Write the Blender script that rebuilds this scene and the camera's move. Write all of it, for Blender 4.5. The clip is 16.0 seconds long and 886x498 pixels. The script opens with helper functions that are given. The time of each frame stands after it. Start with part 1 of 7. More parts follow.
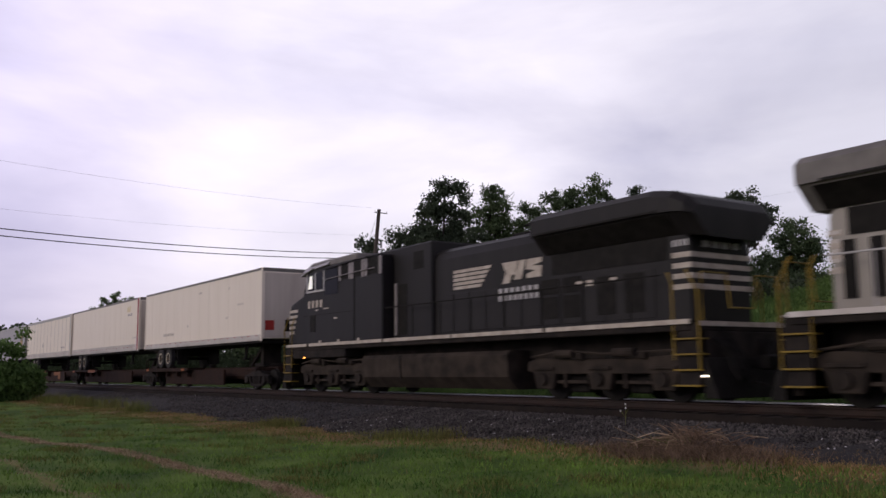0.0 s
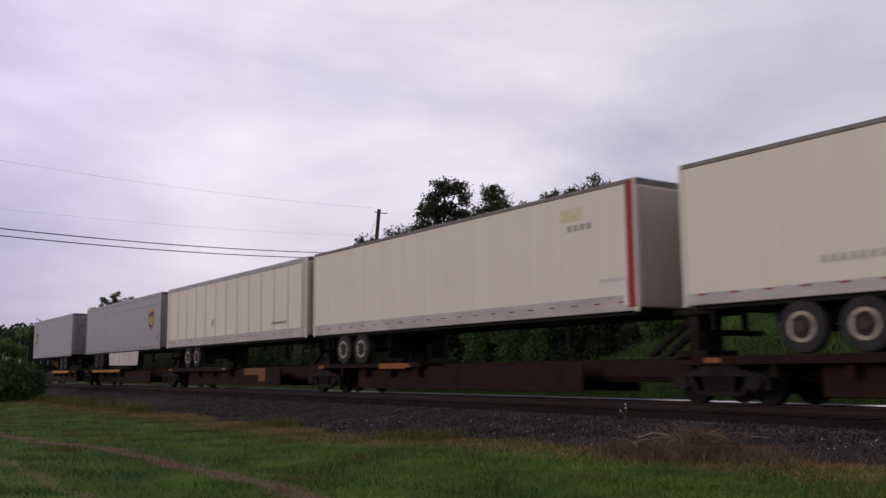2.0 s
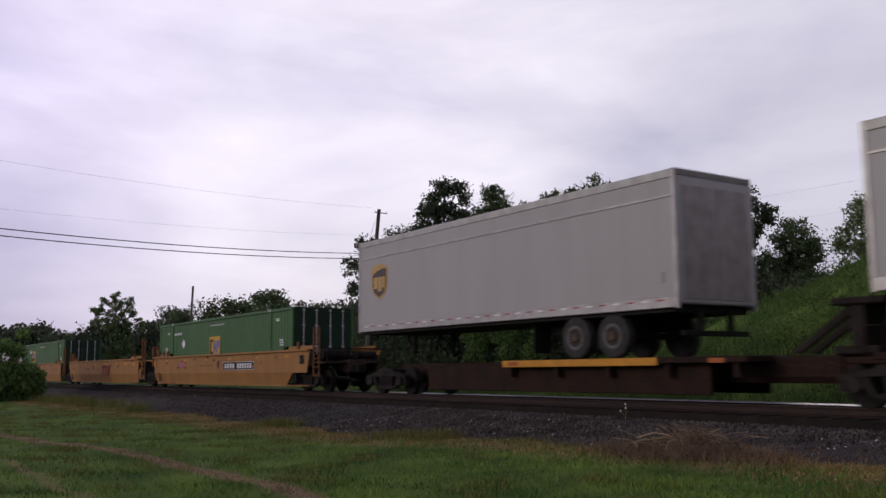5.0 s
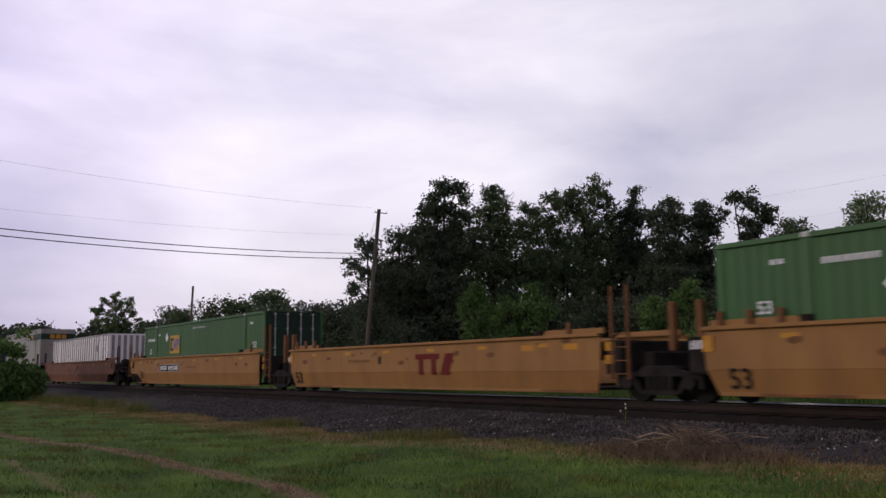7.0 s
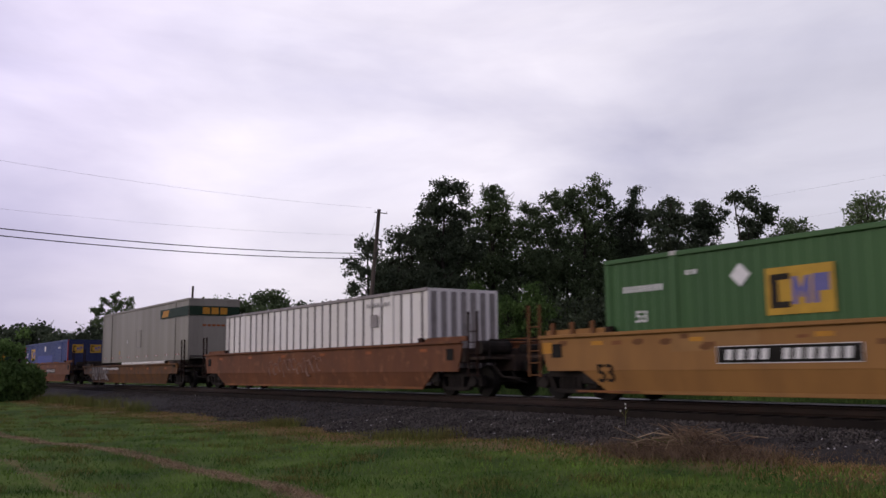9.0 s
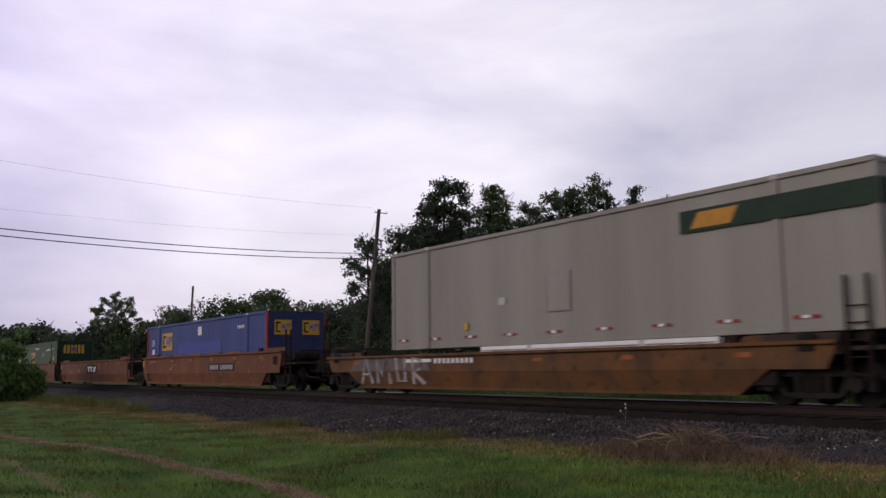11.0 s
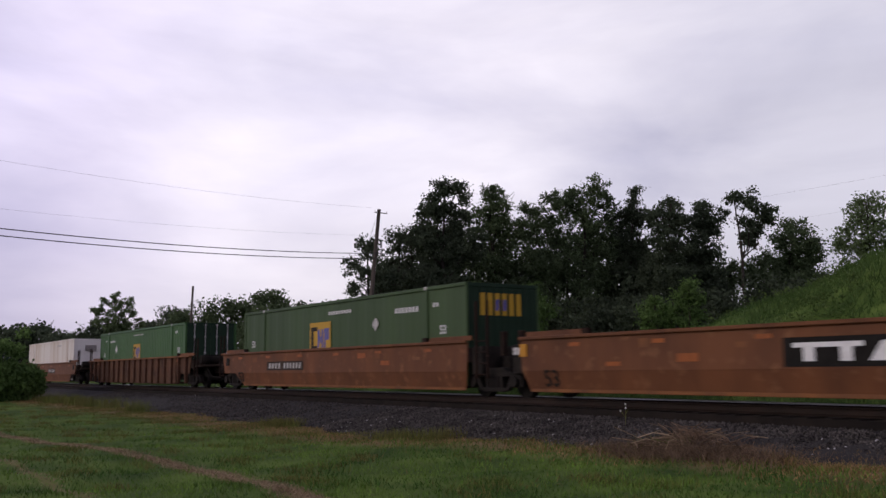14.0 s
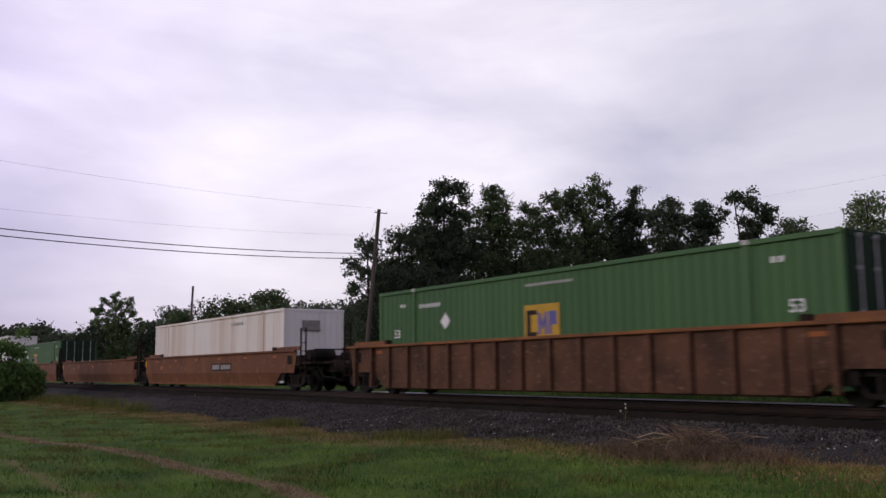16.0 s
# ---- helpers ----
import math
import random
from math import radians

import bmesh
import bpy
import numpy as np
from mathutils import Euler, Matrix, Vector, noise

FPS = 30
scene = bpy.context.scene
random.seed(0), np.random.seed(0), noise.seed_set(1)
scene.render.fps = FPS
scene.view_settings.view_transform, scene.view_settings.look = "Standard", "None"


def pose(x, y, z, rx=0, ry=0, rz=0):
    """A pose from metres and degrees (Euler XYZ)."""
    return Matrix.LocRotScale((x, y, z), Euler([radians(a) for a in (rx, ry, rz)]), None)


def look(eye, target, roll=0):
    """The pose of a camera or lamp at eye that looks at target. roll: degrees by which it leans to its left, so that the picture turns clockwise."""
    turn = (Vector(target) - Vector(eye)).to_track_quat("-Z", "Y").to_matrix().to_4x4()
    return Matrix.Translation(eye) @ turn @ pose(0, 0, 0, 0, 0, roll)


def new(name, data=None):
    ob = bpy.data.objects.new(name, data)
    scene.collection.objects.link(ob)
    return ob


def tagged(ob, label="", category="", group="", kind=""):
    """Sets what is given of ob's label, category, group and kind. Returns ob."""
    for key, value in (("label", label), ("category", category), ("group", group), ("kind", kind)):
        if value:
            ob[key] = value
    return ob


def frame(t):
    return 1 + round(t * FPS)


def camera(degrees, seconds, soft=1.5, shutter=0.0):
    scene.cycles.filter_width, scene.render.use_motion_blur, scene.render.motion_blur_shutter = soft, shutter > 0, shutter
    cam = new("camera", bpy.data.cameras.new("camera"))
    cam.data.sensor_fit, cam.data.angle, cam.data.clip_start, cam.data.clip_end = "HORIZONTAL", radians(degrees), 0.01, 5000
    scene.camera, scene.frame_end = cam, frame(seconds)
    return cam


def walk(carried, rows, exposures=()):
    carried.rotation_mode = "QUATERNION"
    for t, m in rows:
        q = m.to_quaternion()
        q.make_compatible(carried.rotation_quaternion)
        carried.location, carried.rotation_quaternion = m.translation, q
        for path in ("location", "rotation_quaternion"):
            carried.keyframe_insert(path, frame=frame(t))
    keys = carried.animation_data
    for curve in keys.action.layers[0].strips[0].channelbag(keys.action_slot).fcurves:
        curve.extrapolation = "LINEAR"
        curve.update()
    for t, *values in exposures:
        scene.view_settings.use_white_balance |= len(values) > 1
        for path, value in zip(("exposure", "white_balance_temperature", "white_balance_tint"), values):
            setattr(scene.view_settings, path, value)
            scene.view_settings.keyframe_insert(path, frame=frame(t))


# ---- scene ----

# ------------------------------------------------------------------ camera
EXPOSE = [(0.0, 0.13), (1.0, 0.10), (1.5, -0.09), (2.0, -0.14), (3.0, -0.16), (4.0, -0.06), (6.3, 0.02), (16.0, 0.04)]
EYE = (21.88, -16.29, 0.755)
cam = camera(51.87, 16.0, soft=1.5, shutter=0.24)
STAND = look(EYE, (EYE[0] - 81.79, EYE[1] + 56.02, EYE[2] + 13.14), -0.587)
walk(cam, [(0.0, STAND), (16.0, STAND)], exposures=EXPOSE)

# ------------------------------------------------------------------ light
SUN_EL, SUN_AZ = 18.0, 200.0          # elevation and compass turn of the veiled sun, degrees
world = bpy.data.worlds.new("overcast_evening")
scene.world = world
world.use_nodes = True
wn, wl = world.node_tree.nodes, world.node_tree.links
wn.clear()
w_out = wn.new("ShaderNodeOutputWorld")
w_bg = wn.new("ShaderNodeBackground")
sky = wn.new("ShaderNodeTexSky")
sky.sky_type, sky.sun_disc = "NISHITA", False
sky.sun_elevation, sky.sun_rotation = radians(SUN_EL), radians(SUN_AZ)
sky_dim = wn.new("ShaderNodeVectorMath"); sky_dim.operation = "SCALE"; sky_dim.inputs["Scale"].default_value = 0.1
co = wn.new("ShaderNodeTexCoord")
mp = wn.new("ShaderNodeMapping"); mp.inputs["Scale"].default_value = (1.0, 1.0, 3.2)
mp.inputs["Location"].default_value = (0.35, 0.1, 0.2)
cloud = wn.new("ShaderNodeTexNoise"); cloud.inputs["Scale"].default_value = 2.1
cloud.inputs["Detail"].default_value, cloud.inputs["Roughness"].default_value = 7.0, 0.5
cloud.inputs["Distortion"].default_value = 0.4
ramp = wn.new("ShaderNodeValToRGB")
ramp.color_ramp.elements[0].position, ramp.color_ramp.elements[0].color = 0.34, (0.62, 0.605, 0.78, 1)
ramp.color_ramp.elements[1].position, ramp.color_ramp.elements[1].color = 0.60, (0.92, 0.885, 1.02, 1)
mixw = wn.new("ShaderNodeMix"); mixw.data_type = "RGBA"; mixw.inputs["Factor"].default_value = 0.93
wl.new(co.outputs["Generated"], mp.inputs["Vector"])
wl.new(mp.outputs["Vector"], cloud.inputs["Vector"])
wl.new(cloud.outputs["Fac"], ramp.inputs["Fac"])
wl.new(sky.outputs["Color"], sky_dim.inputs[0])
wl.new(sky_dim.outputs["Vector"], mixw.inputs["A"])
wl.new(ramp.outputs["Color"], mixw.inputs["B"])
sep = wn.new("ShaderNodeSeparateXYZ"); wl.new(co.outputs["Generated"], sep.inputs[0])
high = wn.new("ShaderNodeMapRange"); high.interpolation_type = "SMOOTHSTEP"      # heavier cloud overhead
for key, val in (("From Min", 0.36), ("From Max", 0.82), ("To Min", 1.0), ("To Max", 0.25)):
    high.inputs[key].default_value = val
wl.new(sep.outputs["Z"], high.inputs["Value"])
round_ramp = wn.new("ShaderNodeValToRGB")                                       # lavender to the west, brightest in the middle
for k, (pos, c) in enumerate(((0.5, (0.98, 0.94, 1.08)), (0.60, (1.20, 1.13, 1.20)), (0.68, (1.36, 1.31, 1.27)), (0.80, (1.14, 1.11, 1.08)), (0.90, (0.86, 0.86, 0.87)))):
    e = round_ramp.color_ramp.elements[k] if k < 2 else round_ramp.color_ramp.elements.new(pos)
    e.position, e.color = pos, (*c, 1)
half = wn.new("ShaderNodeMath"); half.operation = "MULTIPLY_ADD"
half.inputs[1].default_value, half.inputs[2].default_value = 0.5, 0.5
wl.new(sep.outputs["Y"], half.inputs[0]); wl.new(half.outputs[0], round_ramp.inputs["Fac"])
tint = wn.new("ShaderNodeMix"); tint.data_type, tint.blend_type = "RGBA", "MULTIPLY"
tint.inputs["Factor"].default_value = 1.0
wl.new(mixw.outputs["Result"], tint.inputs["A"]); wl.new(round_ramp.outputs["Color"], tint.inputs["B"])
dim = wn.new("ShaderNodeVectorMath"); dim.operation = "SCALE"
wl.new(tint.outputs["Result"], dim.inputs[0]); wl.new(high.outputs["Result"], dim.inputs["Scale"])
haze = wn.new("ShaderNodeMapRange")                                            # duller cloud low on the horizon
for key, val in (("From Min", 0.0), ("From Max", 0.22), ("To Min", 0.68), ("To Max", 1.0)):
    haze.inputs[key].default_value = val
wl.new(sep.outputs["Z"], haze.inputs["Value"])
band_map = wn.new("ShaderNodeMapping"); band_map.inputs["Scale"].default_value = (1.2, 1.2, 7.0)
band = wn.new("ShaderNodeTexNoise")                                            # long flat streaks of cloud
band.inputs["Scale"].default_value, band.inputs["Detail"].default_value, band.inputs["Distortion"].default_value = 2.0, 5.0, 0.3
streak = wn.new("ShaderNodeMapRange")
for key, val in (("From Min", 0.3), ("From Max", 0.7), ("To Min", 0.94), ("To Max", 1.06)):
    streak.inputs[key].default_value = val
wl.new(co.outputs["Generated"], band_map.inputs["Vector"]); wl.new(band_map.outputs["Vector"], band.inputs["Vector"])
wl.new(band.outputs["Fac"], streak.inputs["Value"])
both = wn.new("ShaderNodeMath"); both.operation = "MULTIPLY"
wl.new(haze.outputs["Result"], both.inputs[0]); wl.new(streak.outputs["Result"], both.inputs[1])
dim2 = wn.new("ShaderNodeVectorMath"); dim2.operation = "SCALE"
wl.new(dim.outputs["Vector"], dim2.inputs[0]); wl.new(both.outputs[0], dim2.inputs["Scale"])
wl.new(dim2.outputs["Vector"], w_bg.inputs["Color"])
w_bg.inputs["Strength"].default_value = 0.93
wl.new(w_bg.outputs["Background"], w_out.inputs["Surface"])

sun = new("sun", bpy.data.lights.new("sun", "SUN"))
sun.data.energy, sun.data.angle, sun.data.color = 0.9, radians(20), (1.0, 0.90, 0.78)
sun.matrix_world = look((0, 0, 60), (30, 80, 32))
scene.view_settings.exposure = 0.0


# ------------------------------------------------------------------ materials
def mat(name, a, b=None, rough=0.6, metal=0.0, scale=3.0, stretch=(1, 1, 1), fine=40.0, bump=0.15, low=0.35, high=0.7,
        third=None, per="", emit=0.0, coord="Object", spec=0.5, spread=(0.6, 1.4)):
    """Two colours in large stains, a third in small flecks, and fine relief."""
    m = bpy.data.materials.new(name)
    m.use_nodes = True
    n, l = m.node_tree.nodes, m.node_tree.links
    p = n["Principled BSDF"]
    p.inputs["Roughness"].default_value, p.inputs["Metallic"].default_value = rough, metal
    p.inputs["Specular IOR Level"].default_value = spec
    b = b or tuple(c * 0.8 for c in a)
    tc = n.new("ShaderNodeTexCoord")
    mapping = n.new("ShaderNodeMapping"); mapping.inputs["Scale"].default_value = stretch
    l.new(tc.outputs[coord], mapping.inputs["Vector"])
    t1 = n.new("ShaderNodeTexNoise"); t1.inputs["Scale"].default_value, t1.inputs["Detail"].default_value = scale, 6
    t2 = n.new("ShaderNodeTexNoise"); t2.inputs["Scale"].default_value, t2.inputs["Detail"].default_value = fine, 4
    l.new(mapping.outputs["Vector"], t1.inputs["Vector"])
    l.new(tc.outputs[coord], t2.inputs["Vector"])
    r = n.new("ShaderNodeValToRGB")
    r.color_ramp.elements[0].position, r.color_ramp.elements[0].color = low, (*a, 1)
    r.color_ramp.elements[1].position, r.color_ramp.elements[1].color = high, (*b, 1)
    l.new(t1.outputs["Fac"], r.inputs["Fac"])
    colour = r.outputs["Color"]
    if third:
        r2 = n.new("ShaderNodeValToRGB")
        r2.color_ramp.elements[0].position, r2.color_ramp.elements[1].position = 0.58, 0.72
        r2.color_ramp.elements[0].color, r2.color_ramp.elements[1].color = (0, 0, 0, 1), (1, 1, 1, 1)
        l.new(t2.outputs["Fac"], r2.inputs["Fac"])
        mx = n.new("ShaderNodeMix"); mx.data_type = "RGBA"
        l.new(r2.outputs["Color"], mx.inputs["Factor"]); l.new(colour, mx.inputs["A"])
        mx.inputs["B"].default_value = (*third, 1)
        colour = mx.outputs["Result"]
    if per:
        if per == "island":
            g = n.new("ShaderNodeNewGeometry"); rnd = g.outputs["Random Per Island"]
        else:
            g = n.new("ShaderNodeObjectInfo"); rnd = g.outputs["Random"]
        mr = n.new("ShaderNodeMapRange"); mr.inputs["To Min"].default_value, mr.inputs["To Max"].default_value = spread
        l.new(rnd, mr.inputs["Value"])
        hs = n.new("ShaderNodeHueSaturation"); l.new(mr.outputs["Result"], hs.inputs["Value"]); l.new(colour, hs.inputs["Color"])
        colour = hs.outputs["Color"]
    l.new(colour, p.inputs["Base Color"])
    if bump:
        bp = n.new("ShaderNodeBump"); bp.inputs["Strength"].default_value, bp.inputs["Distance"].default_value = bump, 0.02
        l.new(t2.outputs["Fac"], bp.inputs["Height"]); l.new(bp.outputs["Normal"], p.inputs["Normal"])
    if emit:
        l.new(colour, p.inputs["Emission Color"]); p.inputs["Emission Strength"].default_value = emit
    return m


STREAK = (1.0, 1.0, 0.12)
M = {}
M["white"] = mat("white_trailer_paint", (0.70, 0.625, 0.515), (0.665, 0.590, 0.478), 0.45, scale=1.6, stretch=STREAK, fine=6, bump=0.03, spec=0.3)
M["white_dirty"] = mat("grimy_white_paint", (0.58, 0.54, 0.50), (0.40, 0.35, 0.30), 0.55, scale=1.2, stretch=STREAK, fine=12, bump=0.05, spec=0.3)
M["sill_grey"] = mat("scuffed_grey_sill", (0.47, 0.43, 0.385), (0.33, 0.295, 0.26), 0.55, scale=2.5, stretch=(0.4, 1, 1), fine=9, bump=0.05, spec=0.3)
# trailer ends: the white darkened, their shaded side put into the paint
M["white_end_shaded"] = mat("shaded_trailer_end", (0.48, 0.425, 0.36), (0.36, 0.31, 0.26), 0.55, scale=1.4, stretch=STREAK, fine=12, bump=0.05, spec=0.3)
M["silver"] = mat("grey_trailer_skin", (0.315, 0.300, 0.292), (0.290, 0.275, 0.266), 0.42, scale=1.5, stretch=STREAK, fine=8, bump=0.03, spec=0.25)
M["abf"] = mat("silver_container_skin", (0.258, 0.237, 0.200), (0.196, 0.180, 0.150), 0.45, 0.0, scale=0.8, stretch=STREAK, fine=8, bump=0.04, spec=0.2)
M["rail_alu"] = mat("aluminium_rail", (0.36, 0.34, 0.32), (0.24, 0.22, 0.21), 0.4, 0.5, scale=3, fine=30, bump=0.05)
M["top_rail"] = mat("dull_roof_rail", (0.16, 0.145, 0.13), (0.10, 0.09, 0.08), 0.55, 0.2, scale=3, fine=30, bump=0.05)
M["black"] = mat("black_locomotive_paint", (0.0135, 0.0122, 0.012), (0.020, 0.018, 0.017), 0.5, scale=1.3, stretch=STREAK, fine=25, bump=0.06, spec=0.12)
M["black_under"] = mat("dusty_underframe", (0.012, 0.010, 0.009), (0.030, 0.024, 0.020), 0.8, scale=2.2, fine=30, bump=0.25, spec=0.1)
M["truck_dust"] = mat("brown_dusted_truck", (0.020, 0.016, 0.013), (0.048, 0.037, 0.028), 0.85, scale=2.0, fine=25, bump=0.3, spec=0.1)
M["dark"] = mat("dark_steel", (0.008, 0.007, 0.006), (0.016, 0.014, 0.012), 0.7, scale=4, fine=40, bump=0.2, spec=0.1)
M["stripe"] = mat("white_stripe_paint", (0.46, 0.40, 0.33), (0.30, 0.255, 0.205), 0.5, scale=4, fine=40, bump=0.03, spec=0.2)
M["yellow_rail"] = mat("yellow_handrail_paint", (0.25, 0.165, 0.022), (0.15, 0.10, 0.02), 0.5, scale=6, fine=60, bump=0.05, spec=0.2)
M["loco_grey"] = mat("pale_grey_locomotive_paint", (0.33, 0.30, 0.26), (0.24, 0.215, 0.18), 0.5, scale=1.5, stretch=STREAK, fine=25, bump=0.05, spec=0.2)
M["loco_roof"] = mat("weathered_grey_roof", (0.17, 0.155, 0.14), (0.11, 0.10, 0.092), 0.6, scale=2, fine=25, bump=0.1, spec=0.2)
M["glass"] = mat("cab_glass", (0.003, 0.003, 0.004), (0.004, 0.004, 0.005), 0.06, scale=2, fine=5, bump=0.0, spec=0.06)
# glows by itself in place of bright sky in the cab pane
M["glow_glass"] = mat("sky_glow_pane", (0.9, 0.88, 0.8), (0.9, 0.88, 0.8), 0.1, scale=2, fine=5, bump=0.0, emit=0.45)
M["lamp"] = mat("step_lamp", (1.0, 0.9, 0.7), (1.0, 0.9, 0.7), 0.3, bump=0, emit=6.0)
M["lamp_orange"] = mat("amber_lamp", (1.0, 0.35, 0.06), (1.0, 0.35, 0.06), 0.3, bump=0, emit=3.0)
M["rust"] = mat("oxide_brown_spine", (0.026, 0.013, 0.009), (0.014, 0.009, 0.007), 0.75, scale=1.8, fine=20, bump=0.2, spec=0.08, third=(0.06, 0.036, 0.024))
M["well_y"] = mat("yellow_well_car_paint", (0.268, 0.131, 0.037), (0.206, 0.099, 0.031), 0.6, scale=1.5, stretch=(1, 1, 0.4), fine=14, bump=0.07, spec=0.2)
M["yellow_pale"] = mat("pale_tan_patch", (0.265, 0.140, 0.048), (0.225, 0.115, 0.038), 0.6, scale=2, fine=14, bump=0.05, spec=0.2)
M["stain_brown"] = mat("brown_stain", (0.155, 0.072, 0.030), (0.115, 0.052, 0.024), 0.7, scale=5, fine=20, bump=0.05, spec=0.1)
M["well_r"] = mat("faded_oxide_well_paint", (0.150, 0.055, 0.021), (0.088, 0.033, 0.014), 0.65, scale=1.2, stretch=(1, 1, 0.4), fine=3.2, bump=0.1, spec=0.2, third=(0.190, 0.082, 0.036))
M["worn_tan"] = mat("worn_primer_patch", (0.20, 0.095, 0.042), (0.14, 0.055, 0.026), 0.7, scale=4, fine=16, bump=0.06, spec=0.2)
M["well_g"] = mat("graffitied_well_paint", (0.125, 0.052, 0.013), (0.060, 0.030, 0.014), 0.65, scale=1.3, third=(0.034, 0.022, 0.016), fine=3.5, bump=0.1, spec=0.2)
M["well_b"] = mat("brown_ribbed_well_paint", (0.110, 0.052, 0.030), (0.050, 0.026, 0.018), 0.75, scale=1.2, fine=8, bump=0.15, third=(0.16, 0.095, 0.062), spec=0.12)
M["chord_b"] = mat("orange_worn_chord", (0.22, 0.085, 0.028), (0.11, 0.046, 0.022), 0.7, scale=1.5, fine=12, bump=0.15, spec=0.2)
M["well_in"] = mat("well_interior", (0.05, 0.032, 0.022), (0.028, 0.02, 0.016), 0.8, scale=3, fine=20, bump=0.2, spec=0.2)
M["green"] = mat("green_container_paint", (0.049, 0.114, 0.038), (0.040, 0.095, 0.033), 0.5, scale=0.9, stretch=STREAK, fine=12, bump=0.03, spec=0.2)
M["green_dull"] = mat("dull_green_container_paint", (0.046, 0.080, 0.029), (0.036, 0.063, 0.024), 0.55, scale=0.9, stretch=STREAK, fine=12, bump=0.03, spec=0.2)
# shade painted into the green of container ends; also a real dark band
M["green_shade_and_band"] = mat("shaded_green_end_and_band", (0.012, 0.030, 0.016), (0.009, 0.023, 0.012), 0.55, scale=2, fine=12, bump=0.03, spec=0.15)
M["blue"] = mat("blue_container_paint", (0.050, 0.070, 0.195), (0.039, 0.055, 0.155), 0.5, scale=0.8, stretch=STREAK, fine=12, bump=0.03, spec=0.2)
# the end wall's blue is darkened to stand for its shade
M["blue_end_shaded"] = mat("shaded_blue_end", (0.022, 0.030, 0.085), (0.017, 0.023, 0.066), 0.5, scale=2, fine=12, bump=0.03, spec=0.2)
M["crib"] = mat("crib_shade", (0.021, 0.016, 0.013), (0.011, 0.009, 0.008), 0.9, scale=2, fine=30, bump=0.5, spec=0.1)
M["pale_stone"] = mat("pale_stone", (0.42, 0.40, 0.40), (0.28, 0.27, 0.27), 0.8, scale=3, fine=30, bump=0.1, spec=0.2)
M["blue_patch"] = mat("fresh_blue_patch", (0.062, 0.082, 0.30), (0.054, 0.072, 0.26), 0.5, scale=1, fine=12, bump=0.03, spec=0.2)
M["wcont"] = mat("white_container_paint", (0.74, 0.71, 0.68), (0.63, 0.59, 0.55), 0.5, scale=1.1, stretch=STREAK, fine=10, bump=0.03, spec=0.3)
M["wcont_rusty"] = mat("rust_streaked_white_paint", (0.68, 0.63, 0.58), (0.48, 0.36, 0.26), 0.55, scale=0.9, stretch=(1, 1, 0.05), fine=8, bump=0.04, low=0.45, high=0.75, spec=0.3)
M["rib_grey"] = mat("grey_container_post", (0.25, 0.22, 0.21), (0.17, 0.15, 0.14), 0.5, 0.2, scale=3, fine=20, bump=0.05)
M["red"] = mat("red_vertical_band", (0.30, 0.026, 0.020), (0.20, 0.020, 0.016), 0.5, scale=3, fine=20, bump=0.03, spec=0.2)
M["orange"] = mat("orange_marking", (0.30, 0.085, 0.018), (0.20, 0.06, 0.016), 0.5, scale=5, fine=20, bump=0.03, spec=0.2)
M["yellow"] = mat("yellow_marking", (0.46, 0.21, 0.018), (0.36, 0.16, 0.016), 0.5, scale=5, fine=20, bump=0.03, spec=0.2)
M["logo_yellow"] = mat("yellow_logo_panel", (0.46, 0.27, 0.025), (0.38, 0.22, 0.022), 0.5, scale=5, fine=20, bump=0.02, spec=0.2)
M["faded_yellow"] = mat("sun_faded_yellow", (0.58, 0.47, 0.24), (0.64, 0.57, 0.42), 0.5, scale=5, fine=20, bump=0.02, spec=0.2)
M["logo_blue"] = mat("blue_logo_shape", (0.075, 0.068, 0.26), (0.060, 0.055, 0.20), 0.5, bump=0.02)
M["logo_black"] = mat("black_logo_shape", (0.018, 0.014, 0.011), (0.026, 0.020, 0.016), 0.5, bump=0.02, spec=0.08)
M["logo_brown"] = mat("brown_shield_paint", (0.035, 0.014, 0.008), (0.028, 0.012, 0.008), 0.5, bump=0.02)
M["corner_alu"] = mat("bright_worn_corner", (0.46, 0.42, 0.37), (0.30, 0.26, 0.22), 0.5, 0.2, scale=2, stretch=STREAK, fine=20, bump=0.04, spec=0.3)
M["gold"] = mat("gold_shield_paint", (0.42, 0.25, 0.05), (0.34, 0.20, 0.04), 0.45, bump=0.02)
M["logo_white"] = mat("white_marking", (0.70, 0.69, 0.68), (0.58, 0.56, 0.55), 0.5, scale=6, fine=20, bump=0.02)
M["logo_red"] = mat("dark_red_logo_shape", (0.125, 0.014, 0.011), (0.10, 0.012, 0.010), 0.5, bump=0.02, spec=0.08)
M["logo_magenta"] = mat("magenta_emblem", (0.30, 0.04, 0.16), (0.24, 0.035, 0.13), 0.5, bump=0.02)
M["scuff"] = mat("grey_scuff", (0.42, 0.40, 0.38), (0.32, 0.30, 0.29), 0.6, scale=8, fine=30, bump=0.02)
M["smudge"] = mat("warm_smudge", (0.50, 0.44, 0.36), (0.36, 0.315, 0.26), 0.6, scale=8, fine=30, bump=0.02)
M["spray_fill"] = mat("grey_spray_fill", (0.13, 0.105, 0.095), (0.085, 0.066, 0.056), 0.65, scale=4, fine=20, bump=0.03, spec=0.2)
M["spray_faint"] = mat("faint_pink_spray", (0.26, 0.155, 0.115), (0.19, 0.10, 0.07), 0.6, scale=5, fine=30, bump=0.02)
M["spray"] = mat("grey_white_spray_paint", (0.34, 0.31, 0.28), (0.23, 0.20, 0.18), 0.6, scale=5, fine=30, bump=0.02)
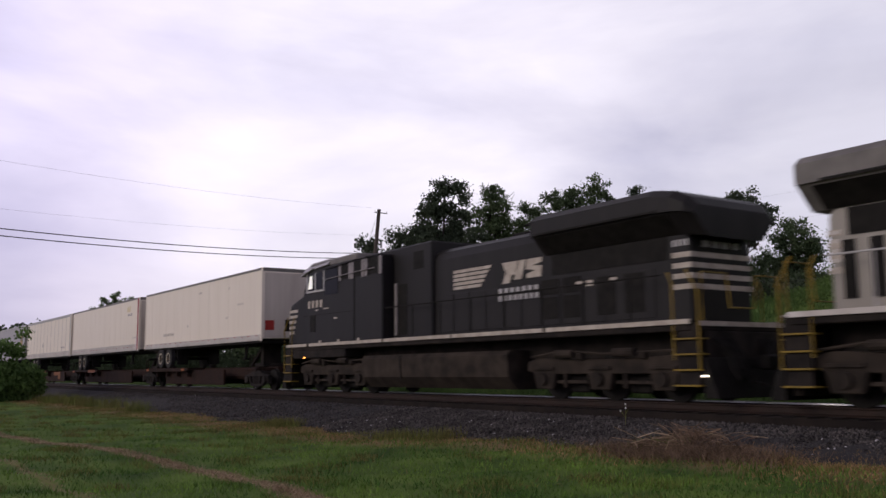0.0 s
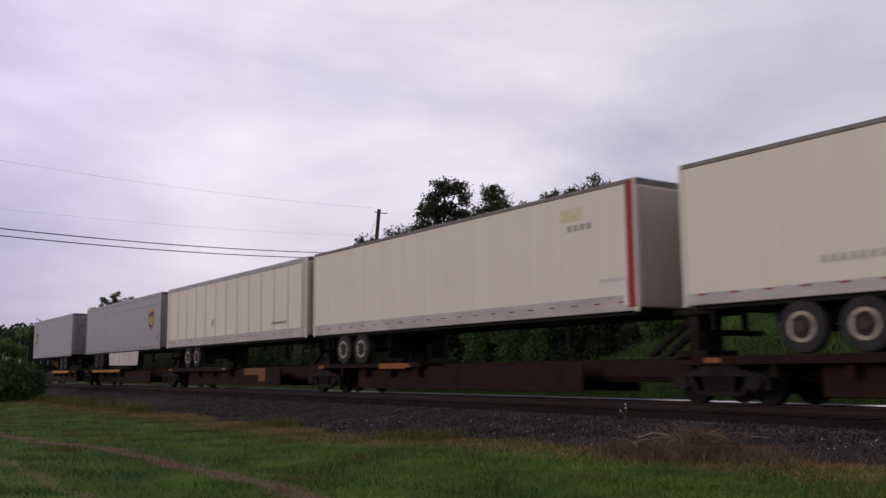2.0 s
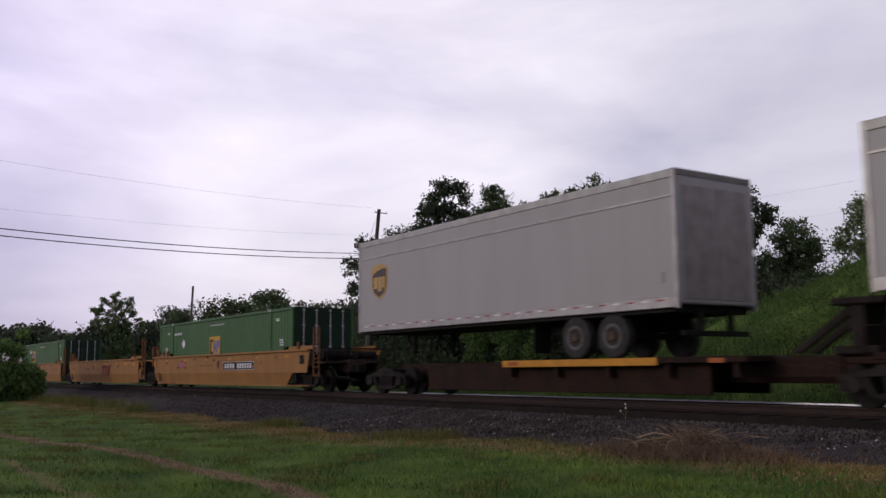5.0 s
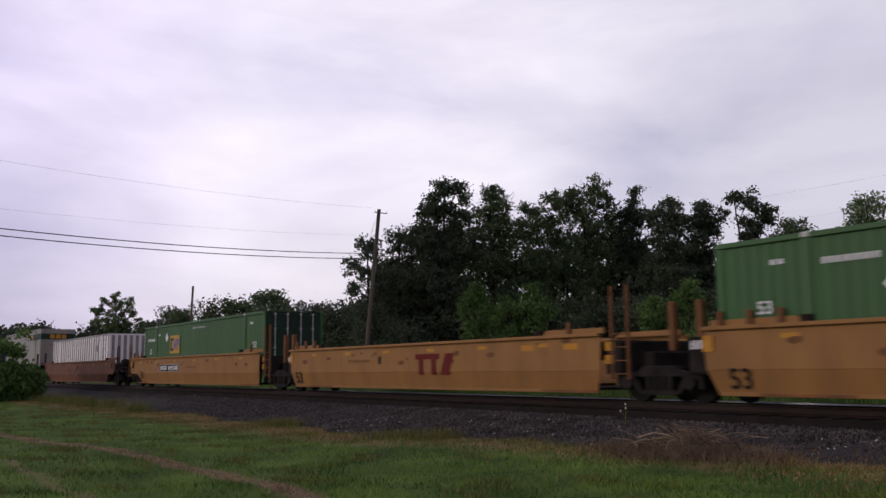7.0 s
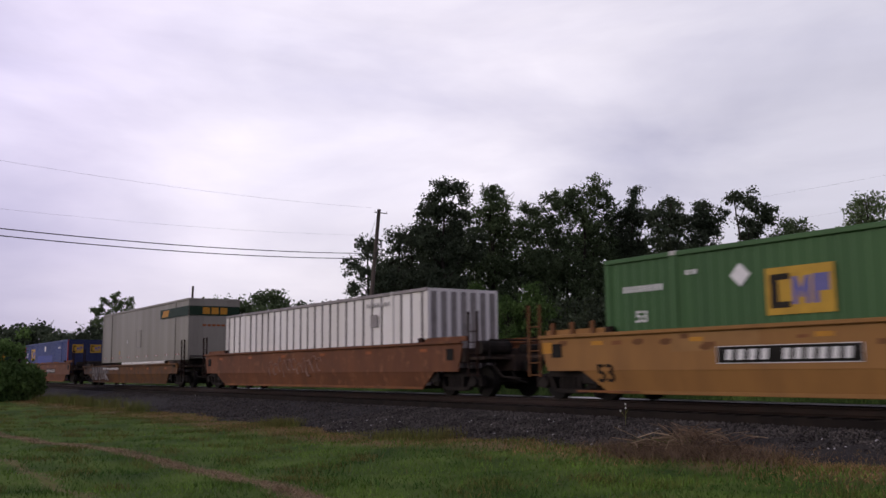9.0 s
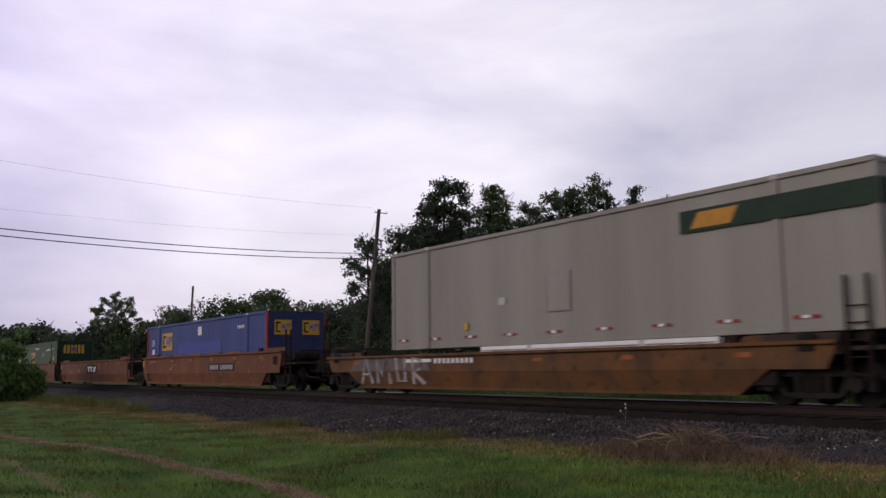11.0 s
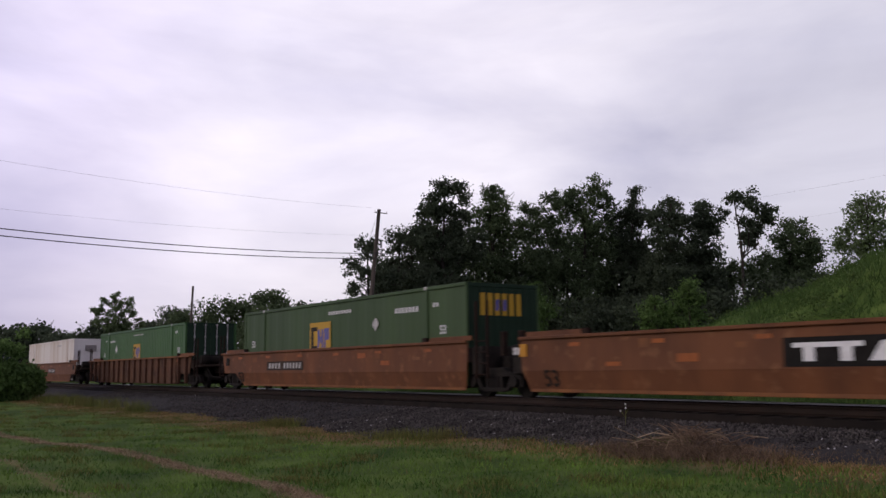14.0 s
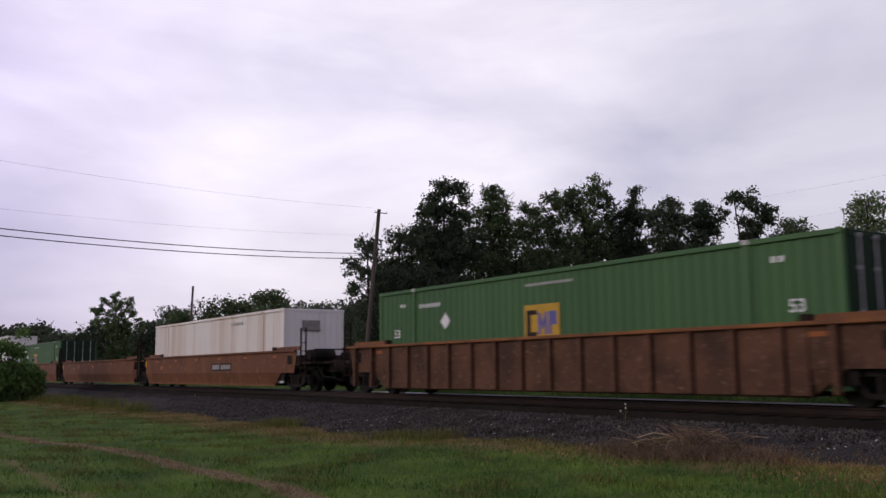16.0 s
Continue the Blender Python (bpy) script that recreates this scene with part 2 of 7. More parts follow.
M["tyre"] = mat("rubber_tyre", (0.022, 0.021, 0.021), (0.04, 0.037, 0.034), 0.85, scale=5, fine=40, bump=0.1, spec=0.2)
M["rim"] = mat("dirty_white_rim", (0.40, 0.345, 0.25), (0.24, 0.19, 0.13), 0.55, scale=6, fine=40, bump=0.05)
M["rim_dark"] = mat("dark_grey_rim", (0.075, 0.070, 0.066), (0.04, 0.036, 0.033), 0.6, scale=6, fine=40, bump=0.05)
M["top_pale"] = mat("pale_roof_rail", (0.36, 0.35, 0.33), (0.25, 0.24, 0.225), 0.5, 0.2, scale=3, fine=30, bump=0.05)
M["hub_rust"] = mat("rusty_wheel_hub", (0.085, 0.055, 0.030), (0.035, 0.024, 0.016), 0.7, scale=6, fine=40, bump=0.1, spec=0.2)
M["rail"] = mat("rusty_rail_steel", (0.026, 0.014, 0.010), (0.016, 0.010, 0.008), 0.7, scale=2, fine=30, bump=0.15, spec=0.2)
M["rail_top"] = mat("polished_rail_head", (0.56, 0.56, 0.58), (0.46, 0.46, 0.48), 0.35, 1.0, scale=3, fine=10, bump=0.0)
M["rail_dull"] = mat("dull_rail_head", (0.075, 0.062, 0.055), (0.05, 0.04, 0.036), 0.6, 0.3, scale=3, fine=10, bump=0.0, spec=0.2)
M["tie"] = mat("creosoted_tie", (0.017, 0.012, 0.009), (0.009, 0.007, 0.006), 0.85, scale=2, fine=30, bump=0.3, per="object", spec=0.2)
M["ballast"] = mat("grey_crushed_stone", (0.042, 0.039, 0.039), (0.024, 0.022, 0.022), 0.9, scale=0.6, fine=22, bump=0.9, spec=0.2, third=(0.1, 0.094, 0.092))
M["stone"] = mat("ballast_stone", (0.068, 0.060, 0.055), (0.027, 0.024, 0.022), 0.85, scale=1.5, fine=30, bump=0.1, per="island", spec=0.2, spread=(0.25, 2.0))
M["blade"] = mat("grass_blade", (0.128, 0.210, 0.036), (0.044, 0.098, 0.018), 0.7, scale=0.7, fine=5, bump=0.0, per="island", spec=0.1, low=0.40, high=0.62)
M["blade_dry"] = mat("dry_grass_blade", (0.34, 0.215, 0.10), (0.19, 0.125, 0.055), 0.8, scale=0.8, fine=6, bump=0.0, per="island", spec=0.1)
M["blade_bank"] = mat("bank_grass_blade", (0.076, 0.126, 0.034), (0.046, 0.084, 0.024), 0.75, scale=0.5, fine=5, bump=0.0, per="island", spec=0.05, spread=(0.7, 1.3))
M["blade_tall"] = mat("rank_grass_blade", (0.110, 0.135, 0.030), (0.150, 0.125, 0.045), 0.75, scale=0.8, fine=6, bump=0.0, per="island", spec=0.1)
M["twig"] = mat("dead_twig", (0.20, 0.135, 0.085), (0.085, 0.055, 0.038), 0.8, scale=2, fine=30, bump=0.1, per="island", spec=0.2)
M["straw"] = mat("pale_dry_straw", (0.34, 0.255, 0.165), (0.20, 0.142, 0.085), 0.8, scale=2, fine=30, bump=0.1, per="island", spec=0.2)
M["bark"] = mat("dark_bark", (0.050, 0.040, 0.032), (0.028, 0.023, 0.020), 0.9, scale=3, stretch=(1, 1, 0.2), fine=14, bump=0.5, spec=0.2)
M["dead_bark"] = mat("bare_grey_branch", (0.13, 0.115, 0.10), (0.08, 0.07, 0.062), 0.9, scale=3, fine=14, bump=0.3)
M["pole"] = mat("weathered_utility_pole", (0.080, 0.062, 0.050), (0.045, 0.036, 0.031), 0.9, scale=2, stretch=(1, 1, 0.1), fine=20, bump=0.3)
M["wire"] = mat("black_cable", (0.02, 0.02, 0.022), (0.03, 0.03, 0.032), 0.6, bump=0.0)
M["wire_thin"] = mat("aluminium_cable", (0.42, 0.41, 0.45), (0.36, 0.35, 0.39), 0.5, 0.3, bump=0.0)
M["insulator"] = mat("grey_insulator", (0.20, 0.19, 0.19), (0.14, 0.13, 0.13), 0.4, bump=0.0)


def leaf_mat(name, a, b):
    m = mat(name, a, b, 0.75, scale=0.35, fine=4, bump=0.0, per="island", spec=0.06, spread=(0.62, 1.28))
    n, l = m.node_tree.nodes, m.node_tree.links
    p = n["Principled BSDF"]
    tr = n.new("ShaderNodeBsdfTranslucent")
    mx = n.new("ShaderNodeMixShader"); mx.inputs[0].default_value = 0.35
    col = p.inputs["Base Color"].links[0].from_socket
    l.new(col, tr.inputs["Color"])
    l.new(p.outputs["BSDF"], mx.inputs[1]); l.new(tr.outputs["BSDF"], mx.inputs[2])
    l.new(mx.outputs["Shader"], n["Material Output"].inputs["Surface"])
    return m


M["leaf_dark"] = leaf_mat("dark_oak_leaf", (0.086, 0.108, 0.066), (0.056, 0.074, 0.046))
M["leaf"] = leaf_mat("green_leaf", (0.108, 0.146, 0.070), (0.074, 0.104, 0.053))
M["leaf_light"] = leaf_mat("young_leaf", (0.116, 0.186, 0.056), (0.070, 0.124, 0.040))
M["leaf_bank"] = leaf_mat("bank_tree_leaf", (0.145, 0.195, 0.090), (0.100, 0.140, 0.066))
M["leaf_hedge"] = leaf_mat("hedge_leaf", (0.050, 0.068, 0.034), (0.032, 0.046, 0.024))
M["leaf_hill"] = leaf_mat("hillside_weed_leaf", (0.105, 0.152, 0.045), (0.066, 0.108, 0.034))


def ground_material():
    m = mat("mown_grass_ground", (0.114, 0.172, 0.036), (0.040, 0.076, 0.019), 0.9, scale=0.8, fine=9, bump=0.6, third=(0.105, 0.115, 0.040), spec=0.05)
    n, l = m.node_tree.nodes, m.node_tree.links
    p = n["Principled BSDF"]
    col = p.inputs["Base Color"].links[0].from_socket
    tc = n.new("ShaderNodeTexCoord"); sep = n.new("ShaderNodeSeparateXYZ"); l.new(tc.outputs["Object"], sep.inputs[0])
    nz = n.new("ShaderNodeTexNoise"); nz.inputs["Scale"].default_value, nz.inputs["Detail"].default_value = 1.1, 6
    l.new(tc.outputs["Object"], nz.inputs["Vector"])

    def math(op, a, b=None):
        k = n.new("ShaderNodeMath"); k.operation = op
        for i, v in enumerate((a, b)):
            if v is None:
                continue
            if isinstance(v, (int, float)):
                k.inputs[i].default_value = v
            else:
                l.new(v, k.inputs[i])
        return k.outputs[0]
    dx = math("SUBTRACT", sep.outputs["X"], 6.5)
    arc = math("MINIMUM", math("MULTIPLY", math("MULTIPLY", dx, dx), 0.0085), 1.45)
    y1 = math("ADD", math("ADD", sep.outputs["Y"], 10.55), arc)
    y2 = math("ADD", math("ADD", sep.outputs["Y"], 13.1), math("MULTIPLY", arc, 0.35))
    wob = math("MULTIPLY", math("SUBTRACT", nz.outputs["Fac"], 0.5), 0.45)
    out = None
    for y, half in ((y1, 0.09), (y2, -0.07)):
        d = math("ABSOLUTE", math("ADD", y, wob))
        k = n.new("ShaderNodeMapRange"); k.inputs["From Min"].default_value, k.inputs["From Max"].default_value = half + 0.22, half - 0.1
        l.new(d, k.inputs["Value"])
        out = k.outputs["Result"] if out is None else math("MAXIMUM", out, k.outputs["Result"])
    edge = n.new("ShaderNodeMapRange"); edge.interpolation_type = "SMOOTHSTEP"
    for key, val in (("From Min", 2.0), ("From Max", 10.0), ("To Min", 5.4), ("To Max", 4.1)):
        edge.inputs[key].default_value = val
    l.new(sep.outputs["X"], edge.inputs["Value"])
    fr = math("ABSOLUTE", math("ADD", math("ADD", sep.outputs["Y"], edge.outputs["Result"]), math("MULTIPLY", wob, 5.5)))
    k = n.new("ShaderNodeMapRange"); k.inputs["From Min"].default_value, k.inputs["From Max"].default_value = 1.5, 0.3
    k.inputs["To Max"].default_value = 0.85
    l.new(fr, k.inputs["Value"])
    out = math("MAXIMUM", out, k.outputs["Result"])
    mx = n.new("ShaderNodeMix"); mx.data_type = "RGBA"
    l.new(out, mx.inputs["Factor"]); l.new(col, mx.inputs["A"]); mx.inputs["B"].default_value = (0.23, 0.150, 0.085, 1)
    l.new(mx.outputs["Result"], p.inputs["Base Color"])
    return m


M["ground"] = ground_material()


# ------------------------------------------------------------------ mesh helpers
def bm_new():
    return bmesh.new()


def box(bm, x0, x1, y0, y1, z0, z1, bevel=0.0):
    ret = bmesh.ops.create_cube(bm, size=1.0)
    vs = ret["verts"]
    for v in vs:
        v.co = Vector(((x0 + x1) / 2 + v.co.x * (x1 - x0), (y0 + y1) / 2 + v.co.y * (y1 - y0), (z0 + z1) / 2 + v.co.z * (z1 - z0)))
    if bevel:
        es = list({e for v in vs for e in v.link_edges})
        bmesh.ops.bevel(bm, geom=es, offset=bevel, segments=1, affect="EDGES", profile=0.5)
    return bm


def prism(bm, poly, y0, y1, bevel=0.0):
    """A polygon in the plane of x and z, given by its corners, pulled from y0 to y1."""
    a = [bm.verts.new((x, y0, z)) for x, z in poly]
    b = [bm.verts.new((x, y1, z)) for x, z in poly]
    fs = [bm.faces.new(a), bm.faces.new(b[::-1])]
    k = len(poly)
    for i in range(k):
        fs.append(bm.faces.new((a[i], b[i], b[(i + 1) % k], a[(i + 1) % k])))
    bmesh.ops.recalc_face_normals(bm, faces=fs)
    if bevel:
        es = list({e for f in fs for e in f.edges})
        bmesh.ops.bevel(bm, geom=es, offset=bevel, segments=1, affect="EDGES", profile=0.5)
    return bm


def beam(bm, profile, x0, x1):
    """A cross-section in y and z, pulled from x0 to x1."""
    a = [bm.verts.new((x0, y, z)) for y, z in profile]
    b = [bm.verts.new((x1, y, z)) for y, z in profile]
    fs = [bm.faces.new(a), bm.faces.new(b[::-1])]
    k = len(profile)
    for i in range(k):
        fs.append(bm.faces.new((a[i], b[i], b[(i + 1) % k], a[(i + 1) % k])))
    bmesh.ops.recalc_face_normals(bm, faces=fs)
    return bm


def tube(bm, p, q, r0, r1=None, seg=8):
    p, q = Vector(p), Vector(q)
    r1 = r0 if r1 is None else r1
    d = q - p
    m = Matrix.Translation((p + q) / 2) @ d.to_track_quat("Z", "Y").to_matrix().to_4x4()
    bmesh.ops.create_cone(bm, cap_ends=True, segments=seg, radius1=r0, radius2=r1, depth=d.length, matrix=m)
    return bm


def pipe(bm, pts, r, seg=6):
    """One bent rod along the points."""
    pts = [Vector(p) for p in pts]
    rings = []
    for k, p in enumerate(pts):
        d = (pts[min(k + 1, len(pts) - 1)] - pts[max(k - 1, 0)]).normalized()
        side = d.cross(Vector((0, 0, 1)))
        if side.length < 0.05:
            side = d.cross(Vector((0, 1, 0)))
        side.normalize()
        up = side.cross(d)
        rings.append([bm.verts.new(p + side * (r * math.cos(6.2832 * i / seg)) + up * (r * math.sin(6.2832 * i / seg))) for i in range(seg)])
    for a, b in zip(rings, rings[1:]):
        for i in range(seg):
            bm.faces.new((a[i], a[(i + 1) % seg], b[(i + 1) % seg], b[i]))
    bm.faces.new(rings[0][::-1]); bm.faces.new(rings[-1])
    return bm


MESHES = {}


def mesh_of(bm, material, name):
    me = bpy.data.meshes.new(name)
    bm.to_mesh(me)
    bm.free()
    me.materials.append(M[material])
    return me


def part(name, bm, material, parent, label="", at=None):
    ob = new(name, bm if isinstance(bm, bpy.types.Mesh) else mesh_of(bm, material, name))
    ob.parent = parent
    if at is not None:
        ob.matrix_basis = at
    return tagged(ob, label)


def shared(key, make, material):
    """One mesh for all alike parts."""
    if key not in MESHES:
        MESHES[key] = mesh_of(make(bm_new()), material, key if isinstance(key, str) else str(key[0]))
    return MESHES[key]


def thing(name, label, category, group=""):
    return tagged(new(name), label, category, group)


def np_mesh(name, verts, faces, material):
    me = bpy.data.meshes.new(name)
    verts, faces = np.asarray(verts, np.float32), np.asarray(faces, np.int32)
    k = faces.shape[1]
    me.vertices.add(len(verts)); me.vertices.foreach_set("co", verts.ravel())
    me.loops.add(faces.size); me.loops.foreach_set("vertex_index", faces.ravel())
    me.polygons.add(len(faces)); me.polygons.foreach_set("loop_start", np.arange(0, faces.size, k, dtype=np.int32))
    me.update(calc_edges=True)
    me.materials.append(M[material])
    return me


def text_mesh(body, size, material):
    cu = bpy.data.curves.new("letters", "FONT")
    cu.body, cu.size, cu.extrude, cu.align_x, cu.align_y = body, size, 0.003, "CENTER", "CENTER"
    cu.offset = size * 0.012
    ob = bpy.data.objects.new("letters", cu)
    me = bpy.data.meshes.new_from_object(ob)
    bpy.data.objects.remove(ob)
    me.materials.clear(); me.materials.append(M[material])
    return me


# ------------------------------------------------------------------ the train's way
def way(t):
    """How far the train has rolled at t seconds, from its place at 8 s."""
    u = (t - 8) / 8
    return 8 * (17.94 * u - 0.4376 * u * u + 0.1893 * u ** 3)


TRAIN = []          # moving things: object, place along the train, turn


def rolls(ob, s, turn=0.0):
    TRAIN.append((ob, s, turn))
    return ob


# ------------------------------------------------------------------ ground, track
def smooth(a, b, v):
    k = np.clip((v - a) / (b - a), 0, 1)
    return k * k * (3 - 2 * k)


def land(x, y):
    """Height of the ground over the railhead."""
    x, y = np.asarray(x, float), np.asarray(y, float)
    rise = 0.10 + 0.14 * smooth(2, 10, x)
    near = -0.95 + rise * smooth(-9.5, -3.6, y) + 0.03 * np.sin(x * 0.7 + y * 0.5) + 0.025 * np.sin(x * 2.3 - y * 1.1)
    bank = np.clip((x + 14.2) * 0.335, 0, 9.0) * smooth(5.5, 20.5, y)
    bank = bank + 0.25 * np.sin(x * 0.9 + 1.0) * np.sin(y * 0.7) * smooth(6, 9, y) * smooth(-14, -6, x)
    far = -0.62 + 0.5 * smooth(4, 9, y) + bank
    return np.where(y < 0, near + (far - near) * smooth(-1.5, 1.5, y), far + (near - far) * (1 - smooth(-1.5, 1.5, y)))


def build_land():
    xs = np.unique(np.concatenate([np.linspace(-3000, -200, 15), np.linspace(-200, -50, 31), np.linspace(-50, 40, 181), np.linspace(40, 3000, 25)]))
    ys = np.unique(np.concatenate([np.linspace(-1500, -40, 10), np.linspace(-40, -16, 25), np.linspace(-16, 32, 193), np.linspace(32, 80, 25), np.linspace(80, 3000, 12)]))
    X, Y = np.meshgrid(xs, ys, indexing="ij")
    V = np.stack([X, Y, land(X, Y)], -1).reshape(-1, 3)
    i, j = np.meshgrid(np.arange(len(xs) - 1), np.arange(len(ys) - 1), indexing="ij")
    a = (i * len(ys) + j).ravel()
    F = np.stack([a, a + len(ys), a + len(ys) + 1, a + 1], 1)
    me = np_mesh("ground", V, F, "ground")
    me.polygons.foreach_set("use_smooth", np.ones(len(F), bool))
    tagged(new("ground", me), "mown green lawn with dry mower tracks and a grassy bank", "ground", kind="structure")


TRACK0, TRACK1 = -460.0, 330.0


def build_track():
    # ballast bed: a long ridge with uneven shoulders
    xs = np.unique(np.concatenate([np.linspace(TRACK0, -60, 60), np.linspace(-60, 34, 240), np.linspace(34, TRACK1, 40)]))
    ys = np.array([-6.2, -5.2, -4.4, -3.7, -3.0, -2.4, -1.9, -1.5, -1.34, -1.22, -0.9, 0, 0.9, 1.22, 1.34, 1.9, 2.4, 3.0, 3.6])
    zs = np.array([-1.13, -0.96, -0.825, -0.706, -0.587, -0.485, -0.40, -0.365, -0.345, -0.335, -0.29, -0.205, -0.29, -0.335, -0.345, -0.40, -0.48, -0.58, -0.80])
    X, Y = np.meshgrid(xs, ys, indexing="ij")
    Z = np.tile(zs, (len(xs), 1))
    rng = np.random.default_rng(3)
    Y = Y + (np.abs(Y) > 2) * (0.18 * np.sin(X * 0.35) + 0.22 * np.sin(X * 0.13 + 2)) * np.clip((np.abs(Y) - 1.9) / 2, 0, 1)
    Z = Z + rng.normal(0, 0.012, Z.shape) * (np.abs(Y) > 1.6)
    V = np.stack([X, Y, Z], -1).reshape(-1, 3)
    i, j = np.meshgrid(np.arange(len(xs) - 1), np.arange(len(ys) - 1), indexing="ij")
    a = (i * len(ys) + j).ravel()
    F = np.stack([a, a + len(ys), a + len(ys) + 1, a + 1], 1)
    bed = tagged(new("ballast", np_mesh("ballast", V, F, "ballast")), "grey crushed stone railway ballast bed", "ballast", kind="structure")
    # loose stones on the near shoulder
    n = 52000
    x = rng.uniform(-34, 24, n)
    x[:30000] = rng.uniform(-2, 18, 30000)
    y = -rng.uniform(1.36, 5.2, n)
    z = np.interp(y, ys, zs)
    ok = z > land(x, y) - 0.02
    x, y, z = x[ok], y[ok], z[ok]
    n = len(x)
    r = rng.uniform(0.014, 0.037, n)
    base = np.array([[1, 0, 0], [0, 1, 0], [-1, 0, 0], [0, -1, 0], [0, 0, 1], [0, 0, -1]], float)
    ang = rng.uniform(0, 6.28, n)
    c, s = np.cos(ang), np.sin(ang)
    sc = rng.uniform(0.6, 1.4, (n, 6, 1))
    P = base[None] * sc
    P = np.stack([P[..., 0] * c[:, None] - P[..., 1] * s[:, None], P[..., 0] * s[:, None] + P[..., 1] * c[:, None], P[..., 2] * 0.8 + P[..., 0] * 0.3], -1)
    V = P * r[:, None, None] + np.stack([x, y, z + r * 0.35], -1)[:, None]
    f = np.array([[0, 1, 4], [1, 2, 4], [2, 3, 4], [3, 0, 4], [1, 0, 5], [2, 1, 5], [3, 2, 5], [0, 3, 5]])
    F = (np.arange(n)[:, None, None] * 6 + f[None]).reshape(-1, 3)
    st = tagged(new("ballast_stones", np_mesh("ballast_stones", V.reshape(-1, 3), F, "stone")), "loose grey ballast stones beside the rail", "stones", kind="stuff")
    # crib sheet with the shade between ties in its colour; a few pale stones
    tagged(new("crib_shade_sheet", mesh_of(box(bm_new(), TRACK0, TRACK1, -1.37, 1.37, -0.42, -0.192), "crib", "crib_shade_sheet")), "stone between the ties, darkened in place of shade", "ballast", kind="structure")
    k = rng.integers(0, n, 90)
    pv = V.reshape(-1, 6, 3)[k] + np.array([0, 0, 0.012])
    tagged(new("pale_stones", np_mesh("pale_stones", pv.reshape(-1, 3), (np.arange(90)[:, None, None] * 6 + f[None]).reshape(-1, 3), "pale_stone")), "scattered pale stones in the ballast", "stones", kind="stuff")
    # rails
    web = [(-0.075, -0.175), (0.075, -0.175), (0.075, -0.163), (0.012, -0.135), (0.010, -0.045), (0.036, -0.032), (0.036, -0.004), (-0.036, -0.004), (-0.036, -0.032), (-0.010, -0.045), (-0.012, -0.135), (-0.075, -0.163)]
    for y in (-0.75, 0.75):
        rail = tagged(new("rail", mesh_of(beam(bm_new(), [(y + p, q) for p, q in web], TRACK0, TRACK1), "rail", "rail")), "rusty steel running rail with a polished head", "rail", "rails of the track", "structure")
        head = [(y - 0.039, -0.036), (y - 0.03, -0.040), (y + 0.030, -0.004), (y + 0.014, 0.0), (y - 0.026, 0.0), (y - 0.037, -0.008)] if y > 0 else [(y - 0.034, -0.006), (y + 0.039, -0.036), (y + 0.037, -0.008), (y + 0.026, 0.0), (y - 0.014, 0.0), (y - 0.030, -0.002)]
        part("rail_head", beam(bm_new(), head, TRACK0, TRACK1), "rail_top" if y > 0 else "rail_dull", rail, "worn rail head")
    # ties
    ties = thing("railway_ties", "row of dark creosoted wooden railway ties", "railway ties")
    tagged(ties, kind="structure")
    me = shared("tie", lambda bm: box(bm, -0.115, 0.115, -1.3, 1.3, -0.36, -0.176, 0.012), "tie")
    for k in range(190):
        rng_x = -68 + k * 0.51
        part("tie", me, "tie", ties, at=pose(rng_x, random.uniform(-0.05, 0.05), random.uniform(-0.006, 0.004), 0, 0, random.uniform(-1, 1)))
    bm = bm_new()
    for k in range(700):
        x = TRACK0 + 1 + k * 0.55
        if x < -68.3:
            box(bm, x - 0.11, x + 0.11, -1.3, 1.3, -0.36, -0.178)
    part("far_tie", bm, "tie", ties)["kind"] = "stuff"


# ------------------------------------------------------------------ train: running gear
def wheel_mesh():
    def make(bm):
        tube(bm, (0, -0.065, 0), (0, 0.065, 0), 0.42, seg=24)
        tube(bm, (0, 0.05, 0), (0, 0.085, 0), 0.455, seg=24)
        tube(bm, (0, -0.10, 0), (0, -0.06, 0), 0.13, seg=12)
        return bm
    return shared("wheel", make, "dark")


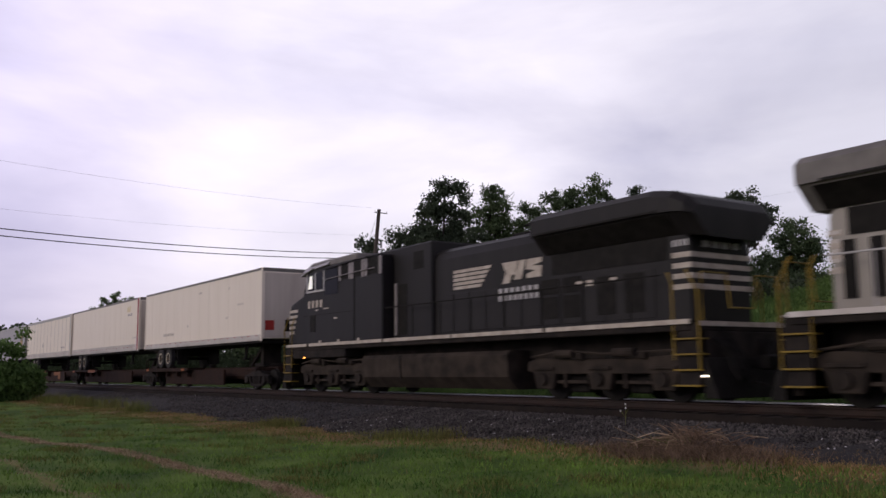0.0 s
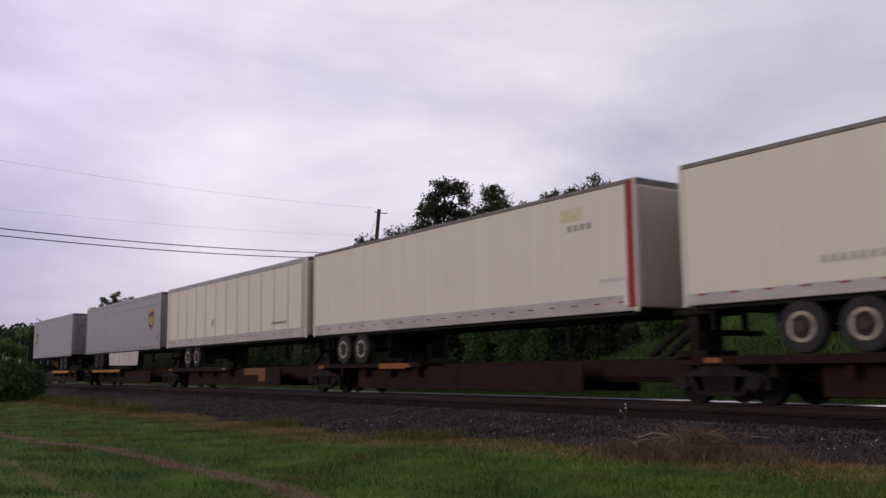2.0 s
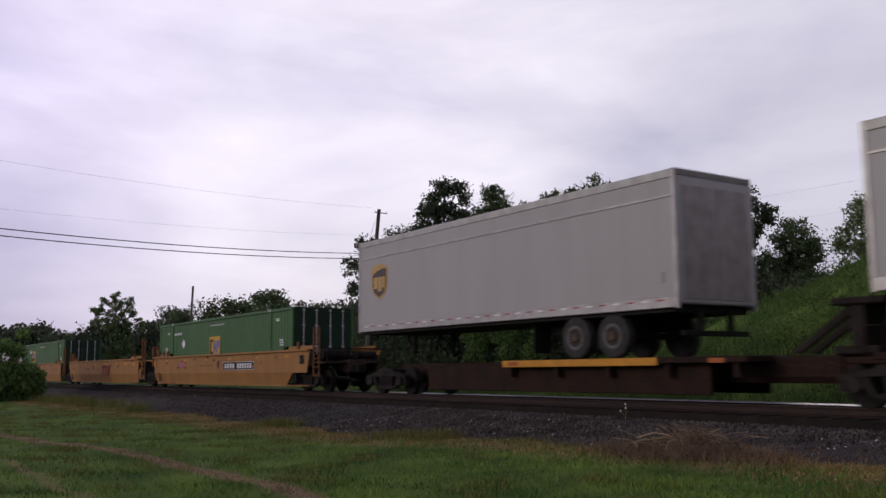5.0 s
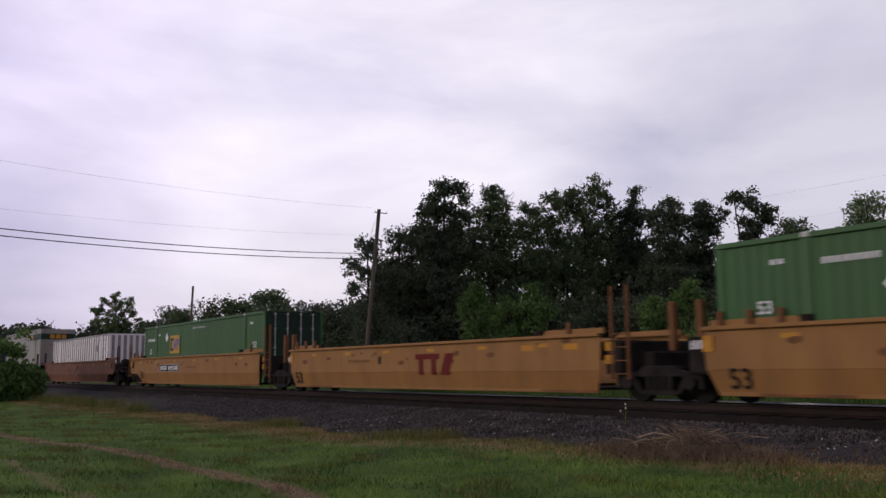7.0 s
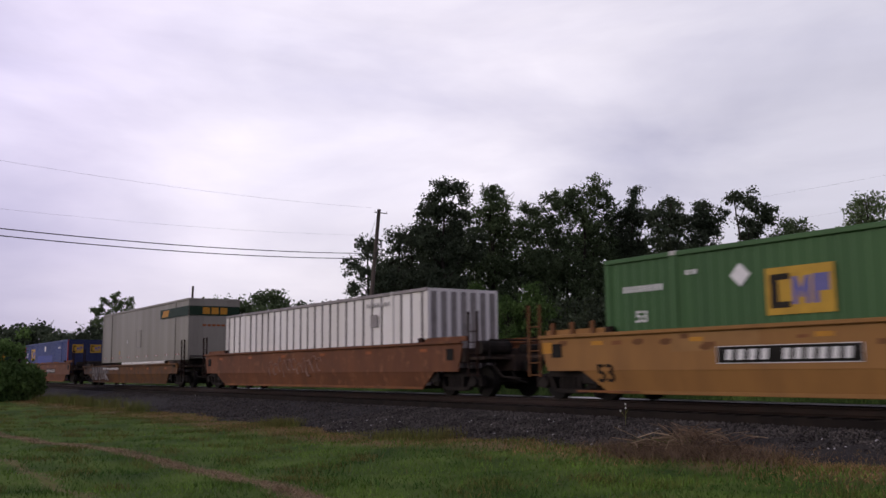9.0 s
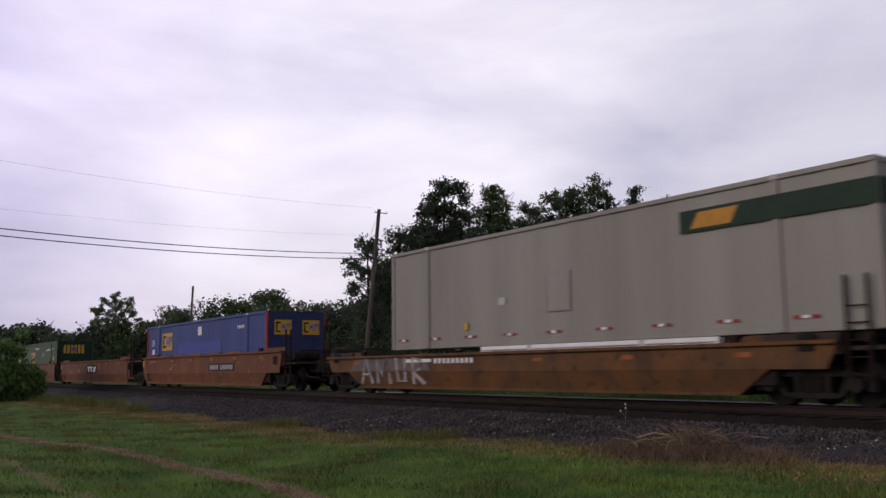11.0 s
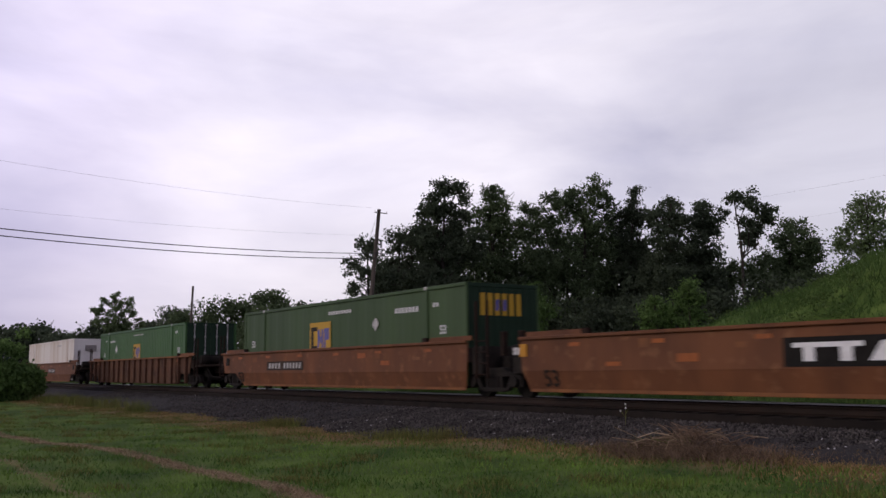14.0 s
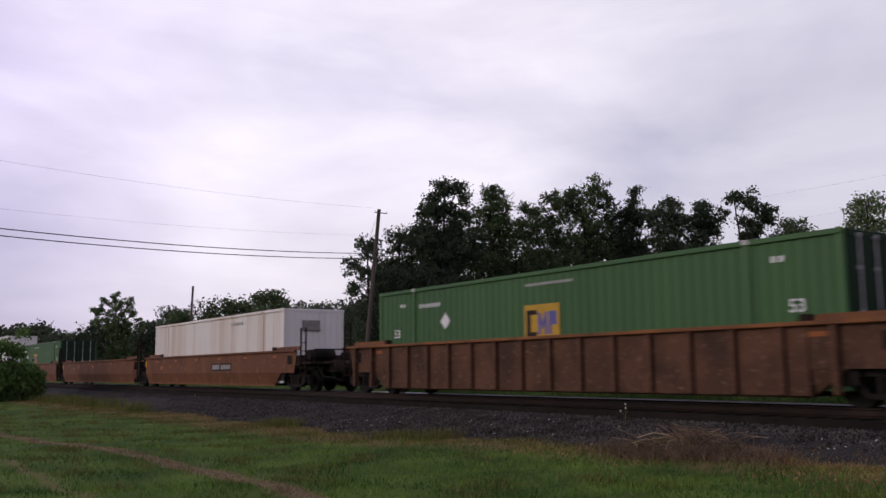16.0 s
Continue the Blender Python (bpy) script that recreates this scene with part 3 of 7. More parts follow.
def truck(car, x, tone="black_under", outer=1.12):
    """A two-axle freight truck."""
    bm = box(bm_new(), -0.22, 0.22, -1.15, 1.15, 0.42, 0.78, 0.03)
    tube(bm, (-0.89, -0.8, 0.42), (-0.89, 0.8, 0.42), 0.075)
    tube(bm, (0.89, -0.8, 0.42), (0.89, 0.8, 0.42), 0.075)
    tk = part("truck", MESHES.setdefault("truck", mesh_of(bm, tone, "truck")), tone, car, at=pose(x, 0, 0))
    for sx in (-0.89, 0.89):
        for sy in (-0.76, 0.76):
            part("wheel", wheel_mesh(), "dark", tk, at=pose(sx, sy, 0.42, 0, 0, 0 if sy < 0 else 180))

    def frame_mesh(bm):
        prism(bm, [(-1.20, 0.58), (-0.55, 0.70), (-0.42, 0.80), (0.42, 0.80), (0.55, 0.70), (1.20, 0.58), (1.20, 0.47), (0.60, 0.56), (-0.60, 0.56), (-1.20, 0.47)], -0.09, 0.09, 0.015)
        prism(bm, [(-0.46, 0.16), (0.46, 0.16), (0.50, 0.27), (-0.50, 0.27)], -0.09, 0.09, 0.012)
        for e in (-1, 1):
            prism(bm, [(e * 0.46, 0.17), (e * 0.60, 0.19), (e * 0.86, 0.52), (e * 0.68, 0.56)], -0.08, 0.08, 0.012)
            prism(bm, [(e * 0.26, 0.26), (e * 0.36, 0.26), (e * 0.36, 0.58), (e * 0.26, 0.58)], -0.08, 0.08)
            prism(bm, [(e * 1.22, 0.30), (e * 1.10, 0.30), (e * 1.10, 0.55), (e * 1.22, 0.60)], -0.08, 0.08)
            tube(bm, (e * 0.89, -0.15, 0.43), (e * 0.89, 0.0, 0.43), 0.15, seg=12)
        for k in (-0.14, 0.0, 0.14):
            tube(bm, (k, -0.05, 0.26), (k, -0.05, 0.57), 0.06, seg=8)
        return bm
    for sy in (-outer, outer):
        part("side_frame", shared("side_frame", frame_mesh, tone), tone, tk, at=pose(0, sy, 0, 0, 0, 0 if sy < 0 else 180))
    return tk


def coupler(car, x, sign):
    def make(bm):
        box(bm, -0.35, 0.2, -0.10, 0.10, 0.72, 0.95, 0.02)
        box(bm, 0.15, 0.42, -0.17, 0.14, 0.68, 1.0, 0.04)
        pipe(bm, [(-0.1, -0.35, 0.72), (0.12, -0.36, 0.45), (0.42, -0.25, 0.38)], 0.035)
        return bm
    part("coupler", shared("coupler", make, "dark"), "dark", car, at=pose(x, 0, 0, 0, 0, 0 if sign > 0 else 180))


def bars(car, x0, x1, z0, z1, y, n, material, label="", slant=0.0, name="letter_bar"):
    """A line of writing as plain bars."""
    w = (x1 - x0) / n
    me = mesh_of(prism(bm_new(), [(w * 0.2, z0), (w * 0.76, z0), (w * 0.76 + slant, z1), (w * 0.2 + slant, z1)], y, y + 0.006), material, name)
    for k in range(n):
        part(name, me, material, car, label, pose(x0 + k * w, 0, 0))


# ------------------------------------------------------------------ spine cars and trailers
def spine_car(s0, s1, t0, t1, deck, edge, label, plate=0):
    """A spine car unit between its two truck centres, with the wheel deck from s = deck[0] to deck[1]."""
    c = (s0 + s1) / 2
    car = rolls(thing("spine_car", label, "spine car", "spine cars carrying trailers"), c)
    a, b = s0 - c, s1 - c
    prof = [(-0.33, 0.42), (0.33, 0.42), (0.42, 0.55), (0.42, 0.93), (0.33, 0.96), (-0.33, 0.96), (-0.42, 0.93), (-0.42, 0.55)]
    bm = beam(bm_new(), prof, a + 1.6, b - 1.6)
    prism(bm, [(a - 0.3, 0.72), (a + 1.75, 0.42), (a + 1.75, 0.96), (a - 0.3, 0.96)], -0.36, 0.36)
    prism(bm, [(b - 1.75, 0.42), (b + 0.3, 0.72), (b + 0.3, 0.96), (b - 1.75, 0.96)], -0.36, 0.36)
    part("spine", bm, "rust", car, "rusty brown centre spine")
    for sy in (-1, 1):
        bm = bm_new()
        box(bm, a + 2.2, b - 4.2, sy * 0.95 - 0.05, sy * 0.95 + 0.05, 0.17, 0.86, 0.02)
        part("side_sill", bm, "rust", car)
    d0, d1 = deck[0] - c, deck[1] - c
    bm = box(bm_new(), d0, d1, -1.28, 1.28, 0.84, 0.975, 0.02)
    for k in range(5):
        x = d0 + 0.3 + (d1 - d0 - 0.6) * k / 4
        box(bm, x - 0.06, x + 0.06, -1.2, 1.2, 0.55, 0.84)
    part("wheel_deck", bm, "rust", car, "wheel deck plate")
    bm = box(bm_new(), d0 + edge[1], d0 + edge[2], -1.297, -1.283, 0.80, 0.97, 0.005)
    part("deck_edge", bm, edge[0], car, "painted deck edge")
    for x in (d0 + 0.55, d1 - 0.7):
        part("reflector", box(bm_new(), x - 0.2, x + 0.2, -1.302, -1.298, 0.84, 0.94), "orange", car)
    # hitch
    h = b - 1.25
    bm = box(bm_new(), h - 0.45, h + 0.45, -0.55, 0.55, 0.96, 1.12, 0.03)
    prism(bm, [(h - 1.5, 1.0), (h - 1.3, 1.0), (h + 0.2, 1.95), (h - 0.1, 1.95)], -0.35, -0.2)
    prism(bm, [(h - 1.5, 1.0), (h - 1.3, 1.0), (h + 0.2, 1.95), (h - 0.1, 1.95)], 0.2, 0.35)
    box(bm, h - 0.15, h + 0.15, -0.42, 0.42, 1.0, 1.9, 0.03)
    box(bm, h - 0.5, h + 0.6, -0.5, 0.5, 1.88, 2.02, 0.03)
    part("hitch", bm, "black_under", car, "raised trailer hitch")
    bm = box(bm_new(), h + 0.2, b + 0.1, -1.25, 1.25, 0.78, 0.9, 0.02)
    pipe(bm, [(h + 0.6, -1.2, 0.9), (h + 0.6, -1.2, 1.45), (h + 0.95, -1.2, 1.45), (h + 0.95, -1.2, 0.9)], 0.02)
    part("end_platform", bm, "rust", car)
    if plate:
        pl = prism(bm_new(), [(plate - c, 0.62), (plate - c, 0.90), (plate - c + 2.2, 0.90), (plate - c + 2.2, 0.36), (plate - c + 1.5, 0.36), (plate - c + 1.5, 0.62)], -1.02, -1.003)
        part("orange_plate", pl, "chord_b", car, "orange side plate")
    if t0:
        truck(car, a)
    if t1:
        truck(car, b)
    return car


def road_wheel(parent, x, y, side, tone="rim"):
    def tyre(bm):
        tube(bm, (0, -0.12, 0), (0, 0.12, 0), 0.50, seg=28)
        bmesh.ops.bevel(bm, geom=[e for e in bm.edges if e.calc_length() < 0.2], offset=0.03, segments=1, affect="EDGES")
        return bm

    def rim(bm):
        for k in range(24):
            a, e = k * math.pi / 12, (k + 1) * math.pi / 12
            v = [bm.verts.new((r * math.cos(u), yy, r * math.sin(u))) for u in (a, e) for r, yy in ((0.295, -0.135), (0.225, -0.128), (0.205, -0.05))]
            bm.faces.new((v[0], v[1], v[4], v[3])); bm.faces.new((v[1], v[2], v[5], v[4]))
        return bm

    def hub(bm):
        tube(bm, (0, -0.17, 0), (0, -0.13, 0), 0.09, 0.12, seg=14)
        for k in range(5):
            a = k * math.pi / 2.5
            tube(bm, (0, -0.09, 0), (0.24 * math.cos(a), -0.09, 0.24 * math.sin(a)), 0.035, seg=5)
            tube(bm, (0.21 * math.cos(a), -0.15, 0.21 * math.sin(a)), (0.21 * math.cos(a), -0.13, 0.21 * math.sin(a)), 0.03, seg=6)
        return bm
    w = part("wheel", shared("road_tyre", tyre, "tyre"), "tyre", parent, "black tyre", at=pose(x, y, 1.48, 0, 0, 0 if side < 0 else 180))
    part("rim", shared(("road_rim", tone), rim, tone), tone, w, "dirty white wheel rim" if tone == "rim" else "dark wheel rim")
    part("hub", shared("road_hub", hub, "hub_rust"), "hub_rust", w, "rusty wheel hub")
    return w


def trailer(s0, s1, label, skin, style, wheels="left", group="trailers on spine cars"):
    c = (s0 + s1) / 2
    tr = rolls(thing("semi_trailer", label, "semi-trailer", group), c)
    a, b = s0 - c, s1 - c
    y0, y1, z0, z1 = -1.3, 1.3, 2.05, 5.03
    part("box_body", box(bm_new(), a, b, y0 + 0.01, y1 - 0.01, z0 + 0.05, z1 - 0.03, 0.03), skin, tr)
    for y in (y0, y1 - 0.035):
        part("top_rail", box(bm_new(), a + 0.02, b - 0.02, y - 0.012, y + 0.04, z1 - (0.19 if style in ("posts", "grey") else 0.10), z1, 0.012), "top_pale" if style in ("posts", "grey") else "top_rail", tr, "dull aluminium roof rail")
        hb = 0.34 if style in ("posts", "band") else 0.22
        part("bottom_rail", box(bm_new(), a + 0.02, b - 0.02, y - 0.016, y + 0.05, z0 - 0.03, z0 + hb, 0.015), "sill_grey" if skin == "white" else "rail_alu", tr, "scuffed bottom rail")
    for x in (a, b):
        for y in (y0 - 0.006, y1 - 0.06):
            part("corner_post", box(bm_new(), x - (0.015 if x < 0 else 0.10), x + (0.10 if x < 0 else 0.015), y - 0.012, y + 0.065, z0 - 0.06, z1 + 0.01, 0.02), "white" if skin == "white" else "rail_alu", tr)
    part("roof", box(bm_new(), a + 0.05, b - 0.05, y0 + 0.05, y1 - 0.05, z1 - 0.03, z1 + 0.015, 0.01), "rail_alu", tr, "thin aluminium roof")
    part("floor_frame", box(bm_new(), a + 0.2, b - 0.2, y0 + 0.08, y1 - 0.08, z0 - 0.12, z0 + 0.04, 0.01), "dark", tr)
    # reflective tape along the bottom rail
    n = 20 if style != "grey" else 30
    for k in range(n):
        x = a + 0.5 + (b - a - 1.0) * k / (n - 1)
        if style == "posts" and k % 4 == 3:
            continue
        part("reflector", shared(("tape", style, k % 2), lambda bm: box(bm, -0.10, 0.10, y0 - 0.022, y0 - 0.017, 2.195, 2.228), "red" if style != "grey" or k % 2 else "logo_white"), "red", tr, at=pose(x, 0, -0.02 if style == "grey" else 0.02))
    if style == "posts":
        me = shared("trailer_post", lambda bm: box(bm, -0.025, 0.025, y0 - 0.008, y0 + 0.02, z0 + 0.34, z1 - 0.16, 0.008), "white_dirty")
        for k in range(13):
            part("side_post", me, "scuff", tr, at=pose(a + 0.35 + (b - a - 0.7) * k / 12, 0, 0))
    else:
        me = shared(("seam", skin), lambda bm: box(bm, -0.008, 0.008, y0 + 0.003, y0 + 0.02, z0 + 0.22, z1 - 0.16, 0.003), skin)
        for k in range(1, 13 if style != "grey" else 1):
            part("panel_seam", me, skin, tr, at=pose(a + (b - a) * k / 13, 0, 0))
    # axles
    rear = a if wheels == "left" else b
    sg = 1 if wheels == "left" else -1
    for k in (2.7, 3.95) if wheels == "left" else (2.05, 3.3):
        x = rear + sg * k + {"posts": 0.4, "band": -0.5}.get(style, 0.0)
        for y, sd in ((-1.12, -1), (1.12, 1)):
            road_wheel(tr, x, y, sd, "rim_dark" if style == "grey" else "rim")
        part("axle", tube(bm_new(), (x, -1.0, 1.48), (x, 1.0, 1.48), 0.07), "dark", tr)
    bm = box(bm_new(), rear + sg * 3.3 - 1.6, rear + sg * 3.3 + 1.6, -0.6, -0.45, 1.6, 1.95)
    box(bm, rear + sg * 3.3 - 1.6, rear + sg * 3.3 + 1.6, 0.45, 0.6, 1.6, 1.95)
    part("slider_frame", bm, "dark", tr)
    for y in (-1.1, 0.55):
        part("mudflap", box(bm_new(), rear + sg * 5.0 - 0.02, rear + sg * 5.0 + 0.02, y, y + 0.55, 1.15, 1.9), "dark", tr)
    bm = box(bm_new(), rear + sg * 0.12 - 0.05, rear + sg * 0.12 + 0.05, -1.1, 1.1, 1.42, 1.54, 0.01)
    for y in (-0.5, 0.5):
        box(bm, rear + sg * 0.12 - 0.05, rear + sg * 0.12 + 0.05, y - 0.06, y + 0.06, 1.5, 2.0)
    part("rear_guard", bm, "dark", tr)
    x = (b - 2.9) if wheels == "left" else (a + 2.6)
    for y in (-0.75, 0.75):
        bm = tube(bm_new(), (x, y, 1.32), (x, y, 2.0), 0.07)
        tube(bm, (x, y, 1.6), (x + 0.45, y, 2.0), 0.03)
        box(bm, x - 0.14, x + 0.14, y - 0.12, y + 0.12, 1.28, 1.34, 0.01)
        part("landing_leg", bm, "dark", tr)
    # end face towards the camera: doors or nose
    part("end_panel", box(bm_new(), b + 0.004, b + 0.012, y0 + 0.12, y1 - 0.12, z0 + 0.1, z1 - 0.2), "white_end_shaded" if skin == "white" else skin, tr)
    part("end_header", box(bm_new(), b - 0.02, b + 0.02, y0 + 0.05, y1 - 0.05, z1 - 0.14, z1 + 0.01, 0.01), "top_rail", tr)
    return tr, a, b


def shield(parent, x, z, w, h, y):
    def outline(k):
        return [(x - w * k, z + h * 0.38 * k + h * 0.02), (x - w * 0.5 * k, z + h * 0.47 * k + h * 0.02), (x, z + h * 0.5 * k + h * 0.02), (x + w * 0.5 * k, z + h * 0.47 * k + h * 0.02), (x + w * k, z + h * 0.38 * k + h * 0.02),
                (x + w * k, z - h * 0.12 * k), (x + w * 0.7 * k, z - h * 0.34 * k), (x, z - h * 0.5 * k), (x - w * 0.7 * k, z - h * 0.34 * k), (x - w * k, z - h * 0.12 * k)]
    lg = part("shield_emblem", prism(bm_new(), outline(1.0), y - 0.006, y - 0.001), "gold", parent, "gold-edged shield emblem")
    part("shield_field", prism(bm_new(), outline(0.86), y - 0.010, y - 0.0065), "logo_brown", lg, "brown shield field")
    bm = prism(bm_new(), [(x - w * 0.84, z + h * 0.22), (x - w * 0.3, z + h * 0.33), (x + w * 0.84, z + h * 0.40), (x + w * 0.5, z + h * 0.44), (x - w * 0.5, z + h * 0.42), (x - w * 0.84, z + h * 0.34)], y - 0.014, y - 0.0105)

    for u0, u1, v0, v1 in ((-0.70, -0.24, -0.17, 0.15), (-0.14, 0.32, -0.26, 0.15), (0.42, 0.74, -0.17, 0.15)):
        box(bm, x + w * u0, x + w * u1, y - 0.014, y - 0.0105, z + h * v0, z + h * v1)
    part("shield_mark", bm, "gold", lg, "gold shapes")


def build_trailers():
    spine_car(119.9, 134.6, True, True, (119.3, 126.3), ("rust", 0.1, 6.8), "rusty brown spine car under a white trailer")
    spine_car(102.4, 119.9, True, False, (101.9, 108.9), ("orange", 4.6, 6.2), "rusty spine car with an orange deck end")
    spine_car(85.2, 102.4, True, False, (84.9, 93.6), ("rust", 0.1, 8.4), "rusty spine car with an orange side plate", 94.6)
    spine_car(67.9, 85.2, True, False, (67.4, 76.0), ("yellow", 2.0, 8.5), "rusty spine car with a yellow deck edge")
    spine_car(50.9, 67.9, True, False, (57.0, 64.8), ("yellow", 0.1, 5.5), "rusty spine car with a yellow-edged wheel deck")

    t1, a, b = trailer(119.2, 135.3, "plain white box semi-trailer with red reflectors on a spine car", "white", "plain")
    bars(t1, a + 3.2, a + 4.9, 2.62, 2.76, -1.302, 9, "smudge", "worn grey lettering")
    part("placard", box(bm_new(), b + 0.012, b + 0.018, -1.15, -0.75, 2.45, 2.85), "red", t1, "red square placard")
    for y in (-0.1, 0.75):
        part("end_hatch", box(bm_new(), b + 0.012, b + 0.02, y - 0.16, y + 0.16, 2.4, 2.9), "dark", t1)
    bars(t1, a + 13.4, a + 14.2, 3.62, 3.70, -1.302, 3, "smudge", "small grey scuffs")
    for x, z, w in ((a + 7.0, 2.95, 0.16), (a + 8.7, 4.45, 0.35), (a + 12.2, 3.1, 0.14), (a + 12.4, 4.4, 0.14)):
        part("scuff_mark", box(bm_new(), x - w / 2, x + w / 2, -1.296, -1.2885, z, z + 0.10, 0.002), "smudge", t1)

    t2, a, b = trailer(101.8, 117.9, "white box semi-trailer with a red vertical corner band", "white", "band")
    part("corner_band", box(bm_new(), b - 0.28, b - 0.04, -1.324, -1.30, 2.1, 4.99, 0.004), "red", t2, "red vertical band")
    part("corner_reflector", box(bm_new(), b - 0.42, b - 0.30, -1.322, -1.29, 2.15, 2.75), "logo_white", t2)
    part("decal", box(bm_new(), b - 2.5, b - 1.75, -1.297, -1.289, 4.30, 4.62), "faded_yellow", t2, "faded yellow decal")
    bars(t2, b - 2.3, b - 1.4, 4.05, 4.2, -1.299, 4, "rib_grey", "dark lettering strip")
    bars(t2, b - 1.2, b - 0.4, 2.72, 2.80, -1.299, 5, "scuff")
    part("end_box", box(bm_new(), b + 0.012, b + 0.05, 0.2, 0.6, 2.4, 2.9, 0.01), "rib_grey", t2)

    t3, a, b = trailer(84.8, 101.2, "white plate semi-trailer with grey vertical posts", "white", "posts")
    bars(t3, b - 3.2, b - 1.8, 2.62, 2.72, -1.314, 6, "rib_grey", "dark lettering")
    dm = prism(bm_new(), [(a + 6.33, 3.0), (a + 6.55, 2.78), (a + 6.77, 3.0), (a + 6.55, 3.22)], -1.300, -1.289)
    part("placard_holder", dm, "sill_grey", t3, "grey diamond placard holder")
    part("bright_corner", box(bm_new(), b - 0.45, b - 0.12, -1.322, -1.29, 2.1, 4.97, 0.01), "corner_alu", t3, "bright metal corner")

    for s0, s1, wh, ex in ((67.5, 83.6, "left", True), (49.35, 63.2, "right", False)):
        t, a, b = trailer(s0, s1, "grey semi-trailer with a brown and gold shield emblem" if ex else "shorter grey semi-trailer with a shield emblem at its end", "silver", "grey", wh)
        part("roof_band", box(bm_new(), a + 0.1, b - 0.1, -1.312, -1.28, 4.42, 4.47, 0.004), "rail_alu", t)
        if ex:
            shield(t, b - 1.68, 3.63, 0.54, 1.2, -1.30)
            sk = prism(bm_new(), [(a + 5.9, 1.97), (a + 6.05, 1.22), (a + 12.0, 1.18), (a + 12.15, 1.97)], -1.29, -1.265, 0.006)
            part("side_skirt", sk, "white_dirty", t, "pale side skirt")
            part("metal_corner", box(bm_new(), b - 0.34, b - 0.06, -1.318, -1.29, 2.1, 4.97, 0.01), "silver", t, "dull metal corner")
            part("end_box", box(bm_new(), b + 0.012, b + 0.05, -0.6, 0.0, 2.3, 2.75, 0.01), "rib_grey", t)
            bars(t, b - 0.75, b - 0.5, 2.55, 2.75, -1.301, 2, "rib_grey")
        else:
            shield(t, a + 1.35, 3.6, 0.5, 1.15, -1.30)
            part("rear_door", box(bm_new(), b + 0.012, b + 0.03, -1.1, -0.02, 2.2, 4.7, 0.01), "rib_grey", t, "grey rear door")
            part("rear_door", box(bm_new(), b + 0.012, b + 0.03, 0.02, 1.1, 2.2, 4.7, 0.01), "rib_grey", t, "grey rear door")
            bars(t, b - 0.5, b - 0.3, 2.55, 2.8, -1.301, 1, "rib_grey")


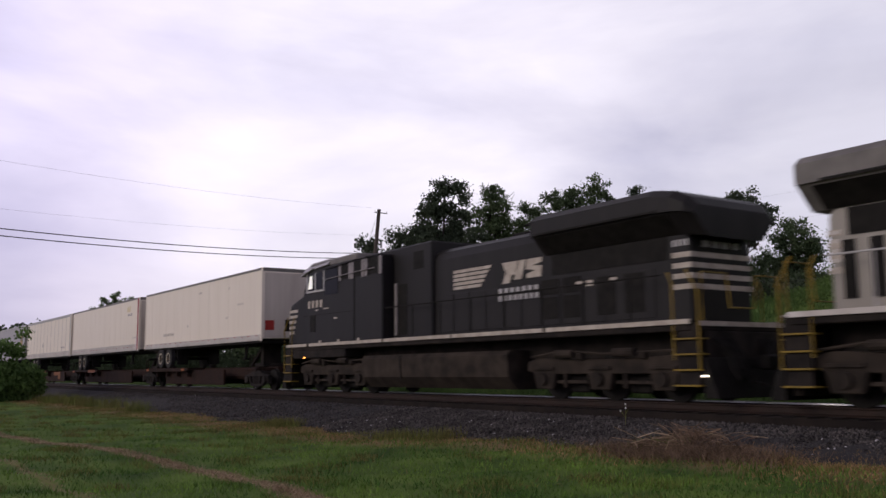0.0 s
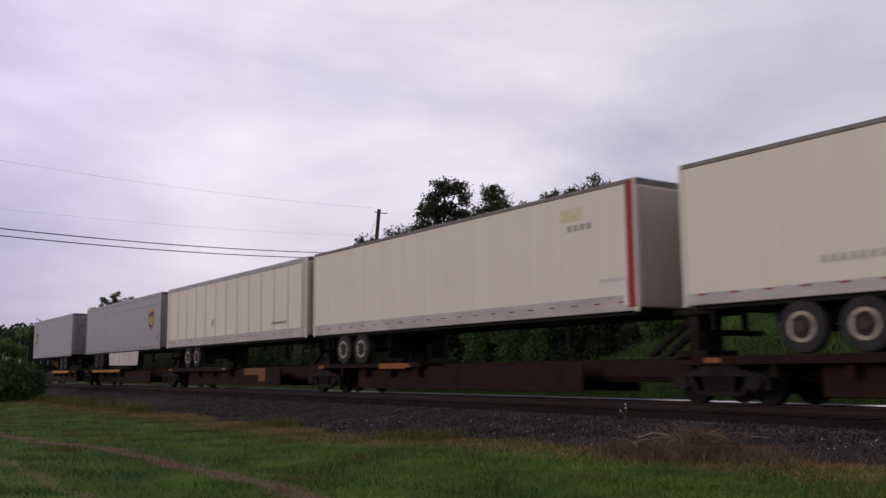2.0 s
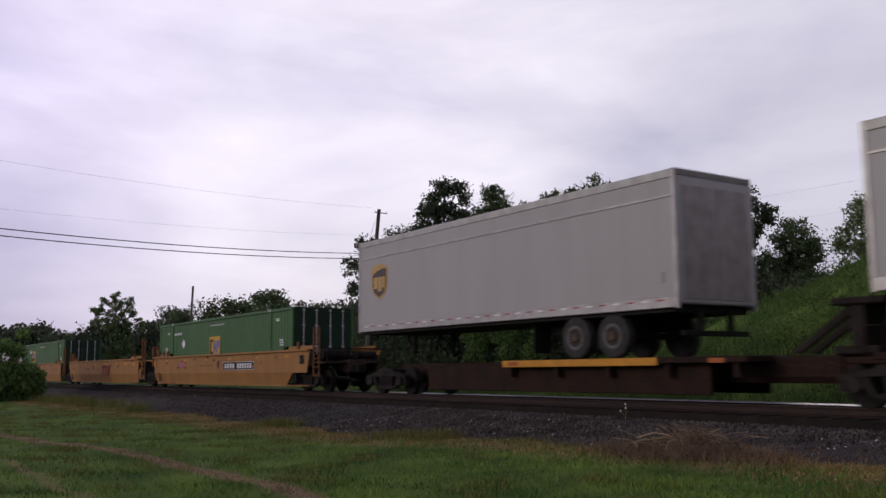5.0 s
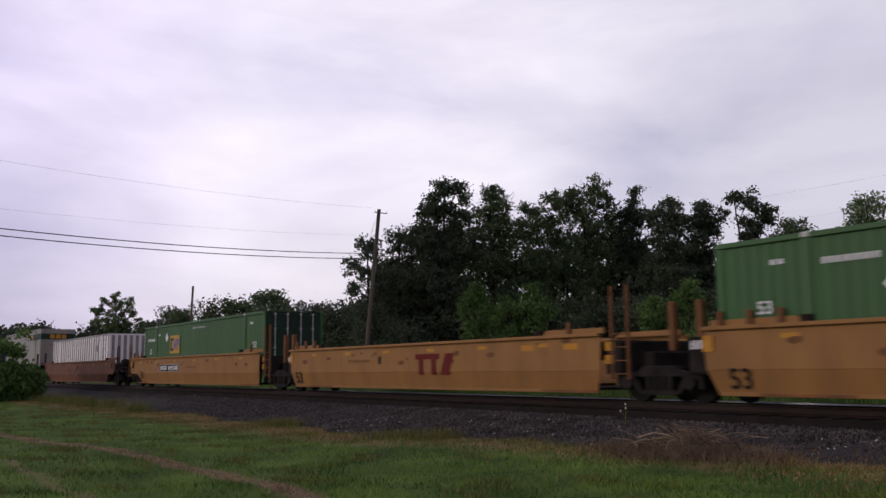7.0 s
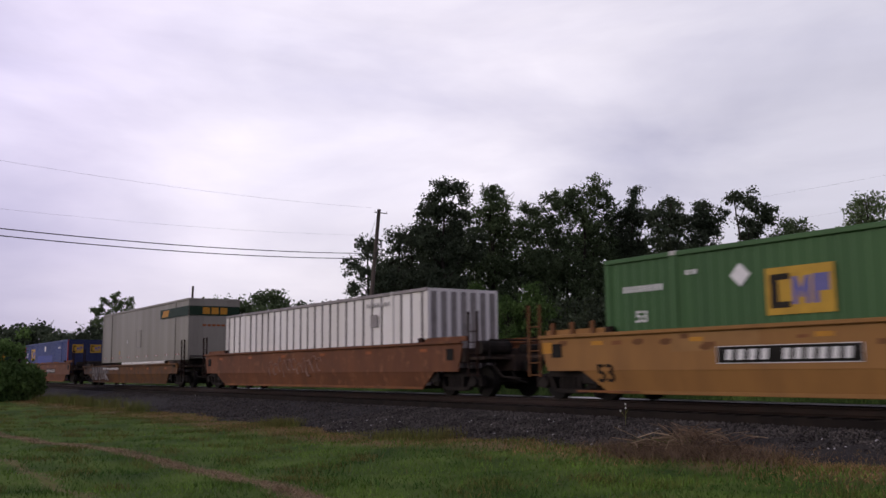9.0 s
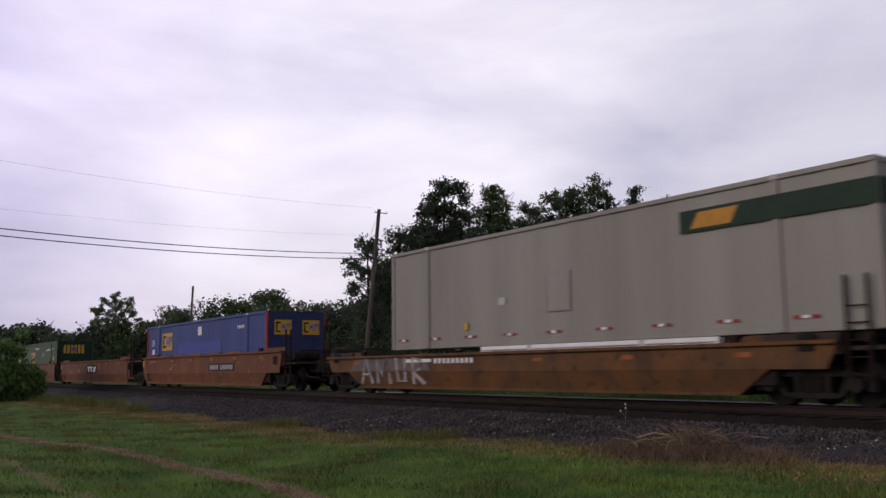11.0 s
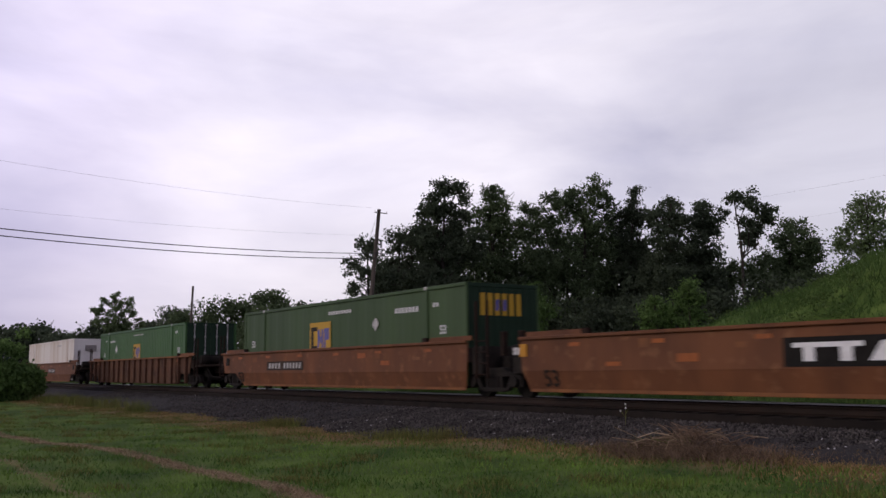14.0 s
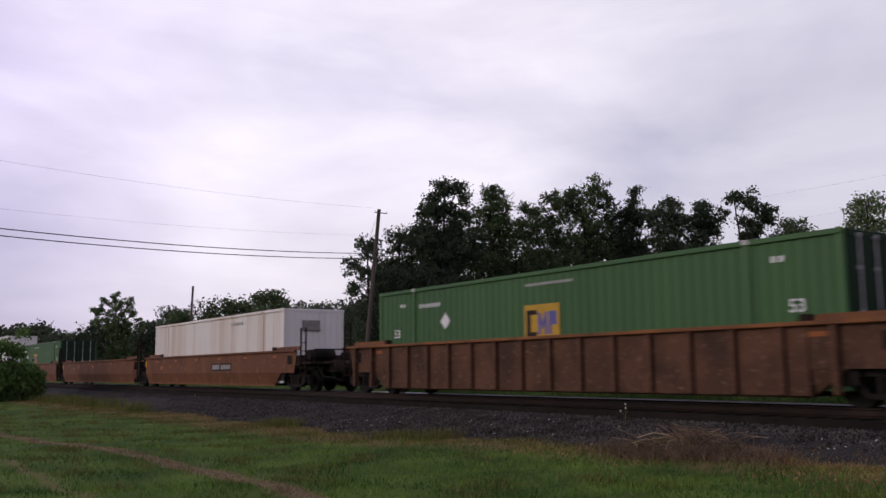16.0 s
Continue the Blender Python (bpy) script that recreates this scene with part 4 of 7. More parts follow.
# ------------------------------------------------------------------ well cars and containers
def well_car(s0, s1, label, paint, left, right, marks=None, ribs=False, ledge="well", group="well cars", top=1.50):
    """A well car unit. left and right: "end" (its own truck under a cut-away end), "joint" (shared truck) or "none" (truck belongs to the neighbour)."""
    c = (s0 + s1) / 2
    car = rolls(thing("well_car", label, "well car", group), c)
    a, b = s0 - c, s1 - c
    mid, low = 0.70, 0.22
    worn = "stain_brown" if paint == "well_y" else "rust"
    ca = 2.2 if left == "end" else 0.0
    cb = 2.2 if right == "end" else 0.0
    for sy in (-1, 1):
        y = sy * 1.5
        # upper plate
        bm = bm_new()
        up = [(a + (0.25 if ca else 0.05), mid), (b - (0.25 if cb else 0.05), mid), (b, top), (a, top)]
        prism(bm, up, y - 0.03 * sy - 0.012, y - 0.03 * sy + 0.012)
        # lower plate, leaning in
        la, lb = a + (ca or 0.25), b - (cb or 0.25)
        ua, ub = a + (ca - 0.75 if ca else 0.05), b - (cb - 0.75 if cb else 0.05)
        q = [(ua, y - 0.03 * sy, mid), (ub, y - 0.03 * sy, mid), (lb, y - 0.13 * sy, low), (la, y - 0.13 * sy, low)]
        v = [bm.verts.new(p) for p in q] + [bm.verts.new((p[0], p[1] - 0.025 * sy, p[2])) for p in q]
        for f in ((0, 1, 2, 3), (7, 6, 5, 4), (0, 4, 5, 1), (1, 5, 6, 2), (2, 6, 7, 3), (3, 7, 4, 0)):
            bm.faces.new([v[i] for i in f])
        bmesh.ops.recalc_face_normals(bm, faces=bm.faces[:])
        part("well_side", bm, paint, car)
        part("top_chord", box(bm_new(), a, b, y - (0.13 if ribs and sy < 0 else 0.07), y + 0.01 if sy < 0 else y + 0.07, top - 0.02, top + 0.06, 0.012), "chord_b" if ribs else paint, car)
        part("bottom_chord", box(bm_new(), la, lb, y - 0.14 * sy - 0.02, y - 0.14 * sy + 0.02, low - 0.04, low + 0.05, 0.012), "chord_b" if paint == "well_r" else paint, car)
        if ribs:
            me = shared("well_rib", lambda bm: box(bm, -0.055, 0.055, -0.12, 0.03, 0.24, top - 0.02, 0.012), paint)
            n = 18
            for k in range(n):
                part("side_rib", me, paint, car, at=pose(a + 0.55 + (b - a - 1.1) * k / (n - 1), y, 0))
            part("side_panel", box(bm_new(), la, lb, y - 0.012, y + 0.012, low, top), paint, car)
        # raised end ledges
        for e0, e1 in ((a + 0.05, a + 2.3), (b - 2.3, b - 0.05)):
            sg = 0.25 if e0 < 0 else 0.0
            part("end_ledge", prism(bm_new(), [(e0, top + 0.05), (e1, top + 0.05), (e1 - (0.25 if e0 < 0 else 0), top + 0.19), (e0 + (0.25 if e0 > 0 else 0), top + 0.19)], y - 0.20 * sy - 0.03, y - 0.20 * sy + 0.03, 0.006), paint if ledge == "well" else ledge, car)
            part("container_guide", box(bm_new(), (e1 if e0 < 0 else e0) - 0.12, (e1 if e0 < 0 else e0) + 0.12, y - 0.14 * sy - 0.06, y - 0.14 * sy + 0.06, top + 0.04, top + 0.2, 0.02), "rust", car)
        for x in (a + 0.35, a + 1.05, a + 1.75, b - 1.2) if paint == "well_y" and sy < 0 else ():
            part("ledge_stake", box(bm_new(), x - 0.07, x + 0.07, y + 0.10, y + 0.16, top + 0.04, top + 0.36, 0.015), "stain_brown", car, "rusty stake on the ledge")
        for k in range(6):
            x = a + 2.0 + (b - a - 4.0) * k / 5
            part("orange_tag", box(bm_new(), x - 0.18, x + 0.18, y + 0.004 * sy - 0.028 * sy, y + 0.008 * sy - 0.015 * sy, top - 0.22, top - 0.13), "yellow" if paint == "well_y" else "orange", car)
    bm = box(bm_new(), a + (ca or 0.4), b - (cb or 0.4), -1.25, 1.25, 0.24, 0.30)
    for k in range(9):
        x = a + 2.4 + (b - a - 4.8) * k / 8
        box(bm, x - 0.12, x + 0.12, -1.24, 1.24, 0.2, 0.36)
    part("well_floor", bm, "well_in", car)
    for x0, x1, kind, e in ((a, a + 1.6, left, -1), (b - 1.6, b, right, 1)):
        bm = prism(bm_new(), [(x0, 0.95), (x1, 0.95), (x1, 1.35), (x0, 1.35)], -1.42, 1.42, 0.02)
        part("end_bulkhead", bm, "well_in" if paint != "well_y" else "black_under", car)
        ex = a if e < 0 else b
        if kind == "end":
            bm = box(bm_new(), min(ex, ex + e * 0.9), max(ex, ex + e * 0.9), -0.35, 0.35, 0.7, 1.15, 0.02)
            box(bm, min(ex, ex + e * 0.75), max(ex, ex + e * 0.75), -1.3, 1.3, 1.02, 1.10, 0.01)
            part("end_sill", bm, "well_in", car)
            truck(car, ex - e * 0.75)
            # added plates hide the container's foot and stand for the arch's shade
            for yy in (-1.36, 1.36):
                part("arch_cover", box(bm_new(), min(ex - e * 2.25, ex - e * 1.35), max(ex - e * 2.25, ex - e * 1.35), yy - 0.012, yy + 0.012, 0.40, 0.95, 0.004), "black_under", car, "added dark plate over the truck arch")
            coupler(car, ex + e * 0.85, e)
            px = ex + e * 0.55
            bm = pipe(bm_new(), [(px, -1.38, 0.55), (px, -1.38, 2.35)], 0.035)
            pipe(bm, [(px - e * 0.42, -1.38, 0.55), (px - e * 0.42, -1.38, 2.35)], 0.035)
            for z in (0.6, 0.9, 1.2, 1.5, 1.8):
                tube(bm, (px, -1.38, z), (px - e * 0.42, -1.38, z), 0.015, seg=6)
            part("ladder", bm, worn, car, "end ladder")
            gear = tube(bm_new(), (ex + e * 0.3, -1.15, 1.36), (ex + e * 0.3, -0.1, 1.36), 0.19, seg=14)
            tube(gear, (ex + e * 0.62, 0.1, 1.32), (ex + e * 0.62, 0.9, 1.32), 0.13, seg=12)
            box(gear, ex + e * 0.3 - 0.06, ex + e * 0.3 + 0.06, -0.9, -0.75, 1.08, 1.24)
            pipe(gear, [(ex + e * 0.85, -1.2, 1.05), (ex + e * 0.85, -1.2, 1.55), (ex + e * 0.85, 1.2, 1.55), (ex + e * 0.85, 1.2, 1.05)], 0.03)
            pipe(gear, [(ex + e * 0.5, -0.9, 1.0), (ex + e * 0.9, -0.8, 0.55), (ex + e * 1.3, -0.5, 0.5)], 0.035)
            part("brake_gear", gear, "black_under", car, "grimy brake cylinder and pipes")
            part("number_panel", box(bm_new(), ex - e * 0.62 - 0.17, ex - e * 0.62 + 0.17, -1.505, -1.492, 1.02, 1.34), "dark", car, "black panel")
        else:
            bm = box(bm_new(), min(ex, ex + e * 0.95), max(ex, ex + e * 0.95), -0.75, 0.75, 0.75, 1.12, 0.03)
            box(bm, min(ex, ex + e * 0.5), max(ex, ex + e * 0.5), -1.35, 1.35, 0.62, 1.38, 0.03)
            part("joint_arm", bm, "black_under", car)
            px = ex + e * 0.25
            if e > 0:
                bm = pipe(bm_new(), [(px, -1.36, 0.5), (px, -1.36, 2.62)], 0.045)
                pipe(bm, [(px + 0.5, -1.36, 0.5), (px + 0.5, -1.36, 2.62)], 0.045)
                for z in (0.62, 0.92, 1.22, 1.52):
                    tube(bm, (px, -1.37, z), (px + 0.5, -1.37, z), 0.016, seg=6)
                part("ladder", bm, worn, car, "end ladder")
                for z in (0.85, 1.15) if paint == "well_y" else ():
                    part("hazard_tag", box(bm_new(), ex + 0.02, ex + 0.3, -1.372, -1.352, z, z + 0.2), "yellow", car, "yellow hazard tag")
            else:
                for dx in (0.0, -0.75):
                    part("corner_stake", box(bm_new(), px + dx - 0.08, px + dx + 0.08, -1.30, -1.14, 1.1, 2.15 if paint == "well_y" else 1.75, 0.02), worn, car)
                part("number_panel", box(bm_new(), ex - 0.48, ex - 0.02, -1.372, -1.352, 1.05, 1.36), "dark", car, "black panel")
                bars(car, ex - 0.44, ex - 0.12, 1.12, 1.30, -1.376, 3, "logo_white")
                part("hazard_tag", box(bm_new(), ex + 0.0, ex + 0.26, -1.515, -1.49, 1.06, 1.38), "yellow", car, "yellow hazard tag")
        if kind == "joint":
            truck(car, ex + e * 1.5)
    if paint == "well_y":
        rng = random.Random(int(s0 * 10))
        for k in range(9):
            x, z = rng.uniform(a + 0.8, b - 1.2), rng.uniform(1.05, 1.36)
            w, h = rng.uniform(0.08, 0.3), rng.uniform(0.04, 0.10)
            part("stencil", box(bm_new(), x, x + w, -1.4965, -1.4925, z, z + h), rng.choice(("stain_brown", "chord_b", "stain_brown")), car)
        for k in range(7):
            x, z = rng.uniform(a + 0.5, b - 1.0), rng.uniform(0.95, 1.40)
            part("rust_stain", prism(bm_new(), [(x, z), (x + 0.12, z - 0.05), (x + 0.3, z - 0.02), (x + 0.34, z + 0.07), (x + 0.16, z + 0.10), (x + 0.02, z + 0.06)], -1.4935, -1.4922), "stain_brown", car, "brown rust stain")
        part("weld_patch", box(bm_new(), a + 4.2, a + 6.4, -1.4915, -1.4885, 1.08, 1.46), "yellow_pale", car, "paler repainted patch")
        for x in (a + 1.2, b - 2.2):
            part("red_strip", box(bm_new(), x, x + 2.0, -1.392, -1.383, 0.20, 0.25), "chord_b", car, "worn orange strip along the sill")
    if marks:
        marks(car, a, b)
    return car


def plate_bars(car, x0, x1, z0, z1, outline=True):
    y = -1.495
    p = part("reporting_panel", box(bm_new(), x0, x1, y - 0.004, y, z0, z1), "dark", car, "black lettering panel") if outline else part("reporting_panel", box(bm_new(), x0, x1, y - 0.004, y, z0, z1), "well_in", car, "dark lettering panel")
    if outline:
        t = 0.012
        bm = bm_new()
        for q in ((x0, x1, z0, z0 + t), (x0, x1, z1 - t, z1), (x0, x0 + t, z0, z1), (x1 - t, x1, z0, z1)):
            box(bm, q[0], q[1], y - 0.008, y - 0.004, q[2], q[3])
        part("panel_border", bm, "logo_white", p, "white border")
    h = (z1 - z0) * 0.2
    tone = "logo_white" if outline else "scuff"
    w = x1 - x0
    bars(p, x0 + w * 0.05, x0 + w * 0.40, z0 + h, z1 - h, y - 0.012, 4, tone, "white lettering", 0.03)
    bars(p, x0 + w * 0.47, x0 + w * 0.95, z0 + h, z1 - h, y - 0.012, 6, tone, "white numbering", 0.03)


def digits53(car, x, z, size=0.56):
    part("numerals", MESHES.setdefault("n53", text_mesh("53", 0.58, "logo_black")), "logo_black", car, "black numerals", at=pose(x, -1.478 + (0.70 - z) * 0.208 - 0.012, z, 101.8, 0, 0))


def letter_blocks(car, x0, x1, z0, z1, material, y=-1.496):
    """A maker's mark of three blocky shapes."""
    w, h = (x1 - x0) / 3, z1 - z0
    bm = box(bm_new(), x0, x0 + w * 1.9, y - 0.004, y, z1 - h * 0.26, z1)
    for k in range(2):
        m = x0 + w * (k + 0.45)
        box(bm, m - w * 0.16, m + w * 0.16, y - 0.004, y, z0, z1 - h * 0.25)
    m = x0 + w * 2.5
    prism(bm, [(m - w * 0.48, z0), (m + w * 0.10, z0), (m + w * 0.5, z1), (m - w * 0.14, z1)], y - 0.004, y)
    part("maker_mark", bm, material, car, "blocky maker's mark")


def emblem(cont, x0, x1, z0, z1, y, flat=False):
    """Yellow square with a dark and a blue shape."""
    p = part("logo_panel", box(bm_new(), x0, x1, y - 0.006, y, z0, z1), "logo_yellow", cont, "yellow square logo panel")
    w, h = x1 - x0, z1 - z0
    bm = bm_new()
    for q in ((0.19, 0.37, 0.14, 0.27), (0.19, 0.37, 0.73, 0.86), (0.07, 0.19, 0.14, 0.86)):
        box(bm, x0 + w * q[0], x0 + w * q[1], y - 0.011, y - 0.0065, z0 + h * q[2], z0 + h * q[3])
    part("logo_bar", bm, "logo_black", p, "black shape")
    zig = ((0.40, 0.2), (0.40, 0.78), (0.47, 0.78), (0.53, 0.5), (0.59, 0.78), (0.66, 0.78), (0.66, 0.2), (0.59, 0.2), (0.59, 0.52), (0.55, 0.34), (0.51, 0.34), (0.47, 0.52), (0.47, 0.2))
    bm = prism(bm_new(), [(x0 + w * q, z0 + h * v) for q, v in zig], y - 0.0115, y - 0.0065)
    for u, v, lo, hi in ((0.70, 0.78, 0.2, 0.80), (0.78, 0.93, 0.44, 0.80)):
        box(bm, x0 + w * u, x0 + w * v, y - 0.0115, y - 0.0065, z0 + h * lo, z0 + h * hi)
    part("logo_shape", bm, "logo_blue", p, "blue shape")


def wave_panel(bm, x0, x1, z0, z1, y, depth, period, sign=-1):
    """Corrugated wall from x0 to x1, its outer flats at y."""
    ph = [(0, 0), (0.34, 0), (0.5, 1), (0.84, 1)]
    n = max(1, int(round((x1 - x0) / period)))
    p = (x1 - x0) / n
    pts = []
    for k in range(n):
        for u, d in ph:
            pts.append((x0 + (k + u) * p, y - sign * depth * d))
    pts.append((x1, y))
    lo = [bm.verts.new((q[0], q[1], z0)) for q in pts]
    hi = [bm.verts.new((q[0], q[1], z1)) for q in pts]
    for i in range(len(pts) - 1):
        f = (lo[i], lo[i + 1], hi[i + 1], hi[i])
        bm.faces.new(f if sign < 0 else f[::-1])
    return bm


def container(s0, s1, label, skin, end_skin, style="wave", z0=0.31, z1=3.21, doors=True, group="containers"):
    c = (s0 + s1) / 2
    ct = rolls(thing("shipping_container", label, "container", group), c)
    a, b = s0 - c, s1 - c
    y0 = 1.3
    L = b - a
    part("inner_box", box(bm_new(), a + 0.06, b - 0.06, -y0 + 0.05, y0 - 0.05, z0 + 0.05, z1 - 0.05), skin, ct)
    dents = 0.027 if style == "wave" else 0.010
    per = 0.285 if style == "wave" else 1.2
    for sy in (-1, 1):
        for k, (u, v) in enumerate(((a + 0.10, a + 1.98), (a + 2.16, b - 2.16), (b - 1.98, b - 0.10))):
            part("side_wall", wave_panel(bm_new(), u, v, z0 + 0.12, z1 - 0.10, sy * (y0 - 0.012), dents, per, sy), skin, ct)
        for x in (a + 2.07, b - 2.07):
            part("lifting_post", box(bm_new(), x - 0.09, x + 0.09, sy * y0 - 0.035, sy * y0 + 0.035, z0, z1, 0.015), skin, ct)
            part("top_casting", box(bm_new(), x - 0.09, x + 0.09, sy * y0 - 0.045, sy * y0 + 0.045, z1 - 0.09, z1 + 0.015, 0.012), "scuff", ct)
        for x in (a + 0.08, b - 0.08):
            part("corner_post", box(bm_new(), x - 0.08, x + 0.08, sy * y0 - (0.05 if sy > 0 else 0.02), sy * y0 + (0.05 if sy < 0 else 0.02), z0, z1, 0.012), "red" if skin == "blue" else (end_skin if style == "posts" else skin), ct)
        part("top_rail", box(bm_new(), a, b, sy * y0 - 0.04, sy * y0 + 0.04, z1 - 0.10, z1 + 0.005, 0.012), "rib_grey" if style == "posts" else skin, ct)
        part("bottom_rail", box(bm_new(), a, b, min(sy * 1.22, sy * 1.295), max(sy * 1.22, sy * 1.295), z0 - 0.01, z0 + 0.14, 0.012), skin, ct)
        if style == "posts":
            me = shared("container_post", lambda bm: box(bm, -0.032, 0.032, -0.03, 0.03, z0 + 0.1, z1 - 0.1, 0.01), "rib_grey")
            n = 26
            for k in range(n + 1):
                x = a + 0.35 + (L - 0.7) * k / n
                if abs(x - a - 2.07) > 0.15 and abs(x - b + 2.07) > 0.15:
                    part("side_post", me, "rib_grey", ct, at=pose(x, sy * (y0 - 0.005), 0))
    part("roof", box(bm_new(), a + 0.03, b - 0.03, -y0 + 0.03, y0 - 0.03, z1 - 0.04, z1 - 0.005, 0.01), skin, ct)
    # near end
    if style == "posts":
        part("end_wall", box(bm_new(), b - 0.05, b - 0.012, -y0 + 0.05, y0 - 0.05, z0 + 0.1, z1 - 0.05), end_skin, ct)
        for k in range(7):
            y = -1.1 + 2.2 * k / 6
            part("end_post", box(bm_new(), b - 0.03, b + 0.03, y - 0.09, y + 0.09, z0 + 0.1, z1 - 0.1, 0.01), "rib_grey", ct)
    elif doors:
        for sy in (-1, 1):
            d = part("door", box(bm_new(), b - 0.06, b - 0.008, min(sy * 0.01, sy * 1.2), max(sy * 0.01, sy * 1.2), z0 + 0.12, z1 - 0.12, 0.01), end_skin, ct, "green end door with shade in its colour")
            for y in (0.3, 0.85):
                bm = tube(bm_new(), (b + 0.025, sy * y, z0 + 0.05), (b + 0.025, sy * y, z1 - 0.08), 0.02)
                for z in (0.6, 1.4, 2.2, 2.8):
                    box(bm, b - 0.01, b + 0.04, sy * y - 0.05, sy * y + 0.05, z0 + z - 0.03, z0 + z + 0.03)
                part("lock_rod", bm, "scuff", d, "galvanised lock rod")
        part("door_header", box(bm_new(), b - 0.05, b + 0.01, -y0 + 0.1, y0 - 0.1, z1 - 0.12, z1 - 0.01), end_skin, ct)
    else:
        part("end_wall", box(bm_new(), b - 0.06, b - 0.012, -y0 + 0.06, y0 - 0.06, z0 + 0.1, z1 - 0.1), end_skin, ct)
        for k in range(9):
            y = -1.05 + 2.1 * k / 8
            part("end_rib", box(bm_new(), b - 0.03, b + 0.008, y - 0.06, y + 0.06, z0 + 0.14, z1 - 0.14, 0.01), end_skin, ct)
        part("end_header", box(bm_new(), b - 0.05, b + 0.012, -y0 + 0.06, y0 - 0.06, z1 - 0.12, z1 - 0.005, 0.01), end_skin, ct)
    return ct, a, b


def diamond(ct, x, z, r, material="logo_white", y=-1.302):
    part("placard", prism(bm_new(), [(x - r, z), (x, z - r), (x + r, z), (x, z + r)], y - 0.005, y), material, ct, "white diamond placard")


def n53(ct, x, z, size=0.36, y=-1.305):
    part("numerals", MESHES.setdefault(("n53w", size), text_mesh("53", size, "logo_white")), "logo_white", ct, "white numerals", at=pose(x, y, z, 90, 0, 0))


def end_emblem(ct, b, y0, y1, z0, z1):
    """The same yellow mark on an end wall."""
    p = part("logo_panel", box(bm_new(), b + 0.03, b + 0.036, y0, y1, z0, z1), "logo_yellow", ct, "yellow logo panel")
    w, h = y1 - y0, z1 - z0
    bm = bm_new()
    for k, (u, v, lo, hi) in enumerate(((0.08, 0.17, 0.14, 0.86), (0.17, 0.36, 0.74, 0.86), (0.17, 0.36, 0.14, 0.26))):
        box(bm, b + 0.0365, b + 0.040 + k * 0.0002, y0 + w * u, y0 + w * v, z0 + h * lo, z0 + h * hi)
    part("logo_bar", bm, "logo_black", p, "black shape")
    bm = bm_new()
    for k, (u, v, lo, hi) in enumerate(((0.42, 0.48, 0.25, 0.72), (0.48, 0.58, 0.45, 0.62), (0.58, 0.64, 0.25, 0.72), (0.70, 0.76, 0.25, 0.76), (0.76, 0.92, 0.62, 0.76), (0.84, 0.92, 0.45, 0.62))):
        box(bm, b + 0.0365, b + 0.040 + k * 0.0002, y0 + w * u, y0 + w * v, z0 + h * lo, z0 + h * hi)
    part("logo_shape", bm, "logo_blue", p, "blue shape")


